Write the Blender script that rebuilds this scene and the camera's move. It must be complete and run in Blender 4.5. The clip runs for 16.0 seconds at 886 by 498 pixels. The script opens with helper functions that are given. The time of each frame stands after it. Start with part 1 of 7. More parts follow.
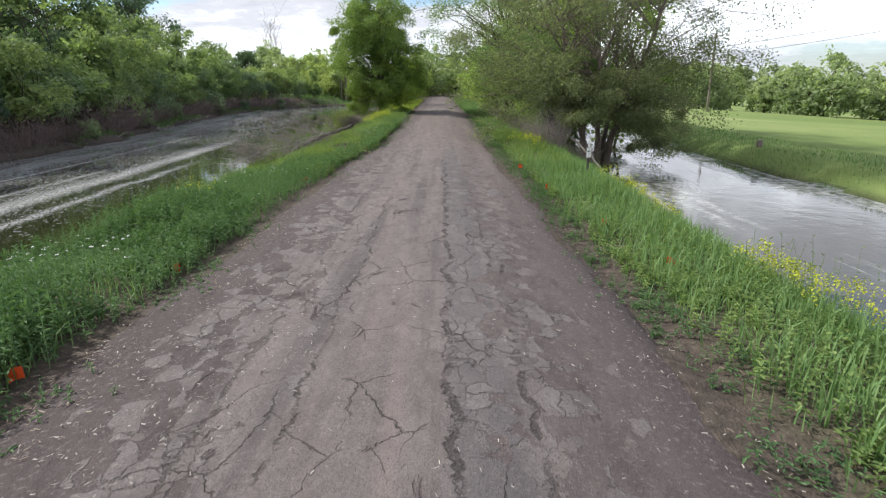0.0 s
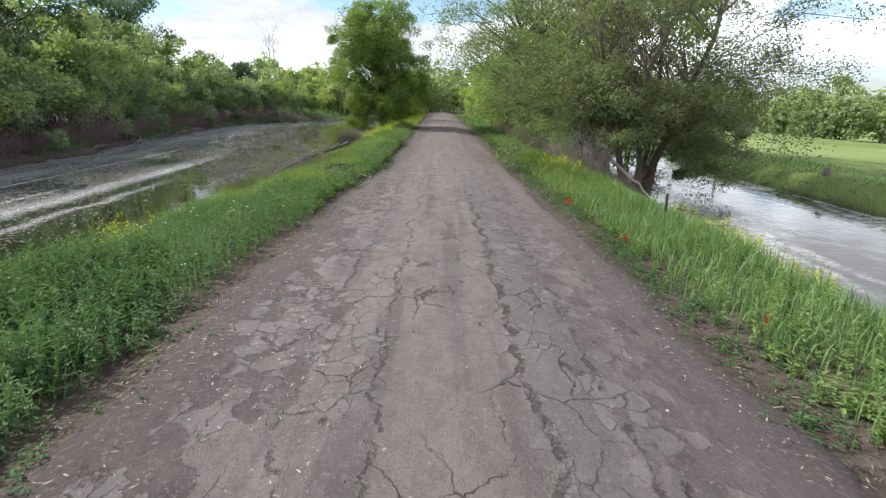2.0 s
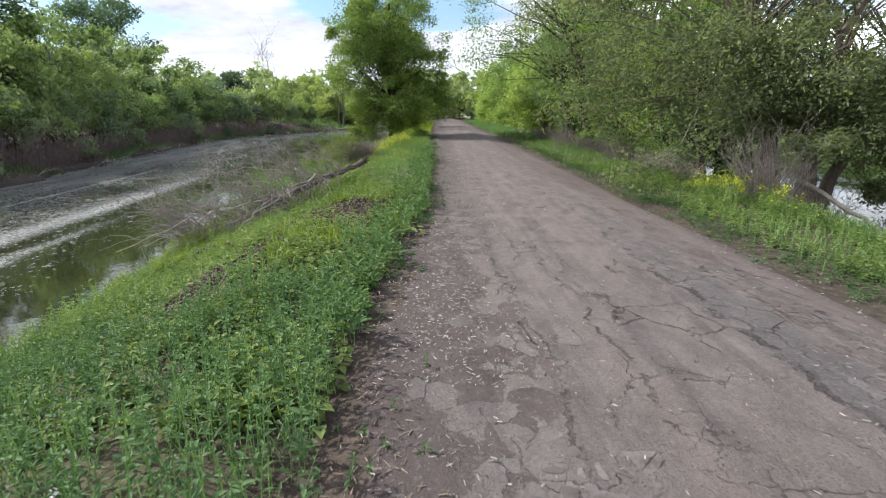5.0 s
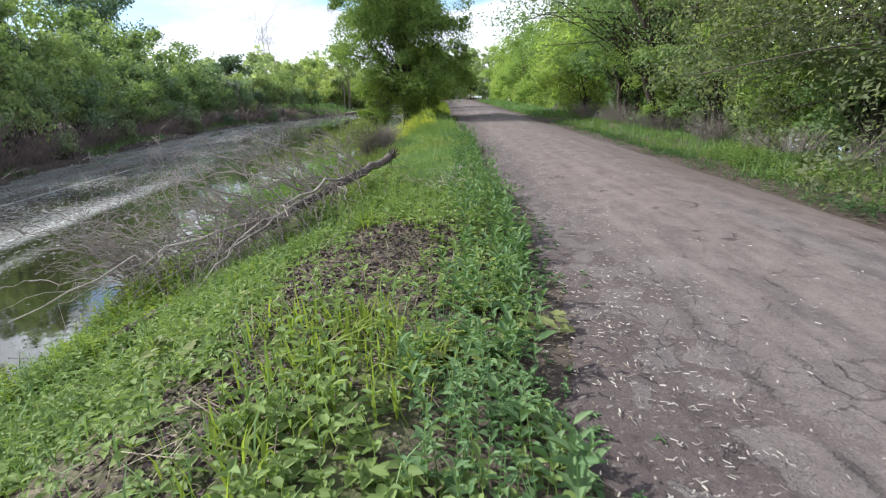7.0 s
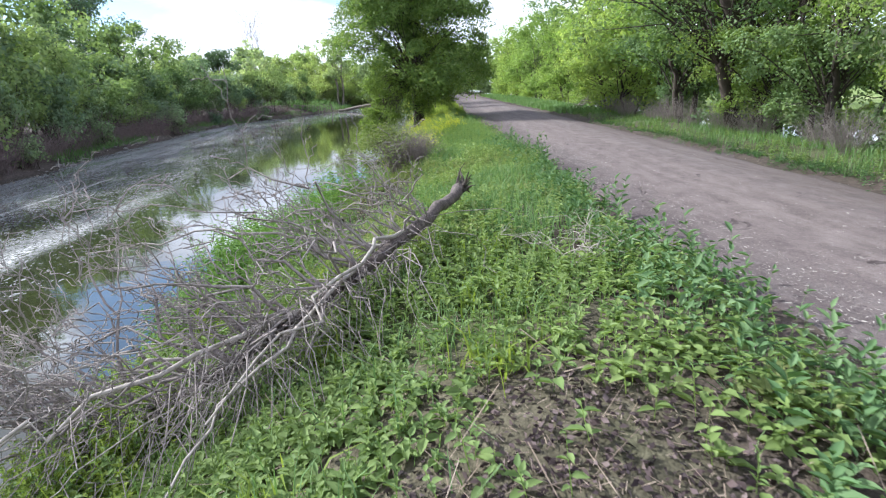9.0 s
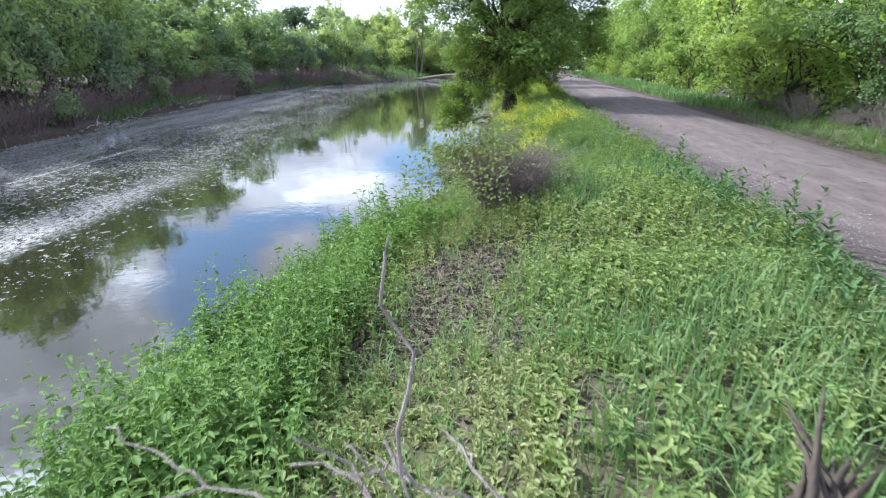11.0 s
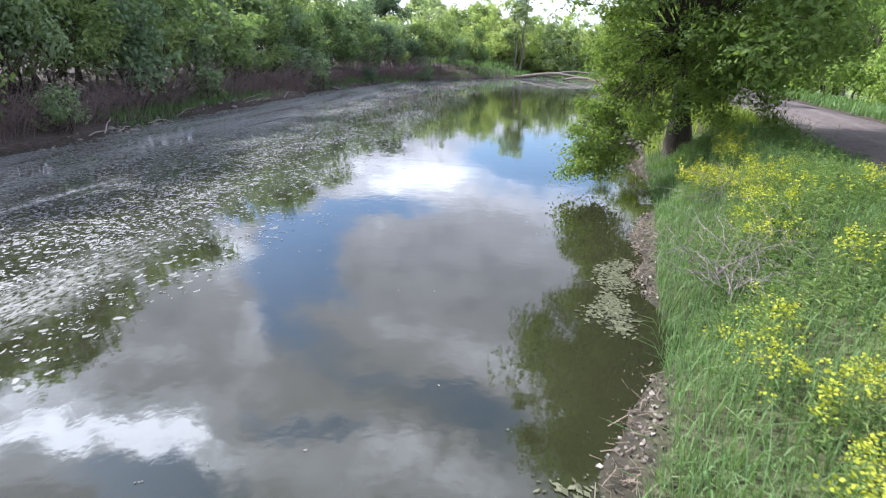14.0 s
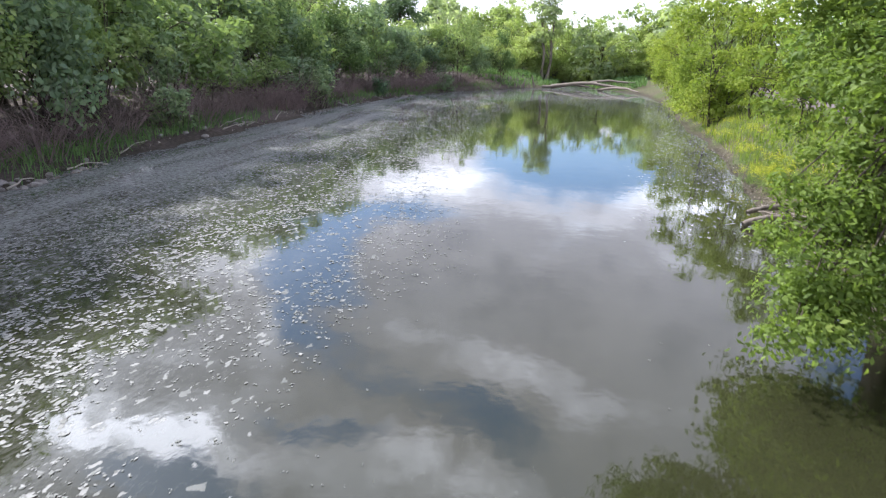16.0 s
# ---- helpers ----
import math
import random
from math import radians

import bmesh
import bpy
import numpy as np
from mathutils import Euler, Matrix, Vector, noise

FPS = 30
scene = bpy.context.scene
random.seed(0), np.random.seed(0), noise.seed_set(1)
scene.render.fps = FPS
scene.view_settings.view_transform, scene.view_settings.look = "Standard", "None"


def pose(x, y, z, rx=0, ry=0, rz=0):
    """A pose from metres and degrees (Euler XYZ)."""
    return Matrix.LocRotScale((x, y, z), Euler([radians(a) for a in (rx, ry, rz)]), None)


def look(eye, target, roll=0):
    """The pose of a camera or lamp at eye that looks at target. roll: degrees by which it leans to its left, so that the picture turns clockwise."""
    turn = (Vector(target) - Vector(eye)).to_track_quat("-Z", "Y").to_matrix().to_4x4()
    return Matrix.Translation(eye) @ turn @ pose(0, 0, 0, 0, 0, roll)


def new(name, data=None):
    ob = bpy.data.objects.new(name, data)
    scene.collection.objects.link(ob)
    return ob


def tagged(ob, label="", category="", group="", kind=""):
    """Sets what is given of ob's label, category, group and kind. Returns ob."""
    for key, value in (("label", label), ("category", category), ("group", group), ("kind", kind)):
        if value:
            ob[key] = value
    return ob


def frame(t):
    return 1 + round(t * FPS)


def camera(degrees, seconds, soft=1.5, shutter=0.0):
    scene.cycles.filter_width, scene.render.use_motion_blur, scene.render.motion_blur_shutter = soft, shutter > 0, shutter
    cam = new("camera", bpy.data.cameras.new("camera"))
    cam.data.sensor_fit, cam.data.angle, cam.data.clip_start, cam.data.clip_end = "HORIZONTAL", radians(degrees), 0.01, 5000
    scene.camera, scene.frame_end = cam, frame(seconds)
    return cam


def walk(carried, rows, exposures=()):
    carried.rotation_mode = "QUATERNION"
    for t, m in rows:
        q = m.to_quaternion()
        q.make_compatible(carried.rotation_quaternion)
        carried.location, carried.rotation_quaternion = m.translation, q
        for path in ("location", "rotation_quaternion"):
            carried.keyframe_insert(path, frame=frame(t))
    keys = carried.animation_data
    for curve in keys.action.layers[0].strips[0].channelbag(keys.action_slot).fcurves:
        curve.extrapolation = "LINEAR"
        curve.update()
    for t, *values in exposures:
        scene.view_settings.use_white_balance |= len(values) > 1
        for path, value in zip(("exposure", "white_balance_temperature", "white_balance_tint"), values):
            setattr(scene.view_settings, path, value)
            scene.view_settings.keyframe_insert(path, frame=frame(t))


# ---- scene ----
# camera and path
cam = camera(78.0, 16.0, soft=1.2, shutter=0.12)
PATH = [
    (0, (-0.028, 0.369, 2.043), (-0.029, 2.284, 1.469), -0.76),
    (0.5, (-0.127, 1.140, 2.055), (-0.124, 3.072, 1.539), -0.67),
    (1, (-0.236, 1.958, 2.034), (-0.240, 3.890, 1.518), -0.18),
    (1.5, (-0.374, 2.895, 1.960), (-0.342, 4.815, 1.400), -0.53),
    (2, (-0.572, 3.994, 1.886), (-0.558, 5.925, 1.366), 0.26),
    (2.5, (-0.800, 5.149, 1.819), (-0.760, 7.089, 1.332), 0.35),
    (3, (-1.077, 6.251, 1.796), (-1.030, 8.186, 1.294), -0.82),
    (3.5, (-1.360, 7.358, 1.794), (-1.321, 9.299, 1.316), -0.46),
    (4, (-1.637, 8.398, 1.764), (-1.608, 10.343, 1.298), -0.57),
    (6.5, (-2.757, 13.903, 1.468), (-2.772, 15.824, 0.913), -3.17),
    (7, (-3.012, 14.710, 1.470), (-3.035, 16.631, 0.914), -3.41),
    (7.5, (-3.275, 15.550, 1.506), (-3.283, 17.469, 0.941), -3.65),
    (8, (-3.596, 16.494, 1.497), (-3.597, 18.415, 0.942), -3.64),
    (8.5, (-3.940, 17.247, 1.529), (-3.933, 19.165, 0.962), -3.59),
    (9, (-4.234, 18.177, 1.578), (-4.230, 20.092, 1.002), -4.05),
    (11.5, (-5.045, 24.529, 1.634), (-5.423, 26.374, 0.959), 0.89),
    (12, (-5.274, 25.714, 1.608), (-5.830, 27.516, 0.942), 0.28),
    (12.5, (-5.583, 26.768, 1.618), (-6.084, 28.544, 0.846), -1.34),
    (13, (-5.960, 28.119, 1.604), (-6.474, 29.905, 0.865), -1.45),
    (13.5, (-6.347, 29.551, 1.627), (-6.912, 31.336, 0.924), -0.44),
    (14, (-6.837, 30.975, 1.726), (-7.344, 32.786, 1.045), 1.01),
    (14.5, (-7.434, 32.414, 1.803), (-7.934, 34.209, 1.075), -2.81),
    (15, (-8.065, 33.909, 1.882), (-8.568, 35.697, 1.141), -1.51),
    (15.5, (-8.715, 35.471, 1.963), (-9.257, 37.25, 1.227), -3.82),
    (16, (-9.242, 37.345, 2.007), (-9.802, 39.145, 1.34), 0.64),
]

EXPOSURES = [(0, 0.2, 6150, 8), (2.0, 0.36, 6150, 8), (3.5, 0.33, 6150, 8), (7.0, 0.54, 5950, 8), (8.5, 0.75, 5700, 9), (9.0, 0.8, 5600, 10), (12.0, 0.85, 5450, 12), (14.0, 0.88, 5650, 13), (16.0, 0.88, 5850, 14)]
walk(cam, [(t, look(eye, target, roll)) for t, eye, target, roll in PATH], EXPOSURES)

# ---------------------------------------------------------------- light
SUN_AZ = radians(-66)      # the sun stands over the far river bank
SUN_EL = radians(38)

world = bpy.data.worlds.new("sky")
scene.world = world
world.use_nodes = True


def sky_nodes():
    nt = world.node_tree
    N, L = nt.nodes, nt.links
    N.clear()
    out = N.new("ShaderNodeOutputWorld")
    bg = N.new("ShaderNodeBackground")
    sky = N.new("ShaderNodeTexSky")
    sky.sky_type = "NISHITA"
    sky.sun_disc = False
    sky.sun_elevation = SUN_EL
    sky.sun_rotation = SUN_AZ
    sky.air_density, sky.dust_density, sky.ozone_density = 1.0, 0.6, 2.0
    tc = N.new("ShaderNodeTexCoord")
    sep = N.new("ShaderNodeSeparateXYZ")
    L.new(tc.outputs["Generated"], sep.inputs[0])

    def m(op, a, b=None, clamp=False):
        n = N.new("ShaderNodeMath")
        n.operation, n.use_clamp = op, clamp
        for i, v in enumerate((a, b)):
            if v is None:
                continue
            if isinstance(v, (int, float)):
                n.inputs[i].default_value = v
            else:
                L.new(v, n.inputs[i])
        return n.outputs[0]
    zz = m("ADD", m("MAXIMUM", sep.outputs[2], 0.0), 0.16)
    u, v = m("DIVIDE", sep.outputs[0], zz), m("DIVIDE", sep.outputs[1], zz)
    comb = N.new("ShaderNodeCombineXYZ")
    L.new(u, comb.inputs[0]), L.new(v, comb.inputs[1])
    comb.inputs[2].default_value = CLOUD_SEED

    def tex(scale, detail, rough, dist=0.0):
        n = N.new("ShaderNodeTexNoise")
        n.inputs["Scale"].default_value, n.inputs["Detail"].default_value = scale, detail
        n.inputs["Roughness"].default_value, n.inputs["Distortion"].default_value = rough, dist
        L.new(comb.outputs[0], n.inputs["Vector"])
        return n.outputs[0]

    def ramp(fac, stops):
        n = N.new("ShaderNodeValToRGB")
        n.color_ramp.interpolation = "EASE"
        while len(n.color_ramp.elements) < len(stops):
            n.color_ramp.elements.new(0.5)
        for e, (p, c) in zip(n.color_ramp.elements, stops):
            e.position, e.color = p, (*c, 1)
        L.new(fac, n.inputs[0])
        return n.outputs[0]
    warp = N.new("ShaderNodeTexNoise")
    warp.inputs["Scale"].default_value, warp.inputs["Detail"].default_value, warp.inputs["Roughness"].default_value = 2.6, 10.0, 0.62
    L.new(comb.outputs[0], warp.inputs["Vector"])
    shift = N.new("ShaderNodeVectorMath")
    shift.operation = "MULTIPLY_ADD"
    L.new(warp.outputs["Color"], shift.inputs[0])
    shift.inputs[1].default_value = (0.56, 0.66, 0.0)
    L.new(comb.outputs[0], shift.inputs[2])

    def blob(cu, cv, ru, rv, turn):
        """1 in the middle of an oval on the cloud layer, 0 from its rim on."""
        n = N.new("ShaderNodeMapping")
        n.vector_type = "TEXTURE"
        n.inputs["Location"].default_value = (cu + 0.28, cv + 0.33, CLOUD_SEED)
        n.inputs["Rotation"].default_value = (0, 0, radians(turn))
        n.inputs["Scale"].default_value = (ru, rv, 1.0)
        L.new(shift.outputs[0], n.inputs["Vector"])
        ln = N.new("ShaderNodeVectorMath")
        ln.operation = "LENGTH"
        L.new(n.outputs[0], ln.inputs[0])
        return m("SUBTRACT", 1.0, ln.outputs["Value"], True)
    big = m("MULTIPLY", m("SUBTRACT", tex(1.15, 8.0, 0.58, 0.3), 0.5), 1.0)
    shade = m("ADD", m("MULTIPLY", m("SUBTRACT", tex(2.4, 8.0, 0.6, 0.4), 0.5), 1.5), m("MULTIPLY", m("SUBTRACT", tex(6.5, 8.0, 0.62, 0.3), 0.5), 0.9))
    curl = m("SUBTRACT", tex(4.2, 12.0, 0.66, 0.25), 0.5)
    dens = m("ADD", m("ADD", big, m("MULTIPLY", curl, 0.7)), 0.74)
    for *oval, deep in CLOUD_GAPS:
        dens = m("SUBTRACT", dens, m("MULTIPLY", blob(*oval), deep))
    cover = ramp(dens, [(0.0, (0, 0, 0)), (0.62, (1, 1, 1))])
    tone = m("ADD", 0.62, m("ADD", m("MULTIPLY", shade, 0.42), m("MULTIPLY", curl, 0.75)))
    for *oval, gain_ in CLOUD_TONES:
        tone = m("SUBTRACT", tone, m("MULTIPLY", blob(*oval), gain_))
    body = ramp(tone, [(0.02, (58.0, 58.0, 59.0)), (0.24, (26.0, 26.0, 26.8)), (0.4, (17.5, 17.3, 18.2)), (0.62, (11.2, 10.9, 11.7)), (0.92, (7.8, 7.7, 8.8))])
    # low over the horizon the clouds stack up into one pale band
    low = ramp(sep.outputs[2], [(0.02, (1, 1, 1)), (0.24, (0, 0, 0))])
    cov = m("MAXIMUM", m("ADD", m("MULTIPLY", cover, 0.97), 0.03), m("MULTIPLY", low, 0.35))
    mixb = N.new("ShaderNodeMix")
    mixb.data_type = "RGBA"
    L.new(m("MULTIPLY", low, 0.5), mixb.inputs["Factor"])
    L.new(body, mixb.inputs["A"])
    mixb.inputs["B"].default_value = (11.0, 11.3, 11.8, 1)
    mix = N.new("ShaderNodeMix")
    mix.data_type = "RGBA"
    L.new(cov, mix.inputs["Factor"])
    gain = N.new("ShaderNodeMix")
    gain.data_type, gain.blend_type = "RGBA", "MULTIPLY"
    gain.inputs["Factor"].default_value = 1.0
    L.new(sky.outputs[0], gain.inputs["A"])
    gain.inputs["B"].default_value = (1.7, 1.85, 2.0, 1)
    L.new(gain.outputs["Result"], mix.inputs["A"])
    L.new(mixb.outputs["Result"], mix.inputs["B"])
    L.new(mix.outputs["Result"], bg.inputs[0])
    bg.inputs[1].default_value = 0.068
    L.new(bg.outputs[0], out.inputs[0])


CLOUD_SEED = 3.7
# breaks in the cloud: place, half widths and turn on the cloud layer, and depth
CLOUD_GAPS = [(-0.12, 2.95, 0.75, 0.7, 0, 1.5), (-0.98, 1.72, 0.24, 0.5, 12, 1.25), (-0.8, 1.3, 0.18, 0.34, 18, 0.75), (-0.5, 1.12, 0.42, 0.13, -20, 0.6), (-0.22, 1.0, 0.3, 0.12, -20, 0.55),
              (-0.76, 0.62, 0.28, 0.12, 10, 1.4), (-0.58, 0.9, 0.2, 0.1, 30, 0.8), (-0.86, 2.12, 0.3, 0.2, 0, 0.8), (-1.3, 1.84, 0.2, 0.2, 0, 1.1), (0.9, 1.3, 0.7, 0.7, 0, 1.2), (-1.8, 2.9, 0.8, 0.6, 0, 1.2), (1.9, 2.9, 0.4, 0.3, 0, 1.2), (0.3, 0.3, 0.7, 0.7, 0, 1.0), (3.2, 4.2, 0.9, 0.8, 0, 1.3), (-2.6, 5.0, 1.2, 0.9, 0, 1.2)]
# lit crests of the clouds and, below nought, their shaded bellies
CLOUD_TONES = [(-0.75, 2.5, 1.0, 0.5, 5, 0.42), (-1.22, 0.68, 0.55, 0.28, 8, 0.66), (-0.95, 0.75, 0.35, 0.11, -6, 0.35), (-0.12, 1.22, 0.5, 0.14, -16, 0.36), (-0.72, 0.73, 0.42, 0.1, 0, 0.32), (-1.2, 1.53, 0.36, 0.13, 0, 0.4), (-0.87, 1.2, 0.1, 0.2, 10, 0.4),
               (-0.36, 0.88, 0.3, 0.18, 0, 0.5), (0.4, 2.6, 0.9, 0.6, 0, 0.6), (-0.35, 1.65, 0.7, 0.6, 0, -0.14), (2.4, 3.2, 1.8, 1.4, 0, 0.6), (0.8, 4.4, 1.5, 1.2, 0, 0.35), (-1.4, 4.6, 1.5, 1.2, 0, 0.4), (-1.08, 1.1, 0.35, 0.25, 0, -0.1), (-0.5, 1.08, 0.5, 0.14, -20, -0.25), (-0.2, 0.98, 0.3, 0.12, -20, -0.25)]
sky_nodes()

sun = new("sun", bpy.data.lights.new("sun", "SUN"))
sun.data.energy, sun.data.angle, sun.data.color = 4.8, radians(1.5), (1.0, 0.93, 0.82)
sun.matrix_world = look((0, 0, 60), (60 * math.cos(SUN_EL) * -math.sin(SUN_AZ) * 1.0, 60 * math.cos(SUN_EL) * -math.cos(SUN_AZ), 60 - 60 * math.sin(SUN_EL)))

# ---------------------------------------------------------------- helpers


def part(name, me, material, parent, label=""):
    """One mesh object under a thing or a part."""
    if isinstance(me, bmesh.types.BMesh):
        bm, me = me, bpy.data.meshes.new(name)
        bm.to_mesh(me)
        bm.free()
    if material is not None and not me.materials:
        me.materials.append(material)
    ob = new(name, me)
    ob.parent = parent
    if label:
        ob["label"] = label
    return ob


def mesh_np(name, verts, faces, material=None, smooth=False):
    """A mesh from numpy arrays; faces all have the same number of corners."""
    me = bpy.data.meshes.new(name)
    verts, faces = np.asarray(verts, np.float32), np.asarray(faces, np.int32)
    k = faces.shape[1]
    me.vertices.add(len(verts))
    me.vertices.foreach_set("co", verts.ravel())
    me.loops.add(faces.size)
    me.loops.foreach_set("vertex_index", faces.ravel())
    me.polygons.add(len(faces))
    me.polygons.foreach_set("loop_start", np.arange(0, faces.size, k, dtype=np.int32))
    if smooth:
        me.polygons.foreach_set("use_smooth", np.ones(len(faces), bool))
    me.update(calc_edges=True)
    if material is not None:
        me.materials.append(material)
    return me


def interp(y, table):
    return np.interp(y, [p[0] for p in table], [p[1] for p in table])


def smooth(a, b, x):
    s = np.clip((np.asarray(x, float) - a) / (b - a), 0, 1)
    return s * s * (3 - 2 * s)


def vnoise(x, y, seed=0, scale=1.0):
    """Smooth value noise in -1..1 on arrays."""
    x, y = np.asarray(x, float) * scale + 37.1 * seed, np.asarray(y, float) * scale - 11.7 * seed
    xi, yi = np.floor(x), np.floor(y)
    fx, fy = x - xi, y - yi
    fx, fy = fx * fx * (3 - 2 * fx), fy * fy * (3 - 2 * fy)

    def h(i, j):
        n = np.sin(i * 127.1 + j * 311.7 + seed * 17.3) * 43758.5453
        return (n - np.floor(n)) * 2 - 1
    return (h(xi, yi) * (1 - fx) + h(xi + 1, yi) * fx) * (1 - fy) + (h(xi, yi + 1) * (1 - fx) + h(xi + 1, yi + 1) * fx) * fy


# ---------------------------------------------------------------- materials


def material(name):
    mt = bpy.data.materials.new(name)
    mt.use_nodes = True
    nt = mt.node_tree
    nt.nodes.clear()
    return mt, nt.nodes, nt.links


class Nodes:
    """Short hand for a node tree."""

    def __init__(self, name):
        self.mt, self.N, self.L = material(name)
        self.out = self.N.new("ShaderNodeOutputMaterial")

    def node(self, kind, **inputs):
        n = self.N.new(kind)
        for k, v in inputs.items():
            self.put(n, k.replace("_", " "), v)
        return n

    def put(self, n, key, v):
        sock = n.inputs[key]
        if hasattr(v, "is_linked"):
            self.L.new(v, sock)
        elif isinstance(v, (tuple, list)) and len(v) == 3 and sock.type == "RGBA":
            sock.default_value = (*v, 1)
        else:
            sock.default_value = v

    def math(self, op, a, b=0.0, clamp=False):
        n = self.N.new("ShaderNodeMath")
        n.operation, n.use_clamp = op, clamp
        self.put(n, 0, a), self.put(n, 1, b)
        return n.outputs[0]

    def pos(self):
        return self.N.new("ShaderNodeNewGeometry").outputs["Position"]

    def mapped(self, vec, scale, rot=0.0):
        n = self.N.new("ShaderNodeMapping")
        n.inputs["Scale"].default_value = scale
        n.inputs["Rotation"].default_value = (0, 0, rot)
        self.L.new(vec, n.inputs["Vector"])
        return n.outputs[0]

    def noise(self, scale, detail=4.0, rough=0.55, dist=0.0, vec=None):
        n = self.node("ShaderNodeTexNoise", Scale=scale, Detail=detail, Roughness=rough, Distortion=dist)
        self.L.new(vec if vec is not None else self.pos(), n.inputs["Vector"])
        return n.outputs[0]

    def voronoi(self, scale, feature="F1", vec=None, out="Distance", rand=1.0):
        n = self.node("ShaderNodeTexVoronoi", Scale=scale, Randomness=rand)
        n.feature = feature
        self.L.new(vec if vec is not None else self.pos(), n.inputs["Vector"])
        return n.outputs[out]

    def ramp(self, fac, stops, mode="LINEAR"):
        n = self.N.new("ShaderNodeValToRGB")
        n.color_ramp.interpolation = mode
        while len(n.color_ramp.elements) < len(stops):
            n.color_ramp.elements.new(0.5)
        for e, (p, c) in zip(n.color_ramp.elements, stops):
            e.position = p
            e.color = (*c, 1) if isinstance(c, (tuple, list)) else (c, c, c, 1)
        self.L.new(fac, n.inputs[0])
        return n.outputs[0]

    def mix(self, fac, a, b, mode="MIX"):
        n = self.N.new("ShaderNodeMix")
        n.data_type, n.blend_type = "RGBA", mode
        self.put(n, "Factor", fac), self.put(n, "A", a), self.put(n, "B", b)
        return n.outputs["Result"]

    def math_vec(self, vec, amount, scale):
        """The vector, shaken a little by noise."""
        t = self.node("ShaderNodeTexNoise", Scale=scale, Detail=3.0)
        self.L.new(vec, t.inputs["Vector"])
        v = self.N.new("ShaderNodeVectorMath")
        v.operation = "MULTIPLY_ADD"
        self.L.new(t.outputs["Color"], v.inputs[0])
        v.inputs[1].default_value = (amount, amount, 0)
        self.L.new(vec, v.inputs[2])
        return v.outputs[0]

    def bump(self, height, strength=0.4, distance=0.02):
        n = self.node("ShaderNodeBump", Strength=strength, Distance=distance)
        self.L.new(height, n.inputs["Height"])
        return n.outputs[0]

    def principled(self, color, rough=0.8, normal=None, **more):
        n = self.node("ShaderNodeBsdfPrincipled", Base_Color=color, Roughness=rough, **more)
        if normal is not None:
            self.L.new(normal, n.inputs["Normal"])
        return n.outputs[0]

    def done(self, shader):
        self.L.new(shader, self.out.inputs["Surface"])
        return self.mt


def leaf_material(name, a, b, c, trans=0.42, rough=0.62, world_scale=0.25, each=0.25):
    """Leaves: three greens by leaf and by region, some light let through."""
    n = Nodes(name)
    geo = n.N.new("ShaderNodeNewGeometry")
    info = n.N.new("ShaderNodeObjectInfo")
    r = geo.outputs["Random Per Island"]
    patch = n.noise(world_scale, 3.0)
    clump = n.noise(world_scale * 7.0, 4.0, 0.6)
    f = n.math("ADD", n.math("MULTIPLY", r, 0.34), n.math("ADD", n.math("MULTIPLY", patch, 0.45), n.math("MULTIPLY", clump, 0.3)))
    f = n.math("ADD", f, n.math("MULTIPLY", n.math("SUBTRACT", info.outputs["Random"], 0.5), each))
    col = n.ramp(f, [(0.2, a), (0.55, b), (0.9, c)])
    d = n.principled(col, rough, Specular_IOR_Level=0.22)
    t = n.node("ShaderNodeBsdfTranslucent", Color=n.mix(1.0, col, (1.1, 1.15, 0.62), "MULTIPLY")).outputs[0]
    mx = n.node("ShaderNodeMixShader", Fac=trans)
    n.L.new(d, mx.inputs[1]), n.L.new(t, mx.inputs[2])
    return n.done(mx.outputs[0])


M_OAK = leaf_material("leaf_oak", (0.088, 0.15, 0.055), (0.175, 0.265, 0.085), (0.31, 0.405, 0.125), trans=0.5)
M_BANK = leaf_material("leaf_bank", (0.11, 0.18, 0.125), (0.225, 0.315, 0.2), (0.36, 0.45, 0.26), world_scale=0.12, each=0.7, trans=0.45)
# lit copy of M_BANK: the sun's yellow is part of the colour
M_BANK_LIT = leaf_material("leaf_bank_lit", (0.125, 0.195, 0.09), (0.235, 0.325, 0.14), (0.38, 0.465, 0.2), world_scale=0.12, each=0.6, trans=0.46)
# darker copy of M_BANK: shade among the back trees is put into the green
M_BANK_SHADE = leaf_material("leaf_bank_shade", (0.075, 0.125, 0.075), (0.145, 0.215, 0.12), (0.26, 0.34, 0.18), world_scale=0.12, each=0.5, trans=0.42)
M_BRIGHT = leaf_material("leaf_bright", (0.165, 0.26, 0.08), (0.285, 0.395, 0.12), (0.43, 0.52, 0.165), world_scale=0.15, each=0.4, trans=0.52)
M_OLIVE = leaf_material("leaf_olive", (0.122, 0.155, 0.09), (0.22, 0.257, 0.152), (0.39, 0.428, 0.275), trans=0.6, world_scale=0.3)
# low boughs of the oak: sunlight is put into a yellower copy of M_OAK
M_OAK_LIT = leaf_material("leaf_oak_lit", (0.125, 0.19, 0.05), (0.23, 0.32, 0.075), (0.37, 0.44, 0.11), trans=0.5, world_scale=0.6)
M_LIME = leaf_material("leaf_lime", (0.15, 0.22, 0.045), (0.26, 0.34, 0.065), (0.38, 0.43, 0.1), trans=0.5, world_scale=0.6)
M_MID = leaf_material("leaf_mid", (0.11, 0.18, 0.085), (0.195, 0.295, 0.13), (0.32, 0.415, 0.185), world_scale=0.4, trans=0.42)
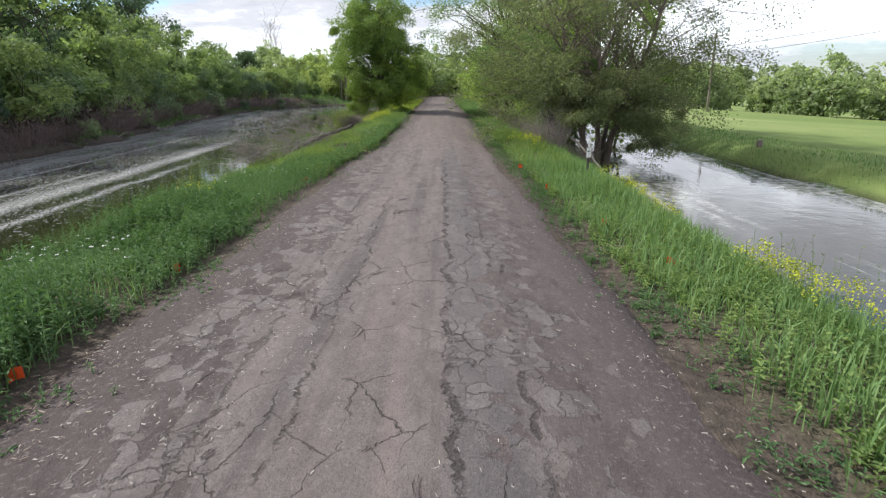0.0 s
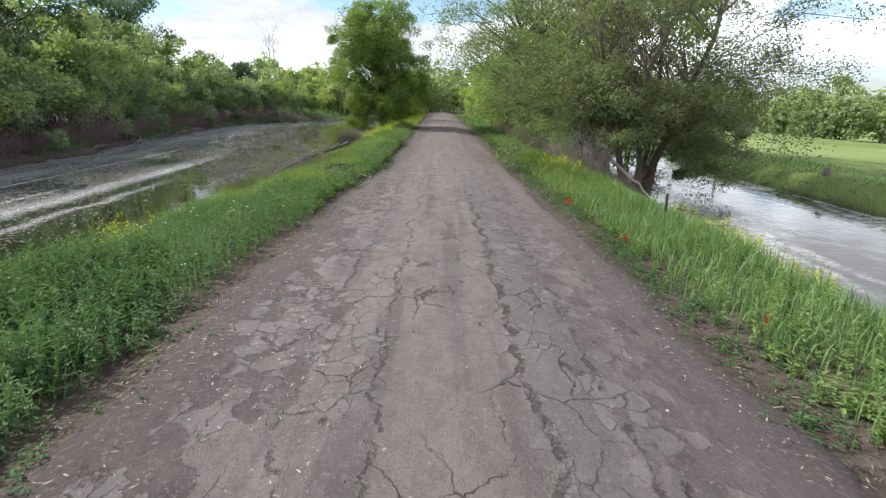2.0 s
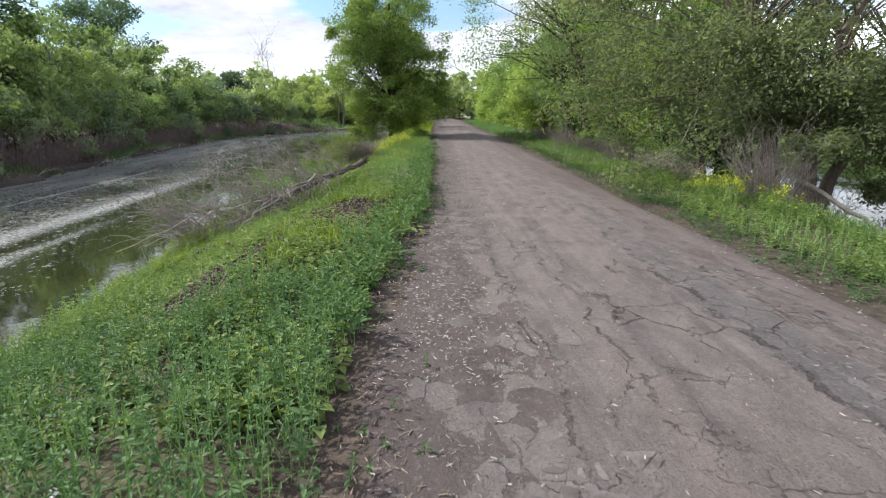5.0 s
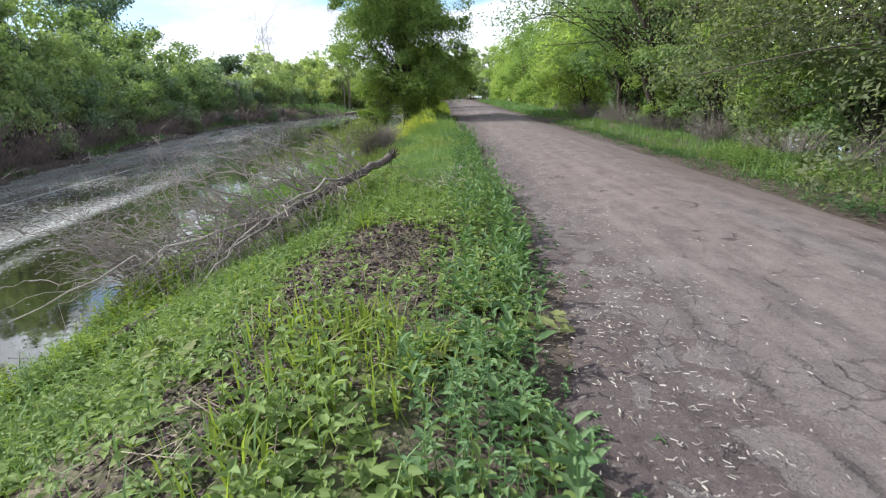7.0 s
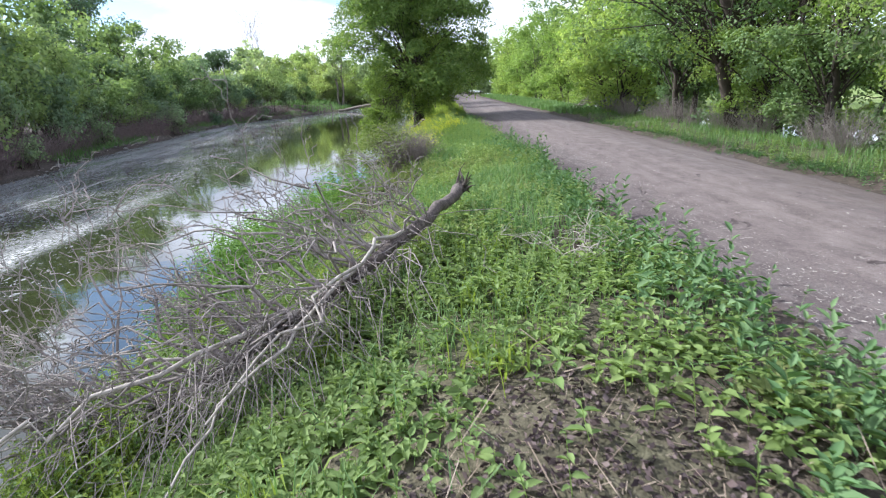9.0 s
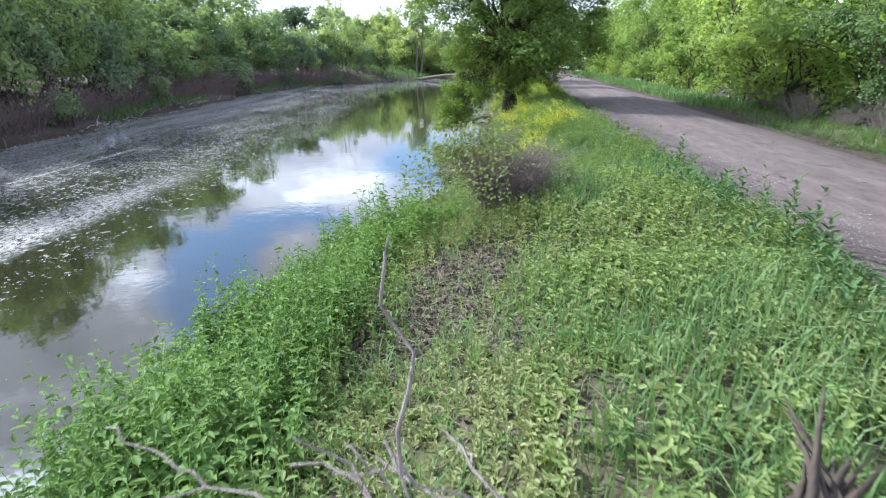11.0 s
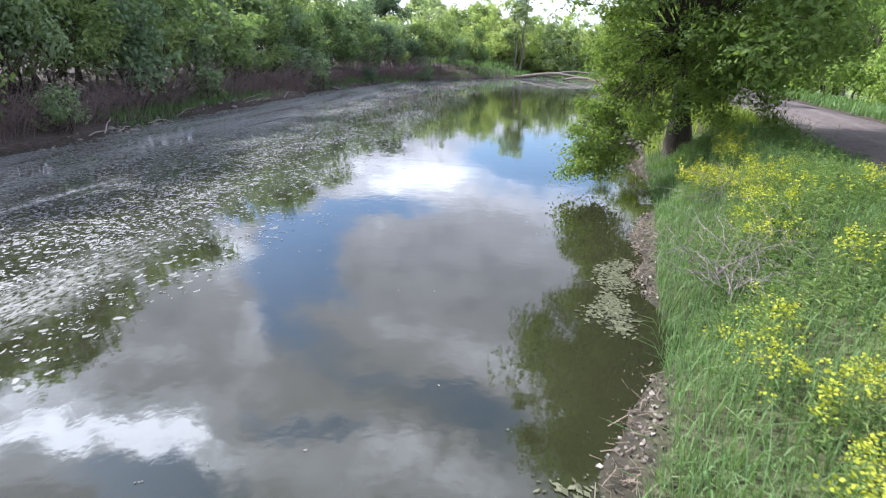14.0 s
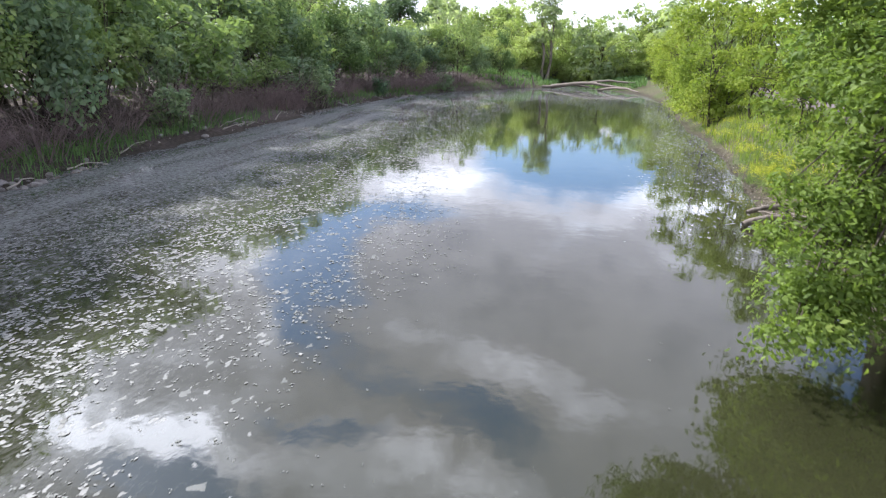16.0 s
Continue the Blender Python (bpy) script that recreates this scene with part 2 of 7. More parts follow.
# distant leaves: haze is mixed into these two greens as paleness
M_FAR_HAZE = leaf_material("leaf_far_haze", (0.22, 0.295, 0.165), (0.37, 0.45, 0.265), (0.5, 0.56, 0.36), world_scale=0.05, trans=0.55)
M_BEND_HAZE = leaf_material("leaf_bend_haze", (0.23, 0.31, 0.12), (0.37, 0.46, 0.185), (0.51, 0.58, 0.26), world_scale=0.12, each=0.4, trans=0.58)
M_HERB = leaf_material("leaf_herb", (0.1, 0.165, 0.056), (0.2, 0.29, 0.096), (0.32, 0.395, 0.15), trans=0.35, world_scale=0.6)
M_HERB_DARK = leaf_material("leaf_herb_blue", (0.06, 0.122, 0.05), (0.118, 0.21, 0.085), (0.205, 0.3, 0.14), trans=0.3, world_scale=0.6)
M_GRASS = leaf_material("leaf_grass", (0.085, 0.16, 0.058), (0.165, 0.28, 0.1), (0.27, 0.375, 0.17), trans=0.3, world_scale=0.5)
M_HERB_PALE = leaf_material("leaf_herb_pale", (0.14, 0.175, 0.067), (0.245, 0.29, 0.112), (0.37, 0.4, 0.19), trans=0.3, world_scale=0.9)
M_BROAD = leaf_material("leaf_broad", (0.12, 0.18, 0.054), (0.225, 0.31, 0.098), (0.35, 0.43, 0.17), trans=0.35, world_scale=0.8)
M_NETTLE = leaf_material("leaf_nettle", (0.07, 0.14, 0.04), (0.14, 0.25, 0.065), (0.23, 0.35, 0.1), trans=0.35, world_scale=0.6)
M_STRAW = leaf_material("dry_straw", (0.16, 0.12, 0.09), (0.28, 0.22, 0.17), (0.42, 0.36, 0.28), trans=0.1, world_scale=0.7)
M_FLOWER = leaf_material("flower_yellow", (0.32, 0.38, 0.04), (0.48, 0.51, 0.05), (0.62, 0.61, 0.08), trans=0.3)


def bark_material(name, a, b, scale=14.0):
    n = Nodes(name)
    v = n.mapped(n.pos(), (1, 1, 0.25))
    g = n.noise(scale, 6.0, 0.6, 0.6, v)
    col = n.ramp(g, [(0.3, a), (0.7, b)])
    return n.done(n.principled(col, 0.9, n.bump(g, 0.8, 0.02)))


M_BARK = bark_material("bark_dark", (0.035, 0.028, 0.022), (0.10, 0.08, 0.062))
M_BARK_BROWN = bark_material("bark_brown", (0.1, 0.08, 0.065), (0.23, 0.19, 0.16))
M_BARK_GREY = bark_material("bark_grey", (0.12, 0.10, 0.085), (0.27, 0.235, 0.20))
M_TWIG = bark_material("dead_twig", (0.17, 0.145, 0.135), (0.37, 0.325, 0.3), 30.0)
M_BRUSH = bark_material("bank_brush", (0.15, 0.11, 0.105), (0.31, 0.24, 0.23), 8.0)
M_MOUND = bark_material("mound_twig", (0.12, 0.095, 0.09), (0.29, 0.24, 0.228), 20.0)
M_SNAG = bark_material("bleached_wood", (0.26, 0.23, 0.2), (0.46, 0.42, 0.37), 20.0)

# ---------------------------------------------------------------- ground
WATER_Z = -1.2
NEAR_SHORE = [(-60, -7.2), (0, -7.2), (16, -7.3), (20, -7.6), (28, -7.85), (30.5, -7.45), (33, -6.7), (35, -6.42), (38, -6.3), (40, -6.2), (42.5, -6.03), (44, -6.0), (54, -5.95), (66, -6.1), (85, -6.8), (94, -8.5), (99, -12.0), (103, -16), (400, -16)]
FAR_SHORE = [(-60, -19), (15, -19.9), (26, -20.4), (37, -21.3), (46, -22.8), (53, -24.4), (62, -25.4), (70, -26.4), (78, -26.5), (88, -24.5), (96, -20.5), (99, -17), (103, -16.2), (400, -16.2)]
R_NEAR = [(-60, 5.3), (17, 5.3), (24, 7.0), (40, 7.6), (400, 7.6)]
R_FAR = [(-60, 12.2), (14, 11.9), (23, 11.3), (40, 13.0), (400, 13.0)]
ROAD_L = [(-60, -2.9), (3, -2.9), (9, -2.75), (16, -2.55), (21, -2.2), (30, -2.15), (45, -2.4), (60, -2.4), (400, -2.4)]
ROAD_R = [(-60, 2.1), (3, 1.95), (8, 1.75), (20, 1.75), (40, 1.85), (400, 1.9)]


def ground_z(x, y):
    x, y = np.asarray(x, float), np.asarray(y, float)
    ns, fs, rn, rf = (interp(y, t) for t in (NEAR_SHORE, FAR_SHORE, R_NEAR, R_FAR))
    el, er = interp(y, ROAD_L), interp(y, ROAD_R)
    w = 0.22 * vnoise(x, y, 3, 0.55) + 0.1 * vnoise(x, y, 4, 1.7)
    ns, rn = ns + w, rn + w
    # the levee top with its road
    crown = 0.09 * (1 - smooth(11, 18, y)) * smooth(-3.2, -2.2, x) - 0.24 * smooth(0.3, 2.0, x)
    rut = -0.025 * np.exp(-((x + 1.55) / 0.35) ** 2) - 0.02 * np.exp(-((x - 0.85) / 0.35) ** 2)
    top = crown + rut
    bank_l = smooth(0, 1, (x - ns) / np.maximum(el - 1.2 - ns, 0.5)) ** 0.8
    left = WATER_Z - 0.04 + (0.04 - WATER_Z) * bank_l
    left = left + 0.10 * vnoise(x, y, 5, 0.8) * smooth(0.2, 0.8, el - x) * (x > ns)
    below = WATER_Z - 0.05 - 0.32 * np.clip(ns - x, 0, 4)
    left = np.where(x < ns, below, left)
    z = np.where(x < el, np.minimum(left, top + 0.0 * x), top)
    z = np.where(x < el - 0.0, left + crown * 0.3, z)
    br = smooth(0, 1, (rn - x) / np.maximum(rn - er - 1.6, 0.5))
    right = WATER_Z - 0.04 + (-0.2 - WATER_Z + 0.04) * br + 0.05 * vnoise(x, y, 6, 0.9) * (x < rn)
    z = np.where(x > er, np.where(x < rn, right, WATER_Z - 0.05 - 0.4 * np.clip(x - rn, 0, 3)), z)
    # beyond the two waters
    d = fs - x + 0.5 * vnoise(x, y, 7, 0.3) + 0.3 * vnoise(x, y, 8, 1.1)
    far = WATER_Z - 0.05 + 0.36 * smooth(0, 0.7, d) + 1.1 * smooth(0.5, 6, d) + 0.02 * np.clip(d - 6, 0, 60) + 0.2 * vnoise(x, y, 9, 0.3) * smooth(0, 3, d)
    z = np.where(d > 0, far, np.where(x < fs + 1.6, np.maximum(z, WATER_Z - 0.05 - 0.4 * (-d)), z))
    e = x - rf + 0.35 * vnoise(x, y, 10, 0.5)
    mead = WATER_Z - 0.05 + 0.65 * smooth(0, 1.6, e) - 0.058 * np.clip(e - 3, 0, 110) + 0.25 * vnoise(x, y, 11, 0.05) * smooth(3, 20, e)
    z = np.where(e > 0, mead, z)
    # the valley closes behind the bend
    return z


def axis_steps(lo, hi, step, far_lo, far_hi, growth=1.14):
    mid = list(np.arange(lo, hi, step))
    a, s = lo, step
    head = []
    while a > far_lo:
        s *= growth
        a -= s
        head.append(a)
    b, s = mid[-1], step
    tail = []
    while b < far_hi:
        s *= growth
        b += s
        tail.append(b)
    return np.array(head[::-1] + mid + tail)


def grid_mesh(name, xs, ys, zf, mt):
    X, Y = np.meshgrid(xs, ys)
    Z = zf(X, Y)
    nx, ny = len(xs), len(ys)
    i = (np.arange(ny - 1)[:, None] * nx + np.arange(nx - 1)[None]).ravel()
    return mesh_np(name, np.stack([X.ravel(), Y.ravel(), Z.ravel()], 1), np.stack([i, i + 1, i + nx + 1, i + nx], 1), mt, True)


def ground_material():
    n = Nodes("bank_soil")
    p = n.pos()
    a = n.noise(0.35, 5.0, 0.6, 0.2, p)
    b = n.noise(9.0, 6.0, 0.65, 0.0, p)
    soil = n.ramp(b, [(0.3, (0.055, 0.042, 0.034)), (0.55, (0.12, 0.092, 0.075)), (0.75, (0.2, 0.165, 0.135))])
    turf = n.ramp(b, [(0.3, (0.04, 0.06, 0.02)), (0.6, (0.09, 0.13, 0.035)), (0.8, (0.15, 0.17, 0.07))])
    sep = n.N.new("ShaderNodeSeparateXYZ")
    n.L.new(p, sep.inputs[0])
    meadow = n.ramp(n.noise(0.06, 5.0, 0.6, 0.4, p), [(0.35, (0.17, 0.235, 0.07)), (0.55, (0.24, 0.3, 0.1)), (0.68, (0.32, 0.345, 0.15)), (0.8, (0.37, 0.37, 0.18))])
    meadow = n.mix(n.ramp(n.noise(2.0, 5.0, 0.7, 0.0, p), [(0.3, 0.0), (0.8, 0.55)]), meadow, (0.13, 0.2, 0.055))
    col = n.mix(n.ramp(a, [(0.42, 0.25), (0.6, 0.8)]), soil, turf)
    col = n.mix(n.ramp(n.math("MULTIPLY", sep.outputs[0], 0.05), [(0.55, 0.0), (0.62, 1.0)]), col, meadow)
    nearroad = n.ramp(n.math("MULTIPLY", n.math("ABSOLUTE", n.math("ADD", sep.outputs[0], 0.4)), 0.2), [(0.50, 0.85), (0.62, 0.0)])
    col = n.mix(nearroad, col, n.ramp(b, [(0.3, (0.045, 0.034, 0.031)), (0.7, (0.12, 0.092, 0.08))]))
    # purplish-brown far-bank soil, darkened in its colour for the thicket's shade
    shaded_far_soil = n.ramp(b, [(0.3, (0.055, 0.044, 0.042)), (0.7, (0.15, 0.118, 0.108))])
    col = n.mix(n.ramp(n.math("MULTIPLY", sep.outputs[0], -0.05), [(0.9, 0.0), (0.98, 0.9)]), col, shaded_far_soil)
    # wet mud at the water line
    wet = n.ramp(n.math("ADD", n.math("ADD", sep.outputs[2], 1.2), n.math("MULTIPLY", n.math("SUBTRACT", b, 0.5), 0.25)), [(0.03, 0.85), (0.2, 0.0)])
    wet = n.math("MULTIPLY", wet, n.ramp(n.math("MULTIPLY", sep.outputs[0], 0.05), [(0.58, 1.0), (0.64, 0.0)]))
    col = n.mix(wet, col, n.ramp(b, [(0.3, (0.035, 0.03, 0.024)), (0.7, (0.075, 0.064, 0.05))]))
    bp = n.bump(n.math("ADD", b, n.noise(40.0, 4.0)), 0.7, 0.03)
    return n.done(n.principled(col, 0.95, bp, Specular_IOR_Level=0.2))


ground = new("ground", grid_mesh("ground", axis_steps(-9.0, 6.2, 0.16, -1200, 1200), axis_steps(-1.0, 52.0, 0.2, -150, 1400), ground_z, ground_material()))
tagged(ground, "earth and turf of the levee, river banks and meadow", "ground", kind="structure")


# ---------------------------------------------------------------- road
def road_material():
    """A thin worn strip of asphalt, cracked and frayed at its edges, between dirt shoulders."""
    n = Nodes("worn_asphalt_and_dirt")
    p = n.pos()
    col3 = n.node("ShaderNodeTexNoise", Scale=3.2, Detail=6.0, Roughness=0.65)
    n.L.new(p, col3.inputs["Vector"])
    sc = n.N.new("ShaderNodeVectorMath")
    sc.operation = "MULTIPLY_ADD"
    n.L.new(col3.outputs["Color"], sc.inputs[0])
    sc.inputs[1].default_value = (0.3, 0.3, 0.0)
    n.L.new(p, sc.inputs[2])
    q = sc.outputs[0]
    sep = n.N.new("ShaderNodeSeparateXYZ")
    n.L.new(p, sep.inputs[0])
    grain = n.noise(75.0, 6.0, 0.78, 0.0, p)
    grit = n.noise(24.0, 6.0, 0.75, 0.0, p)
    mott = n.noise(4.5, 9.0, 0.72, 0.2, n.mapped(p, (1.0, 0.5, 1.0)))
    long_ = n.noise(1.5, 7.0, 0.62, 0.2, n.mapped(p, (1.7, 0.10, 1.0)))
    # how deep inside the asphalt strip
    rag = n.math("ADD", n.math("MULTIPLY", n.math("SUBTRACT", n.noise(1.3, 8.0, 0.68, 0.2, n.mapped(p, (1.0, 0.7, 1.0))), 0.5), 1.1), n.math("MULTIPLY", n.math("SUBTRACT", grit, 0.5), 0.22))
    cellv = n.mapped(q, (1.0, 0.75, 0.0))
    cells = n.N.new("ShaderNodeSeparateXYZ")
    n.L.new(n.voronoi(5.6, "F1", cellv, "Color"), cells.inputs[0])
    inside = n.math("ADD", n.math("MINIMUM", n.math("ADD", sep.outputs[0], 1.85), n.math("SUBTRACT", 0.75, sep.outputs[0])), n.math("ADD", n.math("MULTIPLY", rag, 0.7), n.math("MULTIPLY", n.math("SUBTRACT", cells.outputs[0], 0.5), 1.1)))
    asphalt = n.ramp(inside, [(0.0, 0.0), (0.05, 1.0)])
    gone = n.ramp(n.math("ADD", n.math("MULTIPLY", sep.outputs[1], 0.02), n.math("MULTIPLY", n.math("SUBTRACT", mott, 0.5), 0.35)), [(0.3, 1.0), (0.46, 0.25)])
    asphalt = n.math("MULTIPLY", asphalt, gone)
    frayed = n.math("MULTIPLY", n.math("MULTIPLY", n.ramp(inside, [(0.0, 0.0), (0.03, 1.0), (0.25, 0.75), (0.5, 0.0)]), gone), n.ramp(n.noise(1.6, 6.0, 0.65, 0.0, n.mapped(p, (1.0, 0.5, 1.0))), [(0.4, 0.0), (0.56, 1.0)]))
    # cracks: wide meshes over the strip, small ones where it breaks up
    big = n.voronoi(2.1, "DISTANCE_TO_EDGE", n.mapped(q, (1.0, 0.7, 0.0)))
    small = n.voronoi(5.6, "DISTANCE_TO_EDGE", cellv)
    where = n.noise(0.8, 5.0, 0.6, 0.3, n.mapped(p, (1.0, 0.4, 1.0)))
    jit = n.math("SUBTRACT", n.noise(32.0, 5.0, 0.75, 0.0, p), 0.5)
    crack_b = n.ramp(n.math("ADD", big, n.math("MULTIPLY", jit, 0.022)), [(0.0, 1.0), (0.01, 0.0)])
    crack_b = n.math("MULTIPLY", crack_b, n.ramp(n.noise(1.1, 5.0, 0.65, 0.0, p), [(0.45, 0.0), (0.56, 1.0)]))
    crack_s = n.math("MULTIPLY", n.ramp(n.math("ADD", small, n.math("MULTIPLY", jit, 0.09)), [(0.0, 1.0), (0.03, 0.0)]), n.math("MAXIMUM", n.ramp(where, [(0.54, 0.0), (0.64, 0.8)]), frayed))
    # long broken seams down the strip
    wander = n.math("MULTIPLY", n.math("SUBTRACT", n.noise(1.3, 6.0, 0.7, 0.0, n.mapped(p, (0.3, 1.0, 1.0))), 0.5), 0.5)
    chew = n.ramp(n.noise(3.5, 5.0, 0.7, 0.0, p), [(0.42, 0.0), (0.55, 1.0)])
    for at, wide, deep in ((0.02, 0.035, 1.0), (0.52, 0.03, 0.9), (-0.98, 0.014, 0.8), (-1.5, 0.02, 0.7)):
        gap = n.math("ABSOLUTE", n.math("SUBTRACT", n.math("ADD", sep.outputs[0], n.math("ADD", wander, n.math("MULTIPLY", jit, 0.12))), at))
        crack_b = n.math("MAXIMUM", crack_b, n.math("MULTIPLY", n.math("MULTIPLY", n.ramp(gap, [(wide * 0.4, 1.0), (wide, 0.0)]), chew), deep))
    crack = n.math("MULTIPLY", n.math("MAXIMUM", crack_b, crack_s), n.math("MULTIPLY", asphalt, n.math("MULTIPLY", gone, gone)))
    dirt = n.ramp(mott, [(0.3, (0.115, 0.089, 0.084)), (0.5, (0.175, 0.14, 0.132)), (0.7, (0.24, 0.198, 0.185))])
    dirt = n.mix(n.ramp(long_, [(0.5, 0.0), (0.62, 0.6)]), dirt, n.ramp(mott, [(0.3, (0.19, 0.157, 0.146)), (0.7, (0.295, 0.25, 0.232))]))
    tar = n.ramp(mott, [(0.28, (0.122, 0.103, 0.098)), (0.5, (0.175, 0.149, 0.142)), (0.72, (0.23, 0.2, 0.191))])
    tar = n.mix(n.ramp(long_, [(0.42, 0.75), (0.5, 0.0)]), tar, n.ramp(mott, [(0.3, (0.087, 0.074, 0.074)), (0.7, (0.145, 0.127, 0.124))]))
    tar = n.mix(n.ramp(long_, [(0.54, 0.0), (0.64, 0.7)]), tar, n.ramp(mott, [(0.3, (0.175, 0.14, 0.13)), (0.7, (0.26, 0.216, 0.2))]))
    # darker loose soil beside the first stretch of the strip
    fresh = n.ramp(n.math("ADD", n.math("MULTIPLY", sep.outputs[1], 0.04), n.math("MULTIPLY", n.math("SUBTRACT", mott, 0.5), 0.5)), [(0.3, 0.75), (0.7, 0.0)])
    dirt = n.mix(fresh, dirt, n.ramp(mott, [(0.3, (0.066, 0.052, 0.052)), (0.7, (0.150, 0.122, 0.120))]))
    left = n.ramp(n.math("ADD", n.math("MULTIPLY", sep.outputs[0], -0.5), n.math("MULTIPLY", n.math("SUBTRACT", mott, 0.5), 0.35)), [(0.6, 0.0), (0.82, 0.75)])
    dirt = n.mix(left, dirt, n.ramp(mott, [(0.3, (0.058, 0.045, 0.045)), (0.7, (0.13, 0.105, 0.102))]))
    # a smoother bluish strip of asphalt near the middle
    seam = n.math("ABSOLUTE", n.math("SUBTRACT", n.math("ADD", sep.outputs[0], n.math("MULTIPLY", n.math("SUBTRACT", rag, 0.0), 0.18)), 0.22))
    tar = n.mix(n.ramp(seam, [(0.16, 0.7), (0.26, 0.0)]), tar, n.ramp(mott, [(0.3, (0.098, 0.09, 0.092)), (0.7, (0.15, 0.14, 0.142))]))
    col = n.mix(asphalt, dirt, tar)
    col = n.mix(n.math("MULTIPLY", frayed, 0.6), col, n.ramp(mott, [(0.3, (0.185, 0.165, 0.16)), (0.7, (0.28, 0.255, 0.248))]))
    # holes where the strip has broken out, damp dirt along the verges
    holes = n.ramp(n.noise(2.6, 7.0, 0.65, 0.8, n.mapped(p, (1.0, 0.6, 1.0), 0.3)), [(0.63, 0.0), (0.665, 0.85)])
    ax = n.math("ABSOLUTE", n.math("ADD", sep.outputs[0], 0.45))
    verge = n.ramp(n.math("ADD", n.math("MULTIPLY", ax, 0.4), n.math("MULTIPLY", n.math("SUBTRACT", mott, 0.5), 0.7)), [(0.66, 0.0), (0.92, 0.75)])
    damp = n.math("MAXIMUM", holes, verge)
    col = n.mix(damp, col, n.ramp(grit, [(0.35, (0.04, 0.03, 0.03)), (0.65, (0.085, 0.066, 0.064))]))
    col = n.mix(n.math("MULTIPLY", crack, 0.68), col, (0.035, 0.028, 0.026))
    col = n.mix(n.ramp(grain, [(0.36, 0.55), (0.54, 0.0)]), col, (0.05, 0.041, 0.039))
    col = n.mix(n.ramp(grit, [(0.55, 0.0), (0.68, 0.6)]), col, (0.25, 0.222, 0.212))
    # pebbles and crumbs of asphalt, pale and dark
    pebble = n.ramp(n.voronoi(38.0, "F1", p), [(0.14, 1.0), (0.24, 0.0)])
    pale = n.math("MULTIPLY", pebble, n.ramp(n.noise(6.0, 5.0, 0.7, 0.0, n.mapped(p, (1.0, 0.6, 1.0))), [(0.5, 0.0), (0.62, 0.75)]))
    dark = n.math("MULTIPLY", n.ramp(n.voronoi(27.0, "F1", p), [(0.12, 1.0), (0.22, 0.0)]), n.ramp(n.noise(5.0, 5.0, 0.7, 0.0, p), [(0.5, 0.0), (0.6, 0.7)]))
    col = n.mix(dark, col, (0.05, 0.042, 0.041))
    col = n.mix(pale, col, (0.3, 0.275, 0.265))
    h = n.math("SUBTRACT", n.math("ADD", n.math("ADD", n.math("MULTIPLY", grain, 0.3), n.math("MULTIPLY", pebble, 0.15)), n.math("ADD", n.math("MULTIPLY", mott, 0.5), n.math("MULTIPLY", asphalt, 0.35))), n.math("ADD", n.math("MULTIPLY", crack, 0.7), n.math("MULTIPLY", damp, 0.4)))
    return n.done(n.principled(col, 0.9, n.bump(h, 0.9, 0.03), Specular_IOR_Level=0.25))


def road_mesh():
    ys = np.concatenate([np.arange(-12, 52, 0.25), np.arange(52, 160, 1.5)])
    ts = np.linspace(0, 1, 41)
    el, er = interp(ys, ROAD_L) + 0.13 * vnoise(ys, ys * 0, 21, 0.7) + 0.05 * vnoise(ys, ys * 0, 22, 2.3), interp(ys, ROAD_R) + 0.15 * vnoise(ys, ys * 0, 23, 0.6) + 0.05 * vnoise(ys, ys * 0, 24, 2.0)
    X = el[:, None] + (er - el)[:, None] * ts[None]
    Y = np.repeat(ys[:, None], len(ts), 1)
    edge = np.minimum(ts, 1 - ts)[None]
    Z = ground_z(X, Y) + 0.028 * smooth(0, 0.06, edge) - 0.015 + 0.008 * vnoise(X, Y, 25, 2.5)
    nx = len(ts)
    i = (np.arange(len(ys) - 1)[:, None] * nx + np.arange(nx - 1)[None]).ravel()
    return mesh_np("road", np.stack([X.ravel(), Y.ravel(), Z.ravel()], 1), np.stack([i, i + 1, i + nx + 1, i + nx], 1), road_material(), True)


road = tagged(new("road", road_mesh()), "cracked old asphalt levee road under reddish-grey dirt", "road", kind="structure")


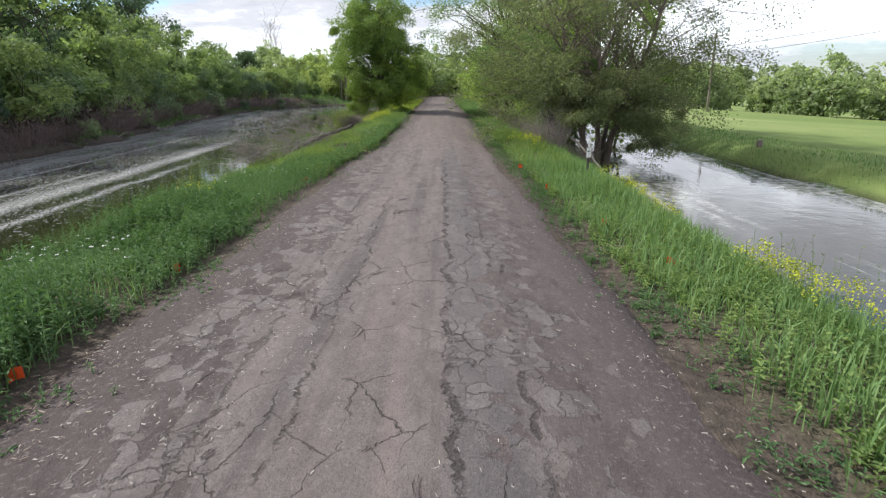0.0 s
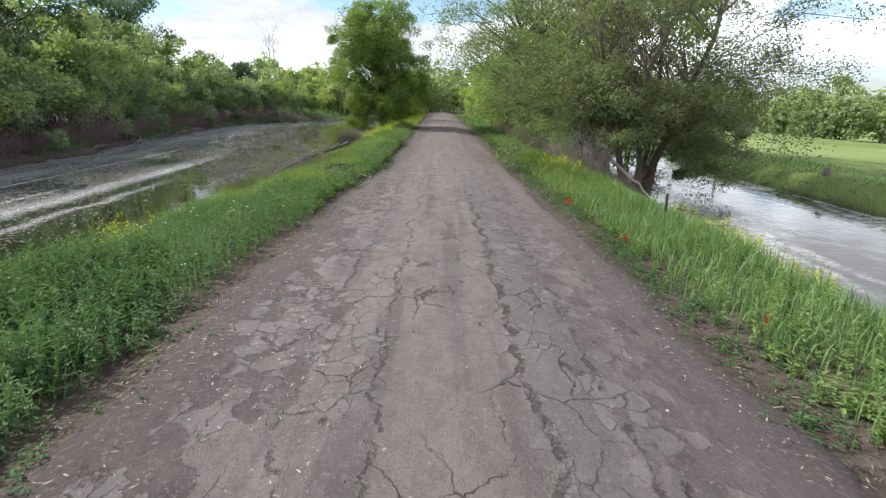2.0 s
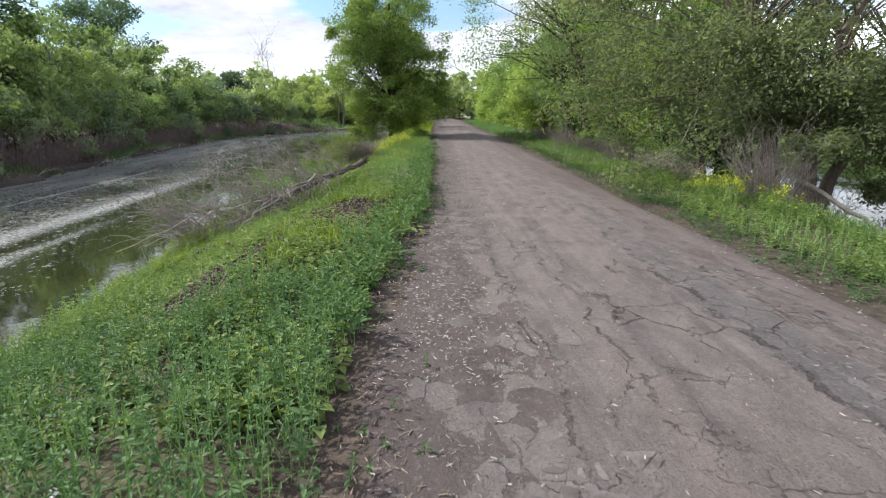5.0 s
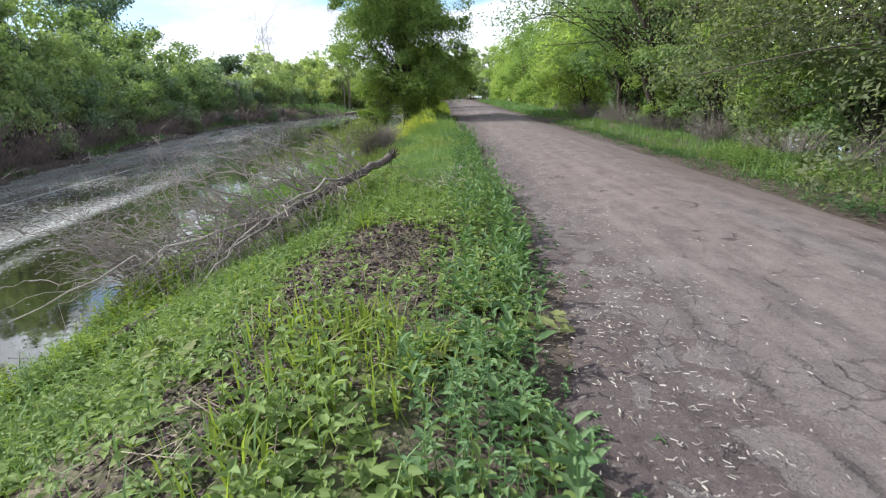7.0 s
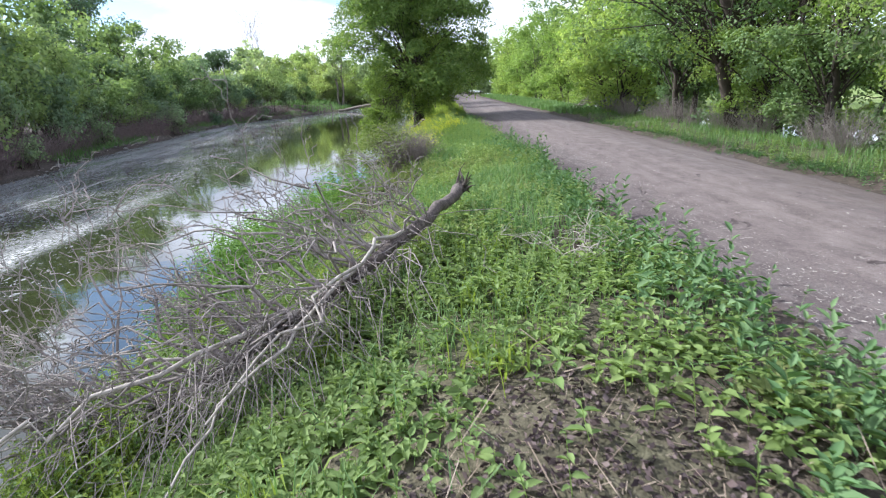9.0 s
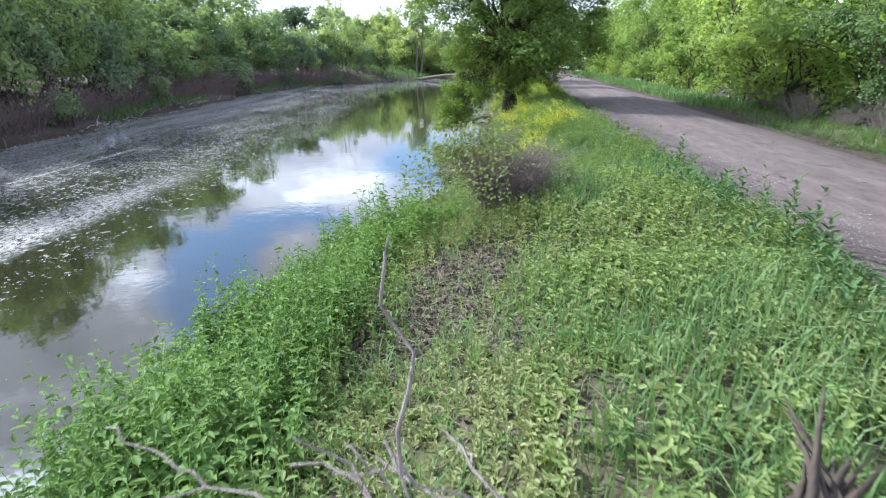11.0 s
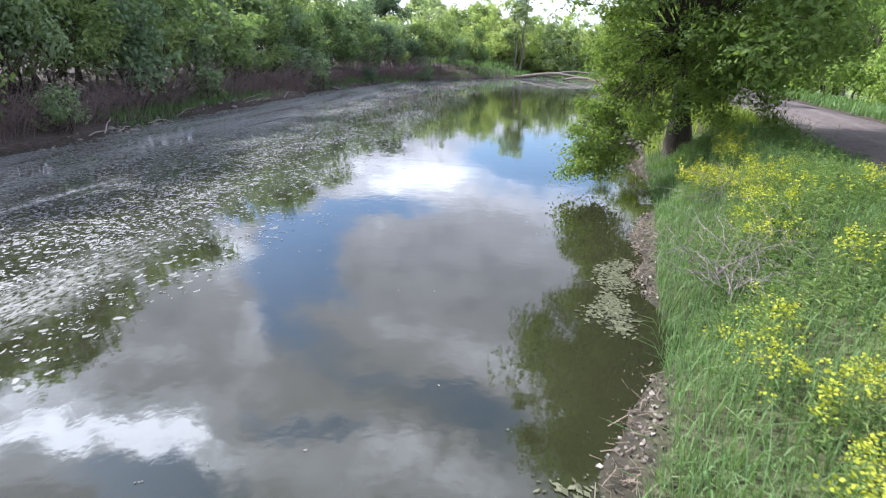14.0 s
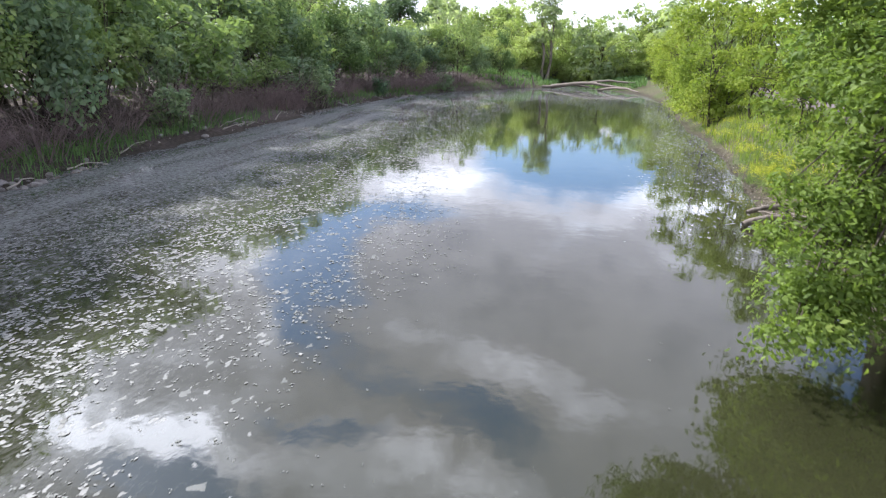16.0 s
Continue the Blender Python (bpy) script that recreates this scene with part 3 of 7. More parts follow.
# ---------------------------------------------------------------- water
def water_material(name, scum):
    n = Nodes(name)
    p = n.pos()
    rip = n.noise(1.6, 3.0, 0.5, 0.0, p)
    rip2 = n.noise(9.0, 3.0, 0.5, 0.0, p)
    h = n.math("ADD", rip, n.math("MULTIPLY", rip2, 0.25))
    nb = n.bump(h, 0.05 if scum else 0.12, 0.05)
    murk = n.ramp(n.noise(0.25, 4.0, 0.6, 0.0, p), [(0.3, (0.019, 0.022, 0.009)), (0.7, (0.032, 0.033, 0.016))])
    water = n.principled(murk, 0.03, nb, IOR=1.72, Specular_IOR_Level=0.5)
    # drifting fluff and algae film in long streaks down the stream
    sep = n.N.new("ShaderNodeSeparateXYZ")
    n.L.new(p, sep.inputs[0])
    if scum:
        # across the stream, following its bend
        y2 = n.math("SUBTRACT", sep.outputs[1], 15.0)
        off = n.math("ADD", sep.outputs[0], n.math("ADD", n.math("MULTIPLY", n.math("MULTIPLY", y2, y2), 0.0016), 12.6))
        comb = n.N.new("ShaderNodeCombineXYZ")
        n.L.new(off, comb.inputs[0]), n.L.new(sep.outputs[1], comb.inputs[1])
        s = comb.outputs[0]
        wob = n.math("MULTIPLY", n.math("SUBTRACT", n.noise(0.35, 5.0, 0.6, 0.4, p), 0.5), 2.2)
        # upstream the film spreads over the whole width
        offw = n.math("SUBTRACT", n.math("ADD", off, wob), n.math("MULTIPLY", n.ramp(n.math("MULTIPLY", sep.outputs[1], 0.02), [(0.42, 1.0), (0.6, 0.0)]), 1.3))
        fine = n.noise(14.0, 7.0, 0.78, 0.3, n.mapped(s, (1.0, 0.5, 1.0)))
        mid = n.noise(0.8, 5.0, 0.6, 0.6, n.mapped(s, (1.0, 0.16, 1.0)))
        edge = n.ramp(n.math("SUBTRACT", 0.2, n.math("MULTIPLY", offw, 0.1)), [(0.0, 0.0), (0.08, 0.3), (0.25, 0.6), (0.6, 0.75), (0.95, 0.85)])
        # past the broad tree it hugs the near shore and closes over the bend
        down = n.math("MULTIPLY", n.ramp(n.math("ADD", n.math("MULTIPLY", sep.outputs[0], 0.1), 1.0), [(0.1, 0.0), (0.24, 1.0)]), n.ramp(n.math("MULTIPLY", sep.outputs[1], 0.01), [(0.46, 0.0), (0.54, 1.0)]))
        down = n.math("MAXIMUM", down, n.ramp(n.math("MULTIPLY", sep.outputs[1], 0.01), [(0.66, 0.0), (0.84, 1.0)]))
        edge = n.math("MAXIMUM", edge, n.math("MULTIPLY", down, 0.6))
        cover = n.math("MULTIPLY", edge, n.ramp(mid, [(0.35, 0.55), (0.65, 1.0)]))
        film_ = n.math("MULTIPLY", n.ramp(n.math("ADD", n.math("MULTIPLY", cover, 0.35), fine), [(0.6, 0.0), (0.82, 1.0)]), n.math("MAXIMUM", n.ramp(n.math("MULTIPLY", off, -0.1), [(0.2, 0.15), (0.55, 0.75)]), n.math("MULTIPLY", down, 0.5)))
        # flat flakes of fluff, thicker towards the far shore
        cell = n.N.new("ShaderNodeSeparateXYZ")
        fv = n.mapped(n.math_vec(p, 0.3, 4.0), (11.0, 7.6, 0.0))
        n.L.new(n.voronoi(1.0, "F1", fv, "Color"), cell.inputs[0])
        flake = n.math("LESS_THAN", n.math("ADD", n.voronoi(1.0, "F1", fv), n.math("MULTIPLY", n.math("SUBTRACT", fine, 0.5), 1.1)), 0.36)
        flake = n.math("MULTIPLY", flake, n.math("LESS_THAN", cell.outputs[0], n.math("MULTIPLY", cover, 0.75)))
        mask = n.math("MAXIMUM", film_, n.math("MULTIPLY", flake, 0.85))
        band = n.ramp(n.math("ABSOLUTE", n.math("ADD", n.math("ADD", off, 0.1), n.math("MULTIPLY", wob, 0.35))), [(0.15, 1.0), (0.85, 0.0)])
        line = n.ramp(n.math("ABSOLUTE", n.math("ADD", n.math("ADD", off, 3.85), n.math("MULTIPLY", wob, 0.12))), [(0.05, 0.9), (0.18, 0.0)])
        side = n.ramp(n.math("ABSOLUTE", n.math("SUBTRACT", n.math("ADD", off, n.math("MULTIPLY", wob, 0.5)), 1.5)), [(0.05, 0.75), (0.4, 0.0)])
        far_side = n.ramp(n.math("ABSOLUTE", n.math("ADD", n.math("ADD", off, n.math("MULTIPLY", wob, 0.4)), 1.5)), [(0.05, 0.7), (0.35, 0.0)])
        early = n.ramp(n.math("MULTIPLY", sep.outputs[1], 0.01), [(0.22, 1.0), (0.275, 0.0)])
        band = n.math("MAXIMUM", band, n.math("MULTIPLY", early, n.math("MAXIMUM", side, far_side)))
        reach = n.ramp(n.math("MULTIPLY", sep.outputs[1], 0.01), [(0.31, 1.0), (0.39, 0.12)])
        line = n.math("MULTIPLY", line, n.ramp(n.math("MULTIPLY", sep.outputs[1], 0.01), [(0.395, 1.0), (0.425, 0.0)]))
        streak = n.math("MULTIPLY", n.math("MAXIMUM", n.math("MULTIPLY", band, reach), line), n.ramp(fine, [(0.42, 0.0), (0.55, 0.9)]))
        mask = n.math("MAXIMUM", mask, streak)
        colr = n.mix(streak, n.ramp(n.noise(11.0, 5.0, 0.7), [(0.3, (0.14, 0.15, 0.15)), (0.7, (0.33, 0.34, 0.34))]), (0.55, 0.55, 0.54))
        colr = n.mix(n.math("MULTIPLY", flake, 0.8), colr, n.mix(n.ramp(n.math("MULTIPLY", off, -0.1), [(0.2, 0.0), (0.55, 1.0)]), n.ramp(cell.outputs[1], [(0.2, (0.1, 0.11, 0.1)), (0.8, (0.23, 0.235, 0.225))]), n.ramp(cell.outputs[1], [(0.2, (0.13, 0.135, 0.14)), (0.8, (0.19, 0.195, 0.2))])))
    else:
        # streaks of foam, their colour whitened to stand in for glints
        band = n.noise(0.5, 5.0, 0.6, 0.8, n.mapped(p, (0.9, 0.16, 1.0), -0.15))
        mask = n.math("MULTIPLY", n.ramp(band, [(0.5, 0.0), (0.6, 0.85)]), n.ramp(n.noise(4.0, 5.0, 0.7), [(0.35, 0.1), (0.6, 1.0)]))
        colr = n.ramp(n.noise(3.0, 3.0), [(0.3, (0.25, 0.26, 0.255)), (0.7, (0.6, 0.6, 0.59))])
    film = n.principled(colr, 0.6, nb, Specular_IOR_Level=0.35)
    mx = n.node("ShaderNodeMixShader", Fac=mask)
    n.L.new(water, mx.inputs[1]), n.L.new(film, mx.inputs[2])
    return n.done(mx.outputs[0])


def sheet(name, x0, x1, y0, y1, z, mt):
    return new(name, mesh_np(name, [(x0, y0, z), (x1, y0, z), (x1, y1, z), (x0, y1, z)], [(0, 1, 2, 3)], mt))


tagged(sheet("water_river", -30, -4.6, -60, 106, WATER_Z, water_material("river_water", True)), "murky green river with drifting white fluff reflecting clouds", "river", kind="structure")
tagged(sheet("water_channel", 4.4, 14.6, -60, 300, WATER_Z, water_material("channel_water", False)), "grey side channel with pale glinting streaks of foam", "river", kind="structure")

# ---------------------------------------------------------------- plants


def tubes(paths, sides=5):
    """Verts and quads of tapered tubes; each path is an array of x, y, z, radius rows."""
    V, F, base = [], [], 0
    ang = np.arange(sides) * 2 * math.pi / sides
    ca, sa = np.cos(ang), np.sin(ang)
    for path in paths:
        path = np.asarray(path, float)
        c, r = path[:, :3], path[:, 3]
        d = np.gradient(c, axis=0)
        d /= np.linalg.norm(d, axis=1, keepdims=True) + 1e-9
        ref = np.array([0.31, 0.95, 0.05]) if abs(d[0][2]) > 0.8 else np.array([0, 0, 1.0])
        u = np.cross(d, ref)
        u /= np.linalg.norm(u, axis=1, keepdims=True) + 1e-9
        w = np.cross(d, u)
        ring = c[:, None] + r[:, None, None] * (ca[None, :, None] * u[:, None] + sa[None, :, None] * w[:, None])
        V.append(ring.reshape(-1, 3))
        k = len(path)
        i = np.arange(k - 1)[:, None] * sides
        j = np.arange(sides)[None]
        a, b = base + i + j, base + i + (j + 1) % sides
        F.append(np.stack([a, b, b + sides, a + sides], -1).reshape(-1, 4))
        base += k * sides
    return np.concatenate(V), np.concatenate(F)


def limb(rng, p, q, r0, r1, n=6, bend=0.12, sag=0.0):
    """A crooked tapered path from p to q."""
    p, q = np.asarray(p, float), np.asarray(q, float)
    t = np.linspace(0, 1, n)
    span = np.linalg.norm(q - p)
    wob = rng.normal(0, 1, (n, 3)) * bend * span * 0.35 * (np.sin(t * math.pi) ** 0.7)[:, None]
    c = p + (q - p) * t[:, None] + wob
    c[:, 2] += np.sin(t * math.pi) * span * (bend - sag)
    return np.column_stack([c, r0 + (r1 - r0) * t ** 0.8])


def leaf_cards(rng, centres, size, spread=0.5, droop=0.25, aspect=0.5, fold=0.12, face=None, loose=0.75):
    """Folded rhombic leaves at the given centres: verts and quads. face: the way that each one turns its upper side, give or take loose."""
    k = len(centres)
    d = rng.normal(0, 1, (k, 3))
    d[:, 2] = d[:, 2] * spread - droop
    if face is not None:
        f = face + rng.normal(0, loose, (k, 3))
        f /= np.linalg.norm(f, axis=1, keepdims=True) + 1e-9
        d -= (d * f).sum(1, keepdims=True) * f
    d /= np.linalg.norm(d, axis=1, keepdims=True) + 1e-9
    s = np.cross(f, d) if face is not None else rng.normal(0, 1, (k, 3))
    s -= (s * d).sum(1, keepdims=True) * d
    s /= np.linalg.norm(s, axis=1, keepdims=True) + 1e-9
    nrm = np.cross(d, s)
    L = size * rng.uniform(0.6, 1.35, (k, 1))
    W = L * aspect * rng.uniform(0.75, 1.25, (k, 1)) * 0.5
    a = centres - d * L * 0.5
    c = centres + d * L * 0.5
    b = centres + s * W + nrm * L * fold - d * L * 0.05
    e = centres - s * W + nrm * L * fold - d * L * 0.05
    V = np.stack([a, b, c, e], 1).reshape(-1, 3)
    F = np.arange(4 * k).reshape(-1, 4)
    return V, F


def crown_points(rng, clumps, per, radius, flat=0.7, heart=None):
    """Leaf centres over the outside of clumps, each clump a ragged tuft of its own size, and the way each leaf faces."""
    out, face = [], []
    for c in clumps:
        k = max(4, int(per * rng.uniform(0.5, 1.5)))
        r = radius * rng.uniform(0.5, 1.3)
        v = rng.normal(0, 1, (k, 3))
        v[:, 2] += 0.35
        if heart is not None:
            way = c - heart
            v += 0.25 * way / (np.linalg.norm(way) + 1e-9)
        v /= np.linalg.norm(v, axis=1, keepdims=True)
        face.append(v + np.array([0, 0, 0.35]))
        v = v * (rng.uniform(0, 1, (k, 1)) ** 0.33) * r * (1 + 0.25 * np.sin(7 * v[:, :1] + 5 * v[:, 1:2] + r * 40))
        v[:, 2] *= flat
        v[:, :2] += v[:, 2:3] * rng.normal(0, 0.35, (1, 2))
        out.append(c + v)
    return np.concatenate(out), np.concatenate(face)


def tree_meshes(name, seed, height, radius, base, clumps, per, leaf, mt, bark, trunks=1, clump_r=0.8, lean=0.0, low=0.0, trunk_r=0.16, shell=0.6, aspect=0.5, flat=0.75, droop=0.25, limb_r=0.011, sides=5, boughs=(), low_from=-99.0, lobes=0, bough_mt=None, bough_leaf=0.8, clear=None, reach=99.0):
    """Trunk-and-limbs mesh and leaf mesh of one broadleaf, its foot at the origin.
    base: height at which the crown begins; low: how far side boughs hang below it;
    boughs: boxes x, x, y, y, z, z and how many clumps of leaves hang in them;
    lobes: the clumps gather in so many rounded masses with gaps between them;
    clear: below the first height no clump lies past the second number on the -x side;
    reach: none lies farther out than this on the +x side, 2 m less low down."""
    rng = np.random.default_rng(seed)
    mid, half = (height + base) / 2, (height - base) / 2
    C = []
    want = lobes or clumps
    while len(C) < want:
        v = rng.normal(0, 1, 3)
        v /= np.linalg.norm(v)
        t = rng.uniform(shell ** 2, 1) ** 0.5
        ph = math.atan2(v[1], v[0])
        lump = 1 + 0.2 * math.sin(2 * ph + seed) + 0.16 * math.sin(3 * ph + 1.7 * seed) + rng.normal(0, 0.09)
        # widest a little below the middle, narrower towards the top
        zz = v[2] * t
        wide = 1.0 if zz < 0 else 1 - 0.25 * zz
        p = np.array([v[0] * t * radius * lump * wide + lean * max(zz, 0), v[1] * t * radius * lump * wide, mid + zz * half])
        if low and zz < 0.1 and p[0] > low_from and rng.uniform() < 0.35:
            p[2] -= low * rng.uniform(0.2, 1) * (np.hypot(p[0], p[1]) / radius)
        if p[2] > 0.25:
            C.append(p)
    if lobes:
        hub, C = C, []
        big = [radius * rng.uniform(0.26, 0.5) for _ in hub]
        while len(C) < clumps:
            k = int(rng.integers(len(hub)))
            v = rng.normal(0, 1, 3) + (0, 0, 0.3)
            p = hub[k] + v / np.linalg.norm(v) * big[k] * rng.uniform(0.45, 1.0) * np.array((1, 1, 0.8))
            if p[2] > 0.25 and p[0] < reach - 2 * (p[2] < 3) and not (clear and p[2] < clear[0] and p[0] < clear[1]):
                C.append(p)
    main = len(C)
    for x0, x1, y0, y1, z0, z1, k in boughs:
        C += list(rng.uniform((x0, y0, z0), (x1, y1, z1), (k, 3)))
    C = np.array(C)
    paths = []
    feet = []
    for k in range(trunks):
        a = 2 * math.pi * k / trunks + rng.uniform(0, 1)
        off = 0.0 if trunks == 1 else 0.12 + 0.16 * trunks * 0.3
        foot = np.array([math.cos(a) * off, math.sin(a) * off, -0.15])
        sway = radius * (0.12 if trunks == 1 else 0.45)
        tip = np.array([math.cos(a) * sway + lean * 0.6, math.sin(a) * sway, base + (height - base) * rng.uniform(0.6, 0.8)])
        r = trunk_r * rng.uniform(0.75, 1.1)
        pth = limb(rng, foot, tip, r, r * 0.25, 9, 0.05)
        pth[0, 3] *= 1.5
        paths.append(pth)
        feet.append(pth)
    for c in C:
        tr = feet[int(rng.integers(len(feet)))]
        d = np.linalg.norm(tr[:, :2] - c[:2], axis=1) * 0.6 + np.abs(tr[:, 2] - (c[2] - 0.25 * height)) + rng.uniform(0, 0.5, len(tr))
        d[:2] += 9
        j = int(np.argmin(d))
        p = tr[j]
        ln = np.linalg.norm(c - p[:3])
        r = min(p[3] * 0.7, 0.007 + limb_r * ln)
        paths.append(limb(rng, p[:3], c, r, 0.008, 5, 0.13))
    V, F = tubes(paths, sides)
    wood = mesh_np(name + "_wood", V, F, bark, True)
    heart = np.array([0, 0, mid - 0.2 * half])
    pts, face = crown_points(rng, C[:main], per, clump_r, flat, heart)
    up = pts[:, 2] > 0.08
    crown = mesh_np(name + "_leaves", *leaf_cards(rng, pts[up], leaf, 0.6, droop, aspect, face=face[up]), mt)
    if main == len(C):
        return wood, crown
    pts, face = crown_points(rng, C[main:], per * 0.75, clump_r * 0.5, flat)
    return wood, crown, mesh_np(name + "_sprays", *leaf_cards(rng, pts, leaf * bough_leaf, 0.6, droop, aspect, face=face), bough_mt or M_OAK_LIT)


def plant(kind, meshes, m, label, category="tree", group="", bough="low boughs coloured a sunlit yellow-green"):
    root = new(kind)
    root.matrix_basis = m
    part("trunk", meshes[0], None, root)
    part("crown", meshes[1], None, root)
    if len(meshes) > 2:
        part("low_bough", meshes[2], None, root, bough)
    return tagged(root, label, category, group)


def stand(x, y, turn=0.0, s=1.0, sink=0.05, sz=None):
    z = float(ground_z(x, y)) - sink
    return Matrix.LocRotScale((x, y, z), Euler((0, 0, turn)), (s, s, sz or s))


RNG = np.random.default_rng(11)

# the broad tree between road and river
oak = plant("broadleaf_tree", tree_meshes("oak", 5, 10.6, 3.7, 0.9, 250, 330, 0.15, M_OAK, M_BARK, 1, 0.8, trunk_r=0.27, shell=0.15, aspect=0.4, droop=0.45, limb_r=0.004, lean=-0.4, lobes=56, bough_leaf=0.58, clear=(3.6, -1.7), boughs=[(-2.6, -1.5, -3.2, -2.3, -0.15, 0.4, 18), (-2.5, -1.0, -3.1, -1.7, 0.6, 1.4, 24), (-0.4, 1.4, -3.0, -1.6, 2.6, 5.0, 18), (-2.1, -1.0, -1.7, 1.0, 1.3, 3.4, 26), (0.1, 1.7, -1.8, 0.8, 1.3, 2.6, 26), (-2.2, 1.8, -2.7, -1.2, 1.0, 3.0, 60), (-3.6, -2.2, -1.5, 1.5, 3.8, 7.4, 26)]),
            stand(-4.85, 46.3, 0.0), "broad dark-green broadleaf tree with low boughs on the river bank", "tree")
# the spreading tree over the side channel
olive = plant("spreading_tree", tree_meshes("olive", 8, 10.8, 6.1, 0.6, 240, 460, 0.085, M_OLIVE, M_BARK_BROWN, 5, 0.95, low=1.8, low_from=-1.5, trunk_r=0.15, shell=0.35, aspect=0.45, limb_r=0.004, lobes=120, bough_mt=M_OLIVE, bough_leaf=1.0, reach=5.2, boughs=[(-2.2, 1.5, -3.8, -1.6, 1.9, 3.6, 50), (0.5, 3.0, -3.0, 0.5, 0.5, 2.6, 40), (-3.2, -1.6, -2.6, 0.5, 2.4, 4.4, 40), (-3, 3, -2, 2, 7.0, 10.0, 30)]),
              stand(6.5, 23.6, 0.0), "spreading olive-green tree with many crooked trunks over the channel", "tree", bough="olive boughs drooping to the water")

plant("spreading_tree", tree_meshes("olive_b", 9, 11.2, 5.8, 2.8, 150, 220, 0.11, M_MID, M_BARK, 3, 0.85, trunk_r=0.2, shell=0.3, aspect=0.45, limb_r=0.008, lobes=26),
               stand(5.0, 34.8, 1.1), "tall green tree with dark trunks whose boughs reach over the road", "tree")

# leafy young trees on the channel side of the road
ROW = [tree_meshes("row", 20 + i, h, r, 0.15, 60, 95, 0.19, M_BRIGHT, M_BARK, 3, 0.68, low=0.3, trunk_r=0.08, shell=0.35, sides=3, lobes=20) for i, (h, r) in enumerate([(4.6, 1.9), (6.8, 2.5), (5.8, 2.3)])]
NEAR_ROW = tree_meshes("maple", 27, 6.2, 2.2, 1.3, 80, 320, 0.085, M_MID, M_BARK, 3, 0.56, low=0.9, trunk_r=0.13, shell=0.3, aspect=0.62, lobes=30)
NEAR_LIME = (NEAR_ROW[0], NEAR_ROW[1].copy())
NEAR_LIME[1].materials[0] = M_BRIGHT
LIME_ROW = []
for wood_, leaves_ in ROW:
    lime = leaves_.copy()
    lime.materials[0] = M_LIME
    LIME_ROW.append((wood_, lime))
ROAD_ROW = "leafy young trees along the road"
for i in range(24):
    y = 25.6 + 2.9 * i + RNG.uniform(-0.8, 0.8)
    x = 4.7 + RNG.uniform(-0.3, 0.8) + (0.4 if i > 8 else 0)
    plant("roadside_tree", (NEAR_ROW, NEAR_LIME)[i % 2] if i < 5 else ROW[(i * 2) % 3 if i % 5 else 1], stand(x, y, RNG.uniform(0, 6.28), RNG.uniform(0.75, 1.2)), "bright green leafy young tree beside the dirt road", "tree", ROAD_ROW)
    if i % 2:
        plant("roadside_tree", ROW[1], stand(x + 3.0, y + 1.2, RNG.uniform(0, 6.28), RNG.uniform(1.15, 1.5)), "taller bright green tree in the second row by the road", "tree", ROAD_ROW)
for i in range(9):
    y = 66 + 4.6 * i + RNG.uniform(-1.5, 1.5)
    plant("roadside_tree", LIME_ROW[(i + 1) % 3], stand(-4.9 + RNG.uniform(-0.4, 0.4), y, RNG.uniform(0, 6.28), RNG.uniform(0.7, 0.95)), "bright green leafy young tree between road and river", "tree", ROAD_ROW)
LIME_LOW = tree_meshes("lime_shrub", 58, 2.6, 1.3, 0.1, 36, 90, 0.14, M_LIME, M_BARK, 4, 0.55, trunk_r=0.03, shell=0.25, sides=3, lobes=12)
# two trees added to block a bright sky gap mirrored in the river
for x, y, sc in ((-3.8, 56.5, 0.62), (-4.2, 61.5, 0.68)):
    plant("roadside_tree", LIME_ROW[1], stand(x, y, y, sc), "bright green leafy young tree between road and river", "tree", ROAD_ROW)
for i in range(8):
    plant("bank_shrub", LIME_LOW, stand(-5.2 + RNG.uniform(-0.3, 0.5), 64.5 + 3.1 * i + RNG.uniform(-0.8, 0.8), RNG.uniform(0, 6.28), RNG.uniform(0.7, 1.1)), "low yellow-green shrub below the young trees by the river", "shrub", "shrubs between road and river")

# the thicket on the far bank
THICK = [tree_meshes("thicket", 40 + i, h, r, 0.85, 60, 64, 0.23, (M_BANK, M_BANK_LIT)[i % 2], M_BARK, 3, 0.7, low=0.3, trunk_r=0.05, shell=0.4, sides=3, lobes=20) for i, (h, r) in enumerate([(4.4, 1.9), (5.2, 2.2), (3.6, 1.8), (4.8, 2.4)])]
LOW = [tree_meshes("low_shrub", 50 + i, h, 0.8, 0.05, 16, 70, 0.17, M_BANK, M_BARK, 4, 0.42, trunk_r=0.025, shell=0.2, sides=3) for i, h in enumerate((1.3, 1.7))]
TALL = [tree_meshes("bank_tall", 60 + i, h, r, 1.8, 70, 66, 0.34, M_BANK_SHADE, M_BARK, 1, 1.05, trunk_r=0.18, shell=0.4, sides=4, lobes=24) for i, (h, r) in enumerate([(8.8, 3.2), (10.4, 3.8), (7.6, 3.0)])]
yy = 12.0
i = 0
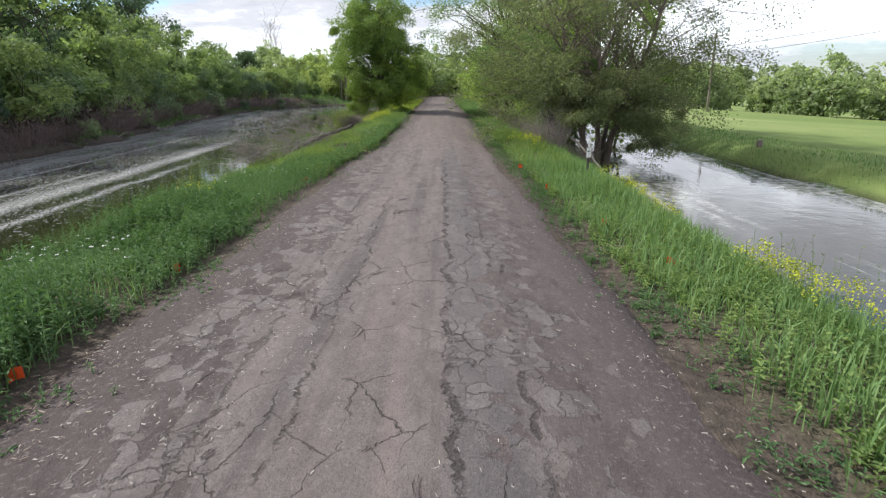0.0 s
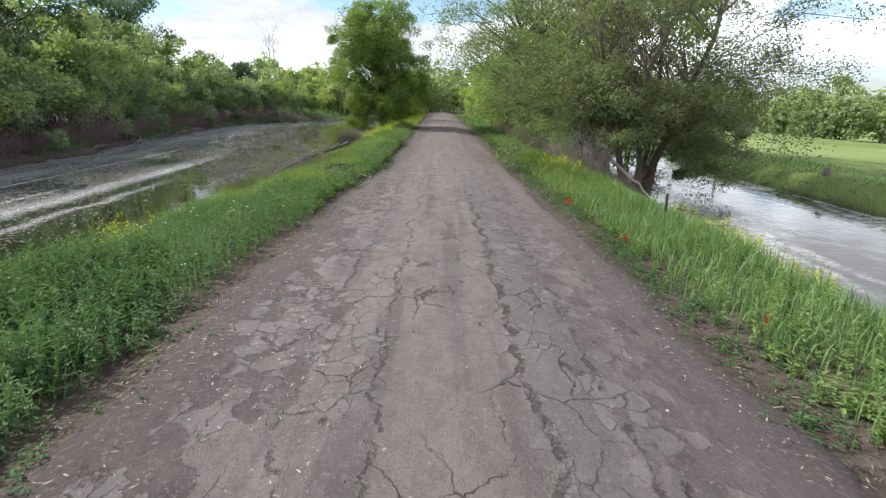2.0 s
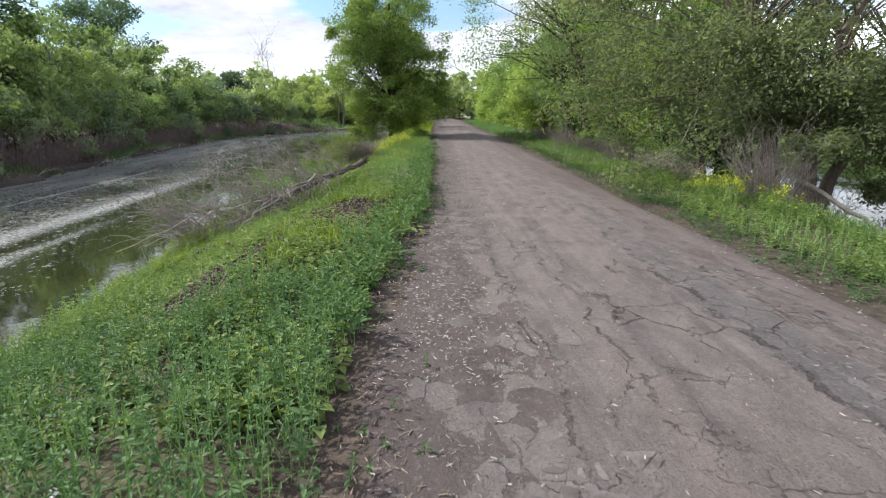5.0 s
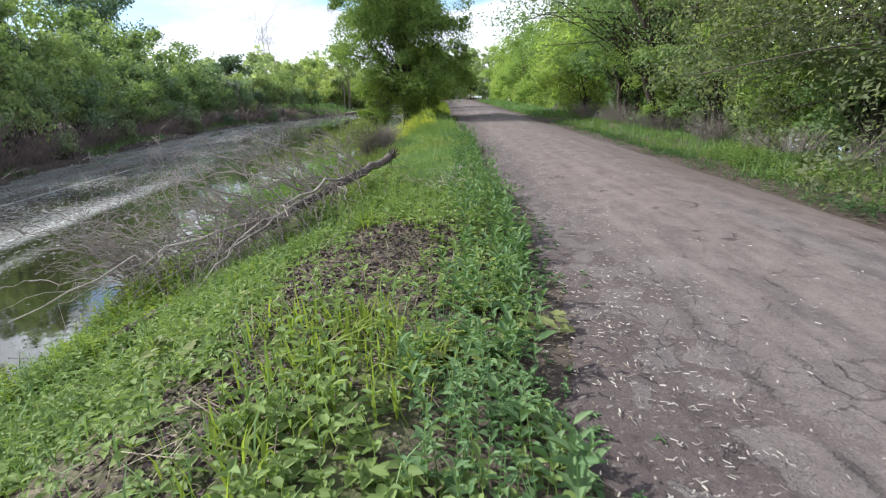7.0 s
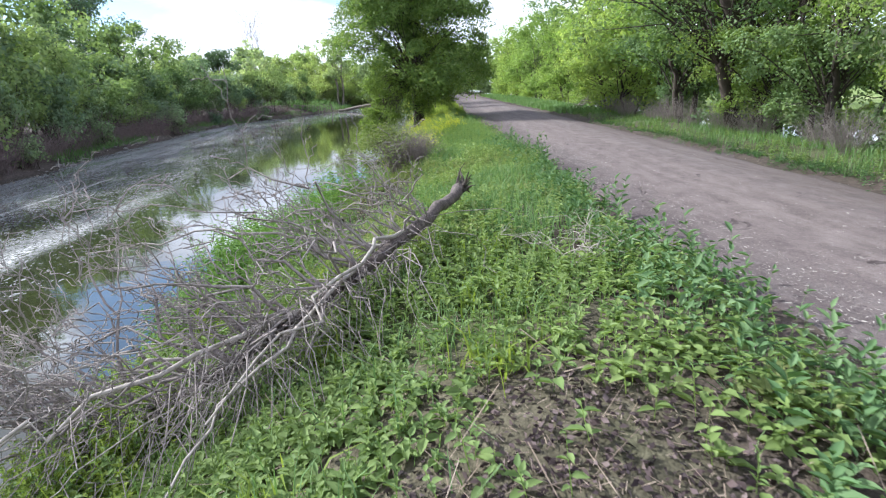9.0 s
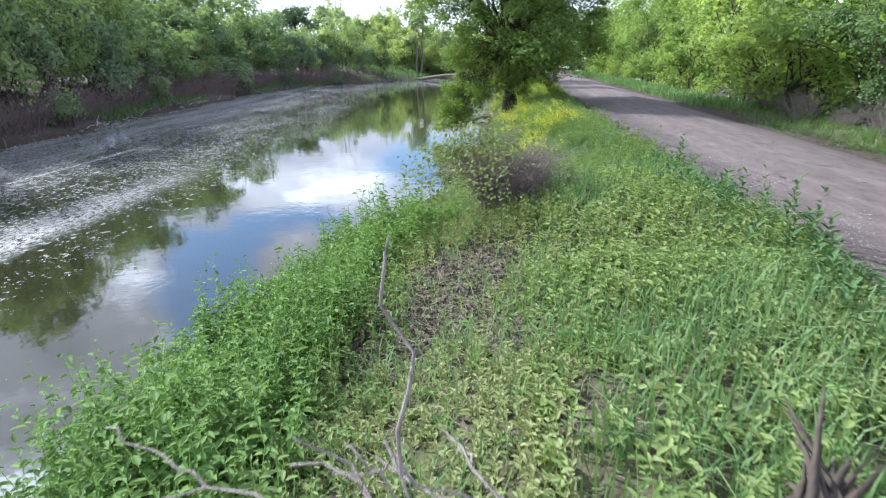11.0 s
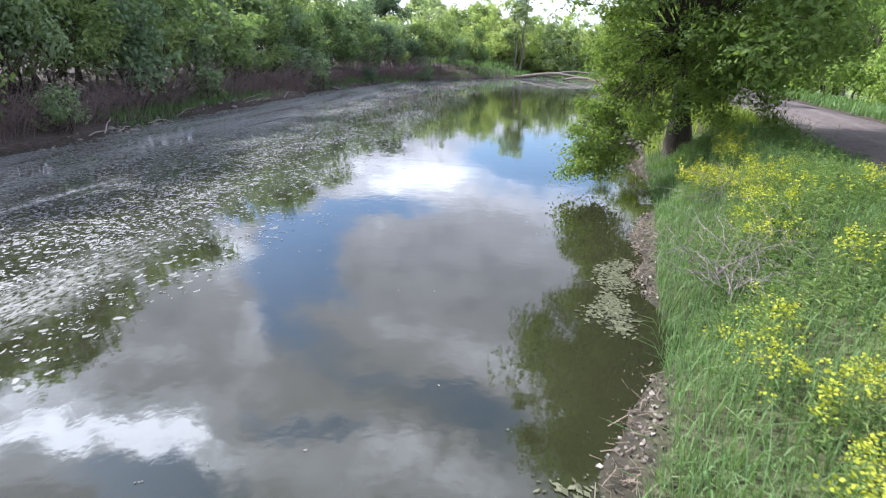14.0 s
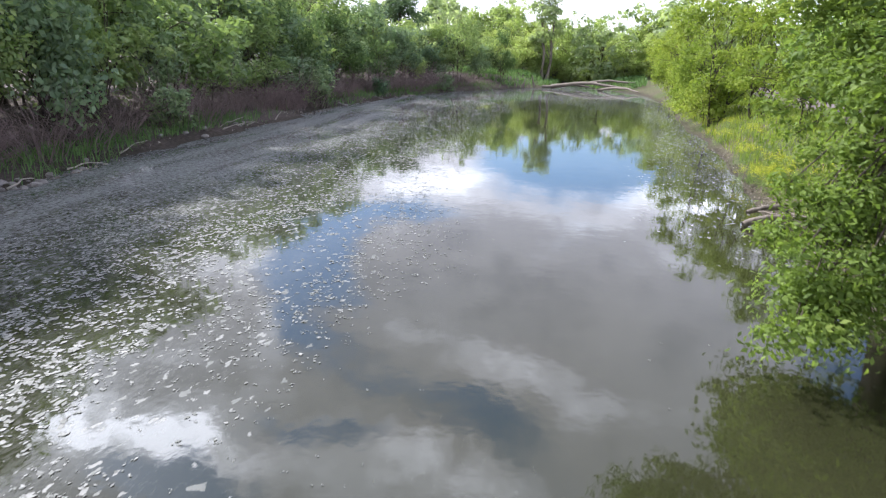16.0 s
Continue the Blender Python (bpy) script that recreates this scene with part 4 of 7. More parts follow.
while yy < 97:
    fs = float(interp(yy, FAR_SHORE))
    x = fs - RNG.uniform(2.0, 3.1)
    plant("bank_shrub", THICK[i % 4], stand(x, yy, RNG.uniform(0, 6.28), RNG.uniform(0.6, 1.2), 0.05, RNG.uniform(0.7, 1.3)), "dense green shrub on the far river bank", "shrub", "thicket on the far bank")
    plant("bank_shrub", THICK[(i + 2) % 4], stand(x - RNG.uniform(2.2, 3.4), yy + RNG.uniform(-1, 1), RNG.uniform(0, 6.28), RNG.uniform(1.15, 1.75) * (1 - 0.3 * float(smooth(74, 88, yy)))), "dense green shrub on the far river bank", "shrub", "thicket on the far bank")
    if i % 4 == 0:
        plant("bank_shrub", LOW[i % 8 // 4], stand(fs - RNG.uniform(0.5, 1.0), yy + RNG.uniform(-1.2, 1.2), RNG.uniform(0, 6.28), RNG.uniform(0.75, 1.3)), "low green shrub at the foot of the far bank", "shrub", "thicket on the far bank")
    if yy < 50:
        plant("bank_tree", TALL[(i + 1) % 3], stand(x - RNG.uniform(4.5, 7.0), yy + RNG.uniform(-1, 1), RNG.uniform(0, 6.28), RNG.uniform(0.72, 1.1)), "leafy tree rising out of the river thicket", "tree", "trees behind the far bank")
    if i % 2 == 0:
        plant("bank_tree", TALL[(i // 2) % 3], stand(x - RNG.uniform(6.5, 11), yy + RNG.uniform(-1, 1), RNG.uniform(0, 6.28), RNG.uniform(0.9, 1.25) if yy < 45 else RNG.uniform(0.6, 0.85)), "tall tree coloured a shaded green behind the river thicket", "tree", "trees behind the far bank")
    yy += RNG.uniform(2.3, 3.1)
    i += 1

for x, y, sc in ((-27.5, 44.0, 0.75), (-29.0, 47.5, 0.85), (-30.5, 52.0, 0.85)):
    plant("bank_tree", TALL[int(y) % 3], stand(x, y, y, sc), "tall tree coloured a shaded green behind the river thicket", "tree", "trees behind the far bank")


def bare_bush(name, seed, height, spread, count, mt, r=0.012):
    """Leafless twigs that fan out from one foot, forked once or twice."""
    rng = np.random.default_rng(seed)
    paths = []
    for _ in range(count):
        a, o = rng.uniform(0, 6.28), rng.uniform(0, 0.35) * spread
        foot = np.array([math.cos(a) * o, math.sin(a) * o, -0.05])
        b = a + rng.normal(0, 0.5)
        top = foot + np.array([math.cos(b) * spread * rng.uniform(0.2, 0.9), math.sin(b) * spread * rng.uniform(0.2, 0.9), height * rng.uniform(0.5, 1.0)])
        p = limb(rng, foot, top, r * rng.uniform(0.6, 1.2), r * 0.25, 5, 0.10)
        paths.append(p)
        for _ in range(2):
            q = p[int(rng.integers(1, 4))]
            paths.append(limb(rng, q[:3], q[:3] + rng.normal(0, 1, 3) * (0.3 * spread, 0.3 * spread, 0.2 * height) + (0, 0, 0.2 * height), q[3] * 0.7, r * 0.2, 4, 0.12))
    return mesh_np(name, *tubes(paths, 3), mt, True)


BRUSH = [bare_bush("bank_twigs", 90 + i, h, 1.6, 40, M_BRUSH, 0.013) for i, h in enumerate((1.4, 1.8, 1.1))]
yy = 12.0
i = 0
while yy < 94:
    fs = float(interp(yy, FAR_SHORE))
    ob = tagged(new("bare_bush", BRUSH[i % 3]), "leafless purplish-brown bush at the foot of the far bank", "bush", "bare bushes on the far bank")
    ob.matrix_basis = stand(fs - (RNG.uniform(1.0, 1.5) if i % 2 else RNG.uniform(1.5, 2.4)) - 0.9 * math.exp(-((yy - 49.5) / 2) ** 2) - 0.9 * math.exp(-((yy - 57) / 3.5) ** 2), yy, RNG.uniform(0, 6.28), RNG.uniform(0.4, 1.0), 0.05, RNG.uniform(0.35, 0.9))
    yy += RNG.uniform(0.8, 1.7)
    i += 1
i = 0
yy = 24.0
while yy < 92:
    fs = float(interp(yy, FAR_SHORE))
    ob = tagged(new("bare_bush", BRUSH[i % 3]), "tall leafless purplish bush among the far shrubs", "bush", "bare bushes on the far bank")
    ob.matrix_basis = stand(fs - RNG.uniform(1.0, 1.8), yy, RNG.uniform(0, 6.28), RNG.uniform(1.1, 1.6))
    yy += RNG.uniform(1.2, 2.6)
    i += 1
grey_bush = tagged(new("bare_bush", bare_bush("grey_twigs", 97, 1.55, 1.0, 150, M_TWIG, 0.011)), "leafless grey bush beside the road under the spreading tree", "bush")
grey_bush.matrix_basis = stand(4.0, 20.6, 0.3, 1.0)
grey_bush2 = tagged(new("bare_bush", bare_bush("grey_twigs", 98, 1.1, 0.9, 90, M_TWIG, 0.010)), "low leafless grey bush at the edge of the channel", "bush")
grey_bush2.matrix_basis = stand(5.2, 20.9, 1.3, 1.0)

for i in range(13):
    ob = tagged(new("bare_bush", grey_bush2.data), "leafless grey-brown brush under the roadside trees", "bush", "brush under the roadside trees")
    ob.matrix_basis = stand(3.9 + RNG.uniform(-0.25, 0.5), 23.6 + 1.75 * i + RNG.uniform(-0.5, 0.5), RNG.uniform(0, 6.28), RNG.uniform(0.6, 0.95))

UNDER = [(w, l.copy()) for w, l in LOW]
for w, l in UNDER:
    l.materials[0] = M_MID
for i in range(16):
    plant("undergrowth_shrub", UNDER[i % 2], stand(5.0 + RNG.uniform(-0.2, 0.7), 25.2 + 1.5 * i + RNG.uniform(-0.5, 0.5), RNG.uniform(0, 6.28), RNG.uniform(0.55, 0.95)), "low green shrub under the roadside trees", "shrub", "undergrowth by the road")

BEND = [tree_meshes("bend_tree", 70 + i, h, r, 0.2, 70, 70, 0.26, M_BEND_HAZE, M_BARK, 2, 0.95, low=0.8, trunk_r=0.08, shell=0.3, sides=3, lobes=26) for i, (h, r) in enumerate([(5.0, 2.5), (6.4, 2.9), (7.4, 3.1)])]
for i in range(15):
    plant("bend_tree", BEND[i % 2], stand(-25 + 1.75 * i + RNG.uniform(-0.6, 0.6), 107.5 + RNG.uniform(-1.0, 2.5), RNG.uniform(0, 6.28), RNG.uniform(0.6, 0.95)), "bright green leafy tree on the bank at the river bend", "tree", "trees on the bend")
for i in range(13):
    plant("bend_tree", BEND[1 + i % 2], stand(-30 + 2.7 * i + RNG.uniform(-0.9, 0.9), 114 + RNG.uniform(-1.5, 3), RNG.uniform(0, 6.28), RNG.uniform(0.9, 1.15)), "taller hazy pale green tree in the row behind the bend", "tree", "trees on the bend")

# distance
FARM = [tree_meshes("far_tree", 80 + i, h, r, -1.0, 60, 20, 1.05, M_FAR_HAZE, M_BARK, 1, 1.7, trunk_r=0.3, shell=0.3, sides=3, low=1.5, lobes=30) for i, (h, r) in enumerate([(11, 4.8), (9.5, 4.4), (13, 5.0)])]
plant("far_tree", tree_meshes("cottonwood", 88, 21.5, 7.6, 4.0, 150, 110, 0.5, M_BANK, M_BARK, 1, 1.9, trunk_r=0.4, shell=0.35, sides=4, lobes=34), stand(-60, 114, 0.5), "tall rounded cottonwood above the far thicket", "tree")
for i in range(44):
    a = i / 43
    plant("far_tree", FARM[i % 3], stand(30 + 48 * a + RNG.uniform(-2, 2), 96 - 44 * a + RNG.uniform(-3, 3), RNG.uniform(0, 6), RNG.uniform(0.36, 0.6)), "rounded hazy pale green tree at the edge of the meadow", "tree", "trees at the meadow's edge")
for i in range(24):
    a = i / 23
    plant("far_tree", FARM[i % 3], stand(50 + 90 * a + RNG.uniform(-4, 4), 175 - 80 * a + RNG.uniform(-6, 6), RNG.uniform(0, 6), RNG.uniform(0.8, 1.15)), "tall hazy pale green tree far beyond the meadow", "tree", "trees at the meadow's edge")
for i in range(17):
    plant("far_tree", FARM[i % 3], stand(-46 + 3.6 * i + RNG.uniform(-1.5, 1.5), 116 + RNG.uniform(-4, 12) - (6 if i > 8 else 0), RNG.uniform(0, 6), RNG.uniform(0.55, 0.8)), "hazy pale green tree closing the river bend", "tree", "trees behind the bend")
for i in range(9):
    plant("far_tree", FARM[i % 3], stand(-75 + 4.5 * i, 128 + RNG.uniform(-10, 20), RNG.uniform(0, 6), RNG.uniform(0.7, 0.95)), "hazy pale green tree behind the far bank", "tree", "trees behind the bend")


def snag(seed, height, boughs, r):
    rng = np.random.default_rng(seed)
    main = limb(rng, (0, 0, -0.2), (rng.normal(0, 0.4), rng.normal(0, 0.4), height), r, r * 0.15, 10, 0.02)
    paths = [main]
    for k in range(boughs):
        p = main[int(rng.integers(3, 9))]
        a = rng.uniform(0, 6.28)
        ln = height * rng.uniform(0.12, 0.3)
        q = p[:3] + np.array([math.cos(a) * ln * 0.6, math.sin(a) * ln * 0.6, ln])
        b = limb(rng, p[:3], q, p[3] * 0.6, 0.03, 5, 0.1)
        paths.append(b)
        for _ in range(2):
            c = b[int(rng.integers(2, 5))]
            paths.append(limb(rng, c[:3], c[:3] + rng.normal(0, 0.4, 3) * ln + (0, 0, 0.3 * ln), c[3] * 0.6, 0.02, 4, 0.1))
    return mesh_np("snag", *tubes(paths, 5), M_SNAG, True)


for sx, sy, sh in ((-46, 158, 17.5), (-44.2, 156, 15.0), (-48, 160, 13.5)):
    sg = tagged(new("dead_tree", snag(int(sh * 10), sh, 14, 0.3)), "bare bleached dead tree standing above the thicket", "tree", "dead trees")
    sg.matrix_basis = stand(sx, sy)
plant("slender_tree", tree_meshes("slender", 33, 10.5, 2.2, 3.0, 26, 90, 0.45, M_FAR_HAZE, M_BARK_GREY, 2, 0.9, trunk_r=0.25, shell=0.2), stand(-18.2, 106.5, 0.2), "slender thinly leaved tree with a grey trunk at the bend", "tree")

# ---------------------------------------------------------------- things on the banks


def gz(x, y):
    return float(ground_z(x, y))


def branch_thing(name, paths, mt, label, category="branch", sides=6, group=""):
    me = mesh_np(name, *tubes(paths, sides), mt, True)
    return tagged(new(name, me), label, category, group)


def marker_post():
    root = tagged(new("marker_post"), "grey metal marker post with a white placard in the grass", "post")
    root.matrix_basis = pose(3.5, 13.65, gz(3.5, 13.65), 0, 0, 8) @ pose(0, 0, 0, 0, 0.5, 0)
    steel = Nodes("galvanised_steel")
    g = steel.noise(25.0, 5.0, 0.6)
    mt = steel.done(steel.principled(steel.ramp(g, [(0.3, (0.06, 0.055, 0.05)), (0.7, (0.15, 0.14, 0.13))]), 0.5, steel.bump(g, 0.3, 0.003), Metallic=0.6))
    white = Nodes("weathered_white_placard")
    g = white.noise(18.0, 6.0, 0.7)
    wm = white.done(white.principled(white.ramp(g, [(0.3, (0.62, 0.62, 0.61)), (0.55, (0.84, 0.84, 0.83))]), 0.5))
    ink = Nodes("faded_ink")
    im = ink.done(ink.principled((0.2, 0.22, 0.26), 0.7))
    bm = bmesh.new()
    prof = [(-0.024, 0.0), (-0.024, 0.018), (-0.008, 0.018), (-0.008, 0.004), (0.008, 0.004), (0.008, 0.018), (0.024, 0.018), (0.024, 0.0)]
    lo, hi = [bm.verts.new((x, y, -0.3)) for x, y in prof], [bm.verts.new((x, y, 0.9)) for x, y in prof]
    for k in range(8):
        bm.faces.new((lo[k], lo[(k + 1) % 8], hi[(k + 1) % 8], hi[k]))
    bm.faces.new(hi)
    part("post", bm, mt, root)

    def plate(name, z0, z1, w, y, material_, parent):
        b = bmesh.new()
        bmesh.ops.create_cube(b, size=1.0, matrix=Matrix.LocRotScale((0, y, (z0 + z1) / 2), None, (w, 0.004, z1 - z0)))
        bmesh.ops.bevel(b, geom=b.edges[:], offset=0.0015, segments=1, affect="EDGES")
        return part(name, b, material_, parent)
    plate("strip", 0.76, 0.95, 0.05, -0.004, wm, root)["label"] = "narrow white plastic strip"
    pl = plate("placard", 0.52, 0.755, 0.11, -0.009, wm, root)
    pl["label"] = "small white placard with faded print"
    plate("print_bar", 0.655, 0.69, 0.07, -0.0125, im, pl)
    plate("print_bar", 0.6, 0.615, 0.055, -0.0125, im, pl)
    for z in (0.55, 0.725):
        b = bmesh.new()
        bmesh.ops.create_cone(b, cap_ends=True, segments=8, radius1=0.008, radius2=0.006, depth=0.008, matrix=Matrix.LocRotScale((0, -0.014, z), Euler((radians(90), 0, 0)), None))
        part("bolt", b, mt, pl)
    return root


marker_post()


# survey flags: a wire stem and a small orange sheet
def orange_material():
    n = Nodes("orange_plastic")
    g = n.noise(30.0, 4.0)
    col = n.ramp(g, [(0.3, (0.72, 0.085, 0.02)), (0.7, (0.88, 0.14, 0.035))])
    d = n.principled(col, 0.45)
    t = n.node("ShaderNodeBsdfTranslucent", Color=(0.8, 0.2, 0.05, 1)).outputs[0]
    mx = n.node("ShaderNodeMixShader", Fac=0.25)
    n.L.new(d, mx.inputs[1]), n.L.new(t, mx.inputs[2])
    return n.done(mx.outputs[0])


M_ORANGE = orange_material()
_w = Nodes("wire")
M_WIRE = _w.done(_w.principled((0.2, 0.19, 0.18), 0.45, Metallic=0.8))


def survey_flag(x, y, turn, height=0.16, droop=0.3, size=0.1, seed=0):
    rng = np.random.default_rng(seed)
    root = tagged(new("survey_flag"), "small orange survey flag on a thin wire in the verge", "flag", "survey flags")
    root.matrix_basis = pose(x, y, gz(x, y), 0, 0, turn)
    part("wire", mesh_np("wire", *tubes([np.array([(0, 0, -0.1, 0.002), (0.004, 0.003, height * 0.5, 0.002), (0.012, 0, height, 0.002)])], 4), M_WIRE), None, root)
    n = 6
    u, v = np.meshgrid(np.linspace(0, 1, n), np.linspace(0, 1, n))
    X = 0.012 + u * size * (1 - 0.25 * droop)
    Z = height - size * 0.8 * v - u * u * size * droop
    Y = 0.014 * np.sin(u * 5 + v * 2 + seed) * u + 0.01 * rng.normal(0, 1, u.shape) * u
    V = np.stack([X.ravel(), Y.ravel(), Z.ravel()], 1)
    i = (np.arange(n - 1)[:, None] * n + np.arange(n - 1)[None]).ravel()
    F = np.stack([i, i + 1, i + n + 1, i + n], 1)
    V2 = np.concatenate([V, V + (0, 0.0012, 0)])
    F2 = np.concatenate([F, F[:, ::-1] + n * n])
    part("sheet", mesh_np("sheet", V2, F2, M_ORANGE, True), None, root)
    return root


for k, (fx, fy, ft) in enumerate([(2.47, 8.75, 15), (2.72, 6.8, -20), (2.15, 11.85, 30), (2.0, 15.0, 10), (-3.0, 6.25, 160), (-3.0, 12.45, 200), (-3.05, 3.9, 190)]):
    survey_flag(fx, fy, ft, 0.18 if fx > 0 else 0.15, 0.3 + 0.1 * (k % 3), 0.12, k)


# the fallen dead tree on the river bank
M_TRUNK = bark_material("dead_trunk", (0.04, 0.031, 0.028), (0.19, 0.155, 0.138), 34.0)


def squiggle(rng, p, q, r0, r1, n=9, bend=0.16):
    """A twig that curls this way and that."""
    b = limb(rng, p, q, r0, r1, n, bend)
    span = np.linalg.norm(b[-1, :3] - b[0, :3])
    ph = rng.uniform(0, 6.28, 3)
    t = np.linspace(0, 1, n)[:, None]
    b[:, :3] += np.sin(t * rng.uniform(5, 11) + ph) * span * 0.035 * t ** 0.5
    return b


def fallen_tree():
    rng = np.random.default_rng(4)
    root = tagged(new("fallen_tree"), "fallen grey twiggy dead tree lying down the bank into the river", "tree")
    pts = [(-3.98, 24.55, 0.36, 0.07), (-4.3, 23.85, 0.28, 0.074), (-4.72, 23.1, 0.16, 0.066), (-5.17, 22.5, -0.02, 0.055), (-5.6, 22.1, -0.22, 0.045), (-6.2, 21.85, -0.5, 0.035), (-7.0, 21.9, -0.8, 0.03), (-7.8, 22.2, -1.0, 0.016)]
    main = np.array(pts)
    t = np.linspace(0, len(main) - 1, 26)
    main = np.column_stack([np.interp(t, np.arange(len(main)), main[:, c]) for c in range(4)])
    main[:, :3] += rng.normal(0, 0.015, (26, 3))
    main[:, 3] *= 0.88
    main[0, 3] *= 1.2
    butt = main[:1].copy()
    butt[0, :3] += (main[0, :3] - main[1, :3]) * 0.06
    butt[0, 3] = 0.008
    V, F = tubes([np.concatenate([butt, main])], 12)
    V = V + 0.012 * np.stack([vnoise(V[:, 0] * 9 + V[:, 2] * 5, V[:, 1] * 7, 171 + k, 2.0) for k in range(3)], 1)
    part("trunk", mesh_np("trunk", V, F, M_TRUNK, True), None, root)
    # frayed butt
    frays = [limb(rng, main[0, :3] + rng.normal(0, 0.04, 3), main[0, :3] + np.array([0.12, 0.2, 0.05]) + rng.normal(0, 0.09, 3), 0.022, 0.003, 4, 0.1) for _ in range(26)]
    part("torn_root", mesh_np("torn_root", *tubes(frays, 4), M_BARK, True), None, root)
    small = []

    def spray(p, way, ln, r, depth):
        q = p + way * ln
        if q[2] < WATER_Z - 0.02:
            q[2] = WATER_Z + rng.uniform(0.0, 0.2)
        b = squiggle(rng, p, q, r, max(0.003, r * 0.3), 8, 0.14)
        small.append(b)
        if depth:
            for _ in range(int(rng.integers(2, 5))):
                j = int(rng.integers(2, 7))
                w = way + rng.normal(0, 0.55, 3)
                w /= np.linalg.norm(w)
                spray(b[j, :3], w, ln * rng.uniform(0.3, 0.65), max(0.0042, b[j, 3] * 0.65), depth - 1)
    big = []
    for k in range(100):
        j = int(rng.integers(4, 25))
        p = main[j, :3]
        side = rng.choice([-1, 1], p=[0.72, 0.28])
        along = rng.uniform(-0.3, 1.0)
        way = np.array([-0.75 * along - 0.25 * side * -1 * 0.2, side * -0.25 - 0.55 * along + rng.normal(0, 0.5), rng.uniform(-0.12, 0.55)])
        if side < 0:
            way = np.array([-0.9, rng.uniform(-0.5, 0.8), rng.uniform(-0.05, 0.75)])
        way /= np.linalg.norm(way)
        spray(p, way, rng.uniform(0.5, 1.5), rng.uniform(0.009, 0.02), 2)
    tagged(part("twig_tangle", mesh_np("twig_tangle", *tubes(small, 4), M_TWIG, True), None, root, "tangle of thin grey twigs"), kind="stuff")
    under = []
    for _ in range(300):
        j = int(rng.integers(6, 24))
        p = main[j, :3] + rng.normal(0, 0.05, 3)
        q = p + np.array([rng.normal(-0.1, 0.45), rng.normal(-0.5, 0.4), 0.0])
        q[2] = max(gz(q[0], q[1]), WATER_Z) + abs(rng.normal(0, 0.06))
        under.append(squiggle(rng, p, q, rng.uniform(0.003, 0.009), 0.0025, 8, 0.2))
    tagged(part("twig_mat", mesh_np("twig_mat", *tubes(under, 4), M_TWIG, True), None, root, "mat of broken twigs under the trunk"), kind="stuff")
    # the long bleached boughs
    boughs = [((-5.35, 22.3, -0.08), (-8.0, 20.4, -0.75), 0.026), ((-5.0, 22.7, 0.08), (-5.9, 20.4, -0.55), 0.02), ((-4.55, 23.4, 0.24), (-5.7, 21.0, -0.25), 0.024), ((-5.5, 22.2, -0.15), (-8.0, 21.4, -0.9), 0.02), ((-4.8, 23.0, 0.2), (-7.4, 22.9, 0.35), 0.018)]
    for _ in range(16):
        j = int(rng.integers(10, 25))
        q = main[j, :3] + np.array([rng.uniform(-2.2, -0.8), rng.uniform(-1.4, 0.8), 0])
        q[2] = WATER_Z + rng.uniform(0.05, 1.2)
        boughs.append((tuple(main[j, :3]), tuple(q), rng.uniform(0.006, 0.012)))
    for a, b, r in boughs:
        part("bough", mesh_np("bough", *tubes([limb(rng, a, b, r, r * 0.3, 12, 0.05)], 6), M_SNAG, True), None, root, "long pale bare bough")
    return root


fallen_tree()
rngl = np.random.default_rng(64)
branch_thing("bank_log", [limb(rngl, (-6.1, 20.3, -0.68), (-6.85, 19.75, -1.0), 0.085, 0.07, 12, 0.04)], M_BARK, "thick dark rotting log in the grass by the water", "log", 9)


def stick_pile(x, y, seed, count, ln, label, mt=M_SNAG, tilt=0.2, r=0.011):
    rng = np.random.default_rng(seed)
    root = tagged(new("dead_branch"), label, "branch")
    root.matrix_basis = pose(x, y, gz(x, y))
    for k in range(count):
        a = rng.uniform(0, 6.28)
        p = np.array([rng.normal(0, 0.15), rng.normal(0, 0.15), rng.uniform(0.02, 0.12)])
        q = p + np.array([math.cos(a) * ln, math.sin(a) * ln, rng.uniform(0, tilt)]) * rng.uniform(0.5, 1.1)
        main = limb(rng, p, q, r * rng.uniform(0.5, 1.1), r * 0.25, 7, 0.14)
        paths = [main]
        for _ in range(5):
            j = int(rng.integers(2, 6))
            paths.append(limb(rng, main[j, :3], main[j, :3] + rng.normal(0, 0.28, 3) * ln * (1, 1, 0.5) + (0, 0, 0.05), main[j, 3] * 0.6, 0.002, 5, 0.12))
        part("stick", mesh_np("stick", *tubes(paths, 5), mt, True), None, root)
    return root


stick_pile(-3.0, 22.9, 71, 12, 0.7, "pale dry branch lying in the grass near the road", M_SNAG, 0.4, 0.008)
stick_pile(-5.2, 37.3, 72, 30, 1.1, "bleached dead branches lying on the grassy bank", M_TWIG, 0.7, 0.008)
stick_pile(-5.0, 40.4, 75, 14, 0.8, "bleached dead branches beside the yellow flowers", M_TWIG, 0.55, 0.007)
stick_pile(-5.5, 44.8, 73, 6, 0.9, "dry branches heaped at the foot of the tree", M_TWIG, 0.3)
stick_pile(3.3, 47.5, 74, 7, 1.6, "heap of cut poles beside the road under the trees", M_SNAG, 0.9, 0.03)

# pale logs on the channel's edge
rngl = np.random.default_rng(6)
branch_thing("pale_branch", [limb(rngl, (4.75, 20.9, 0.12), (5.5, 19.2, -0.85), 0.05, 0.03, 9, 0.03)], M_SNAG, "bleached bare branch sloping down the bank to the channel")
branch_thing("pale_log", [limb(rngl, (5.0, 13.7, -0.62), (5.0, 12.1, -0.72), 0.07, 0.05, 8, 0.02)], M_SNAG, "bleached log lying on the edge of the channel", "log")
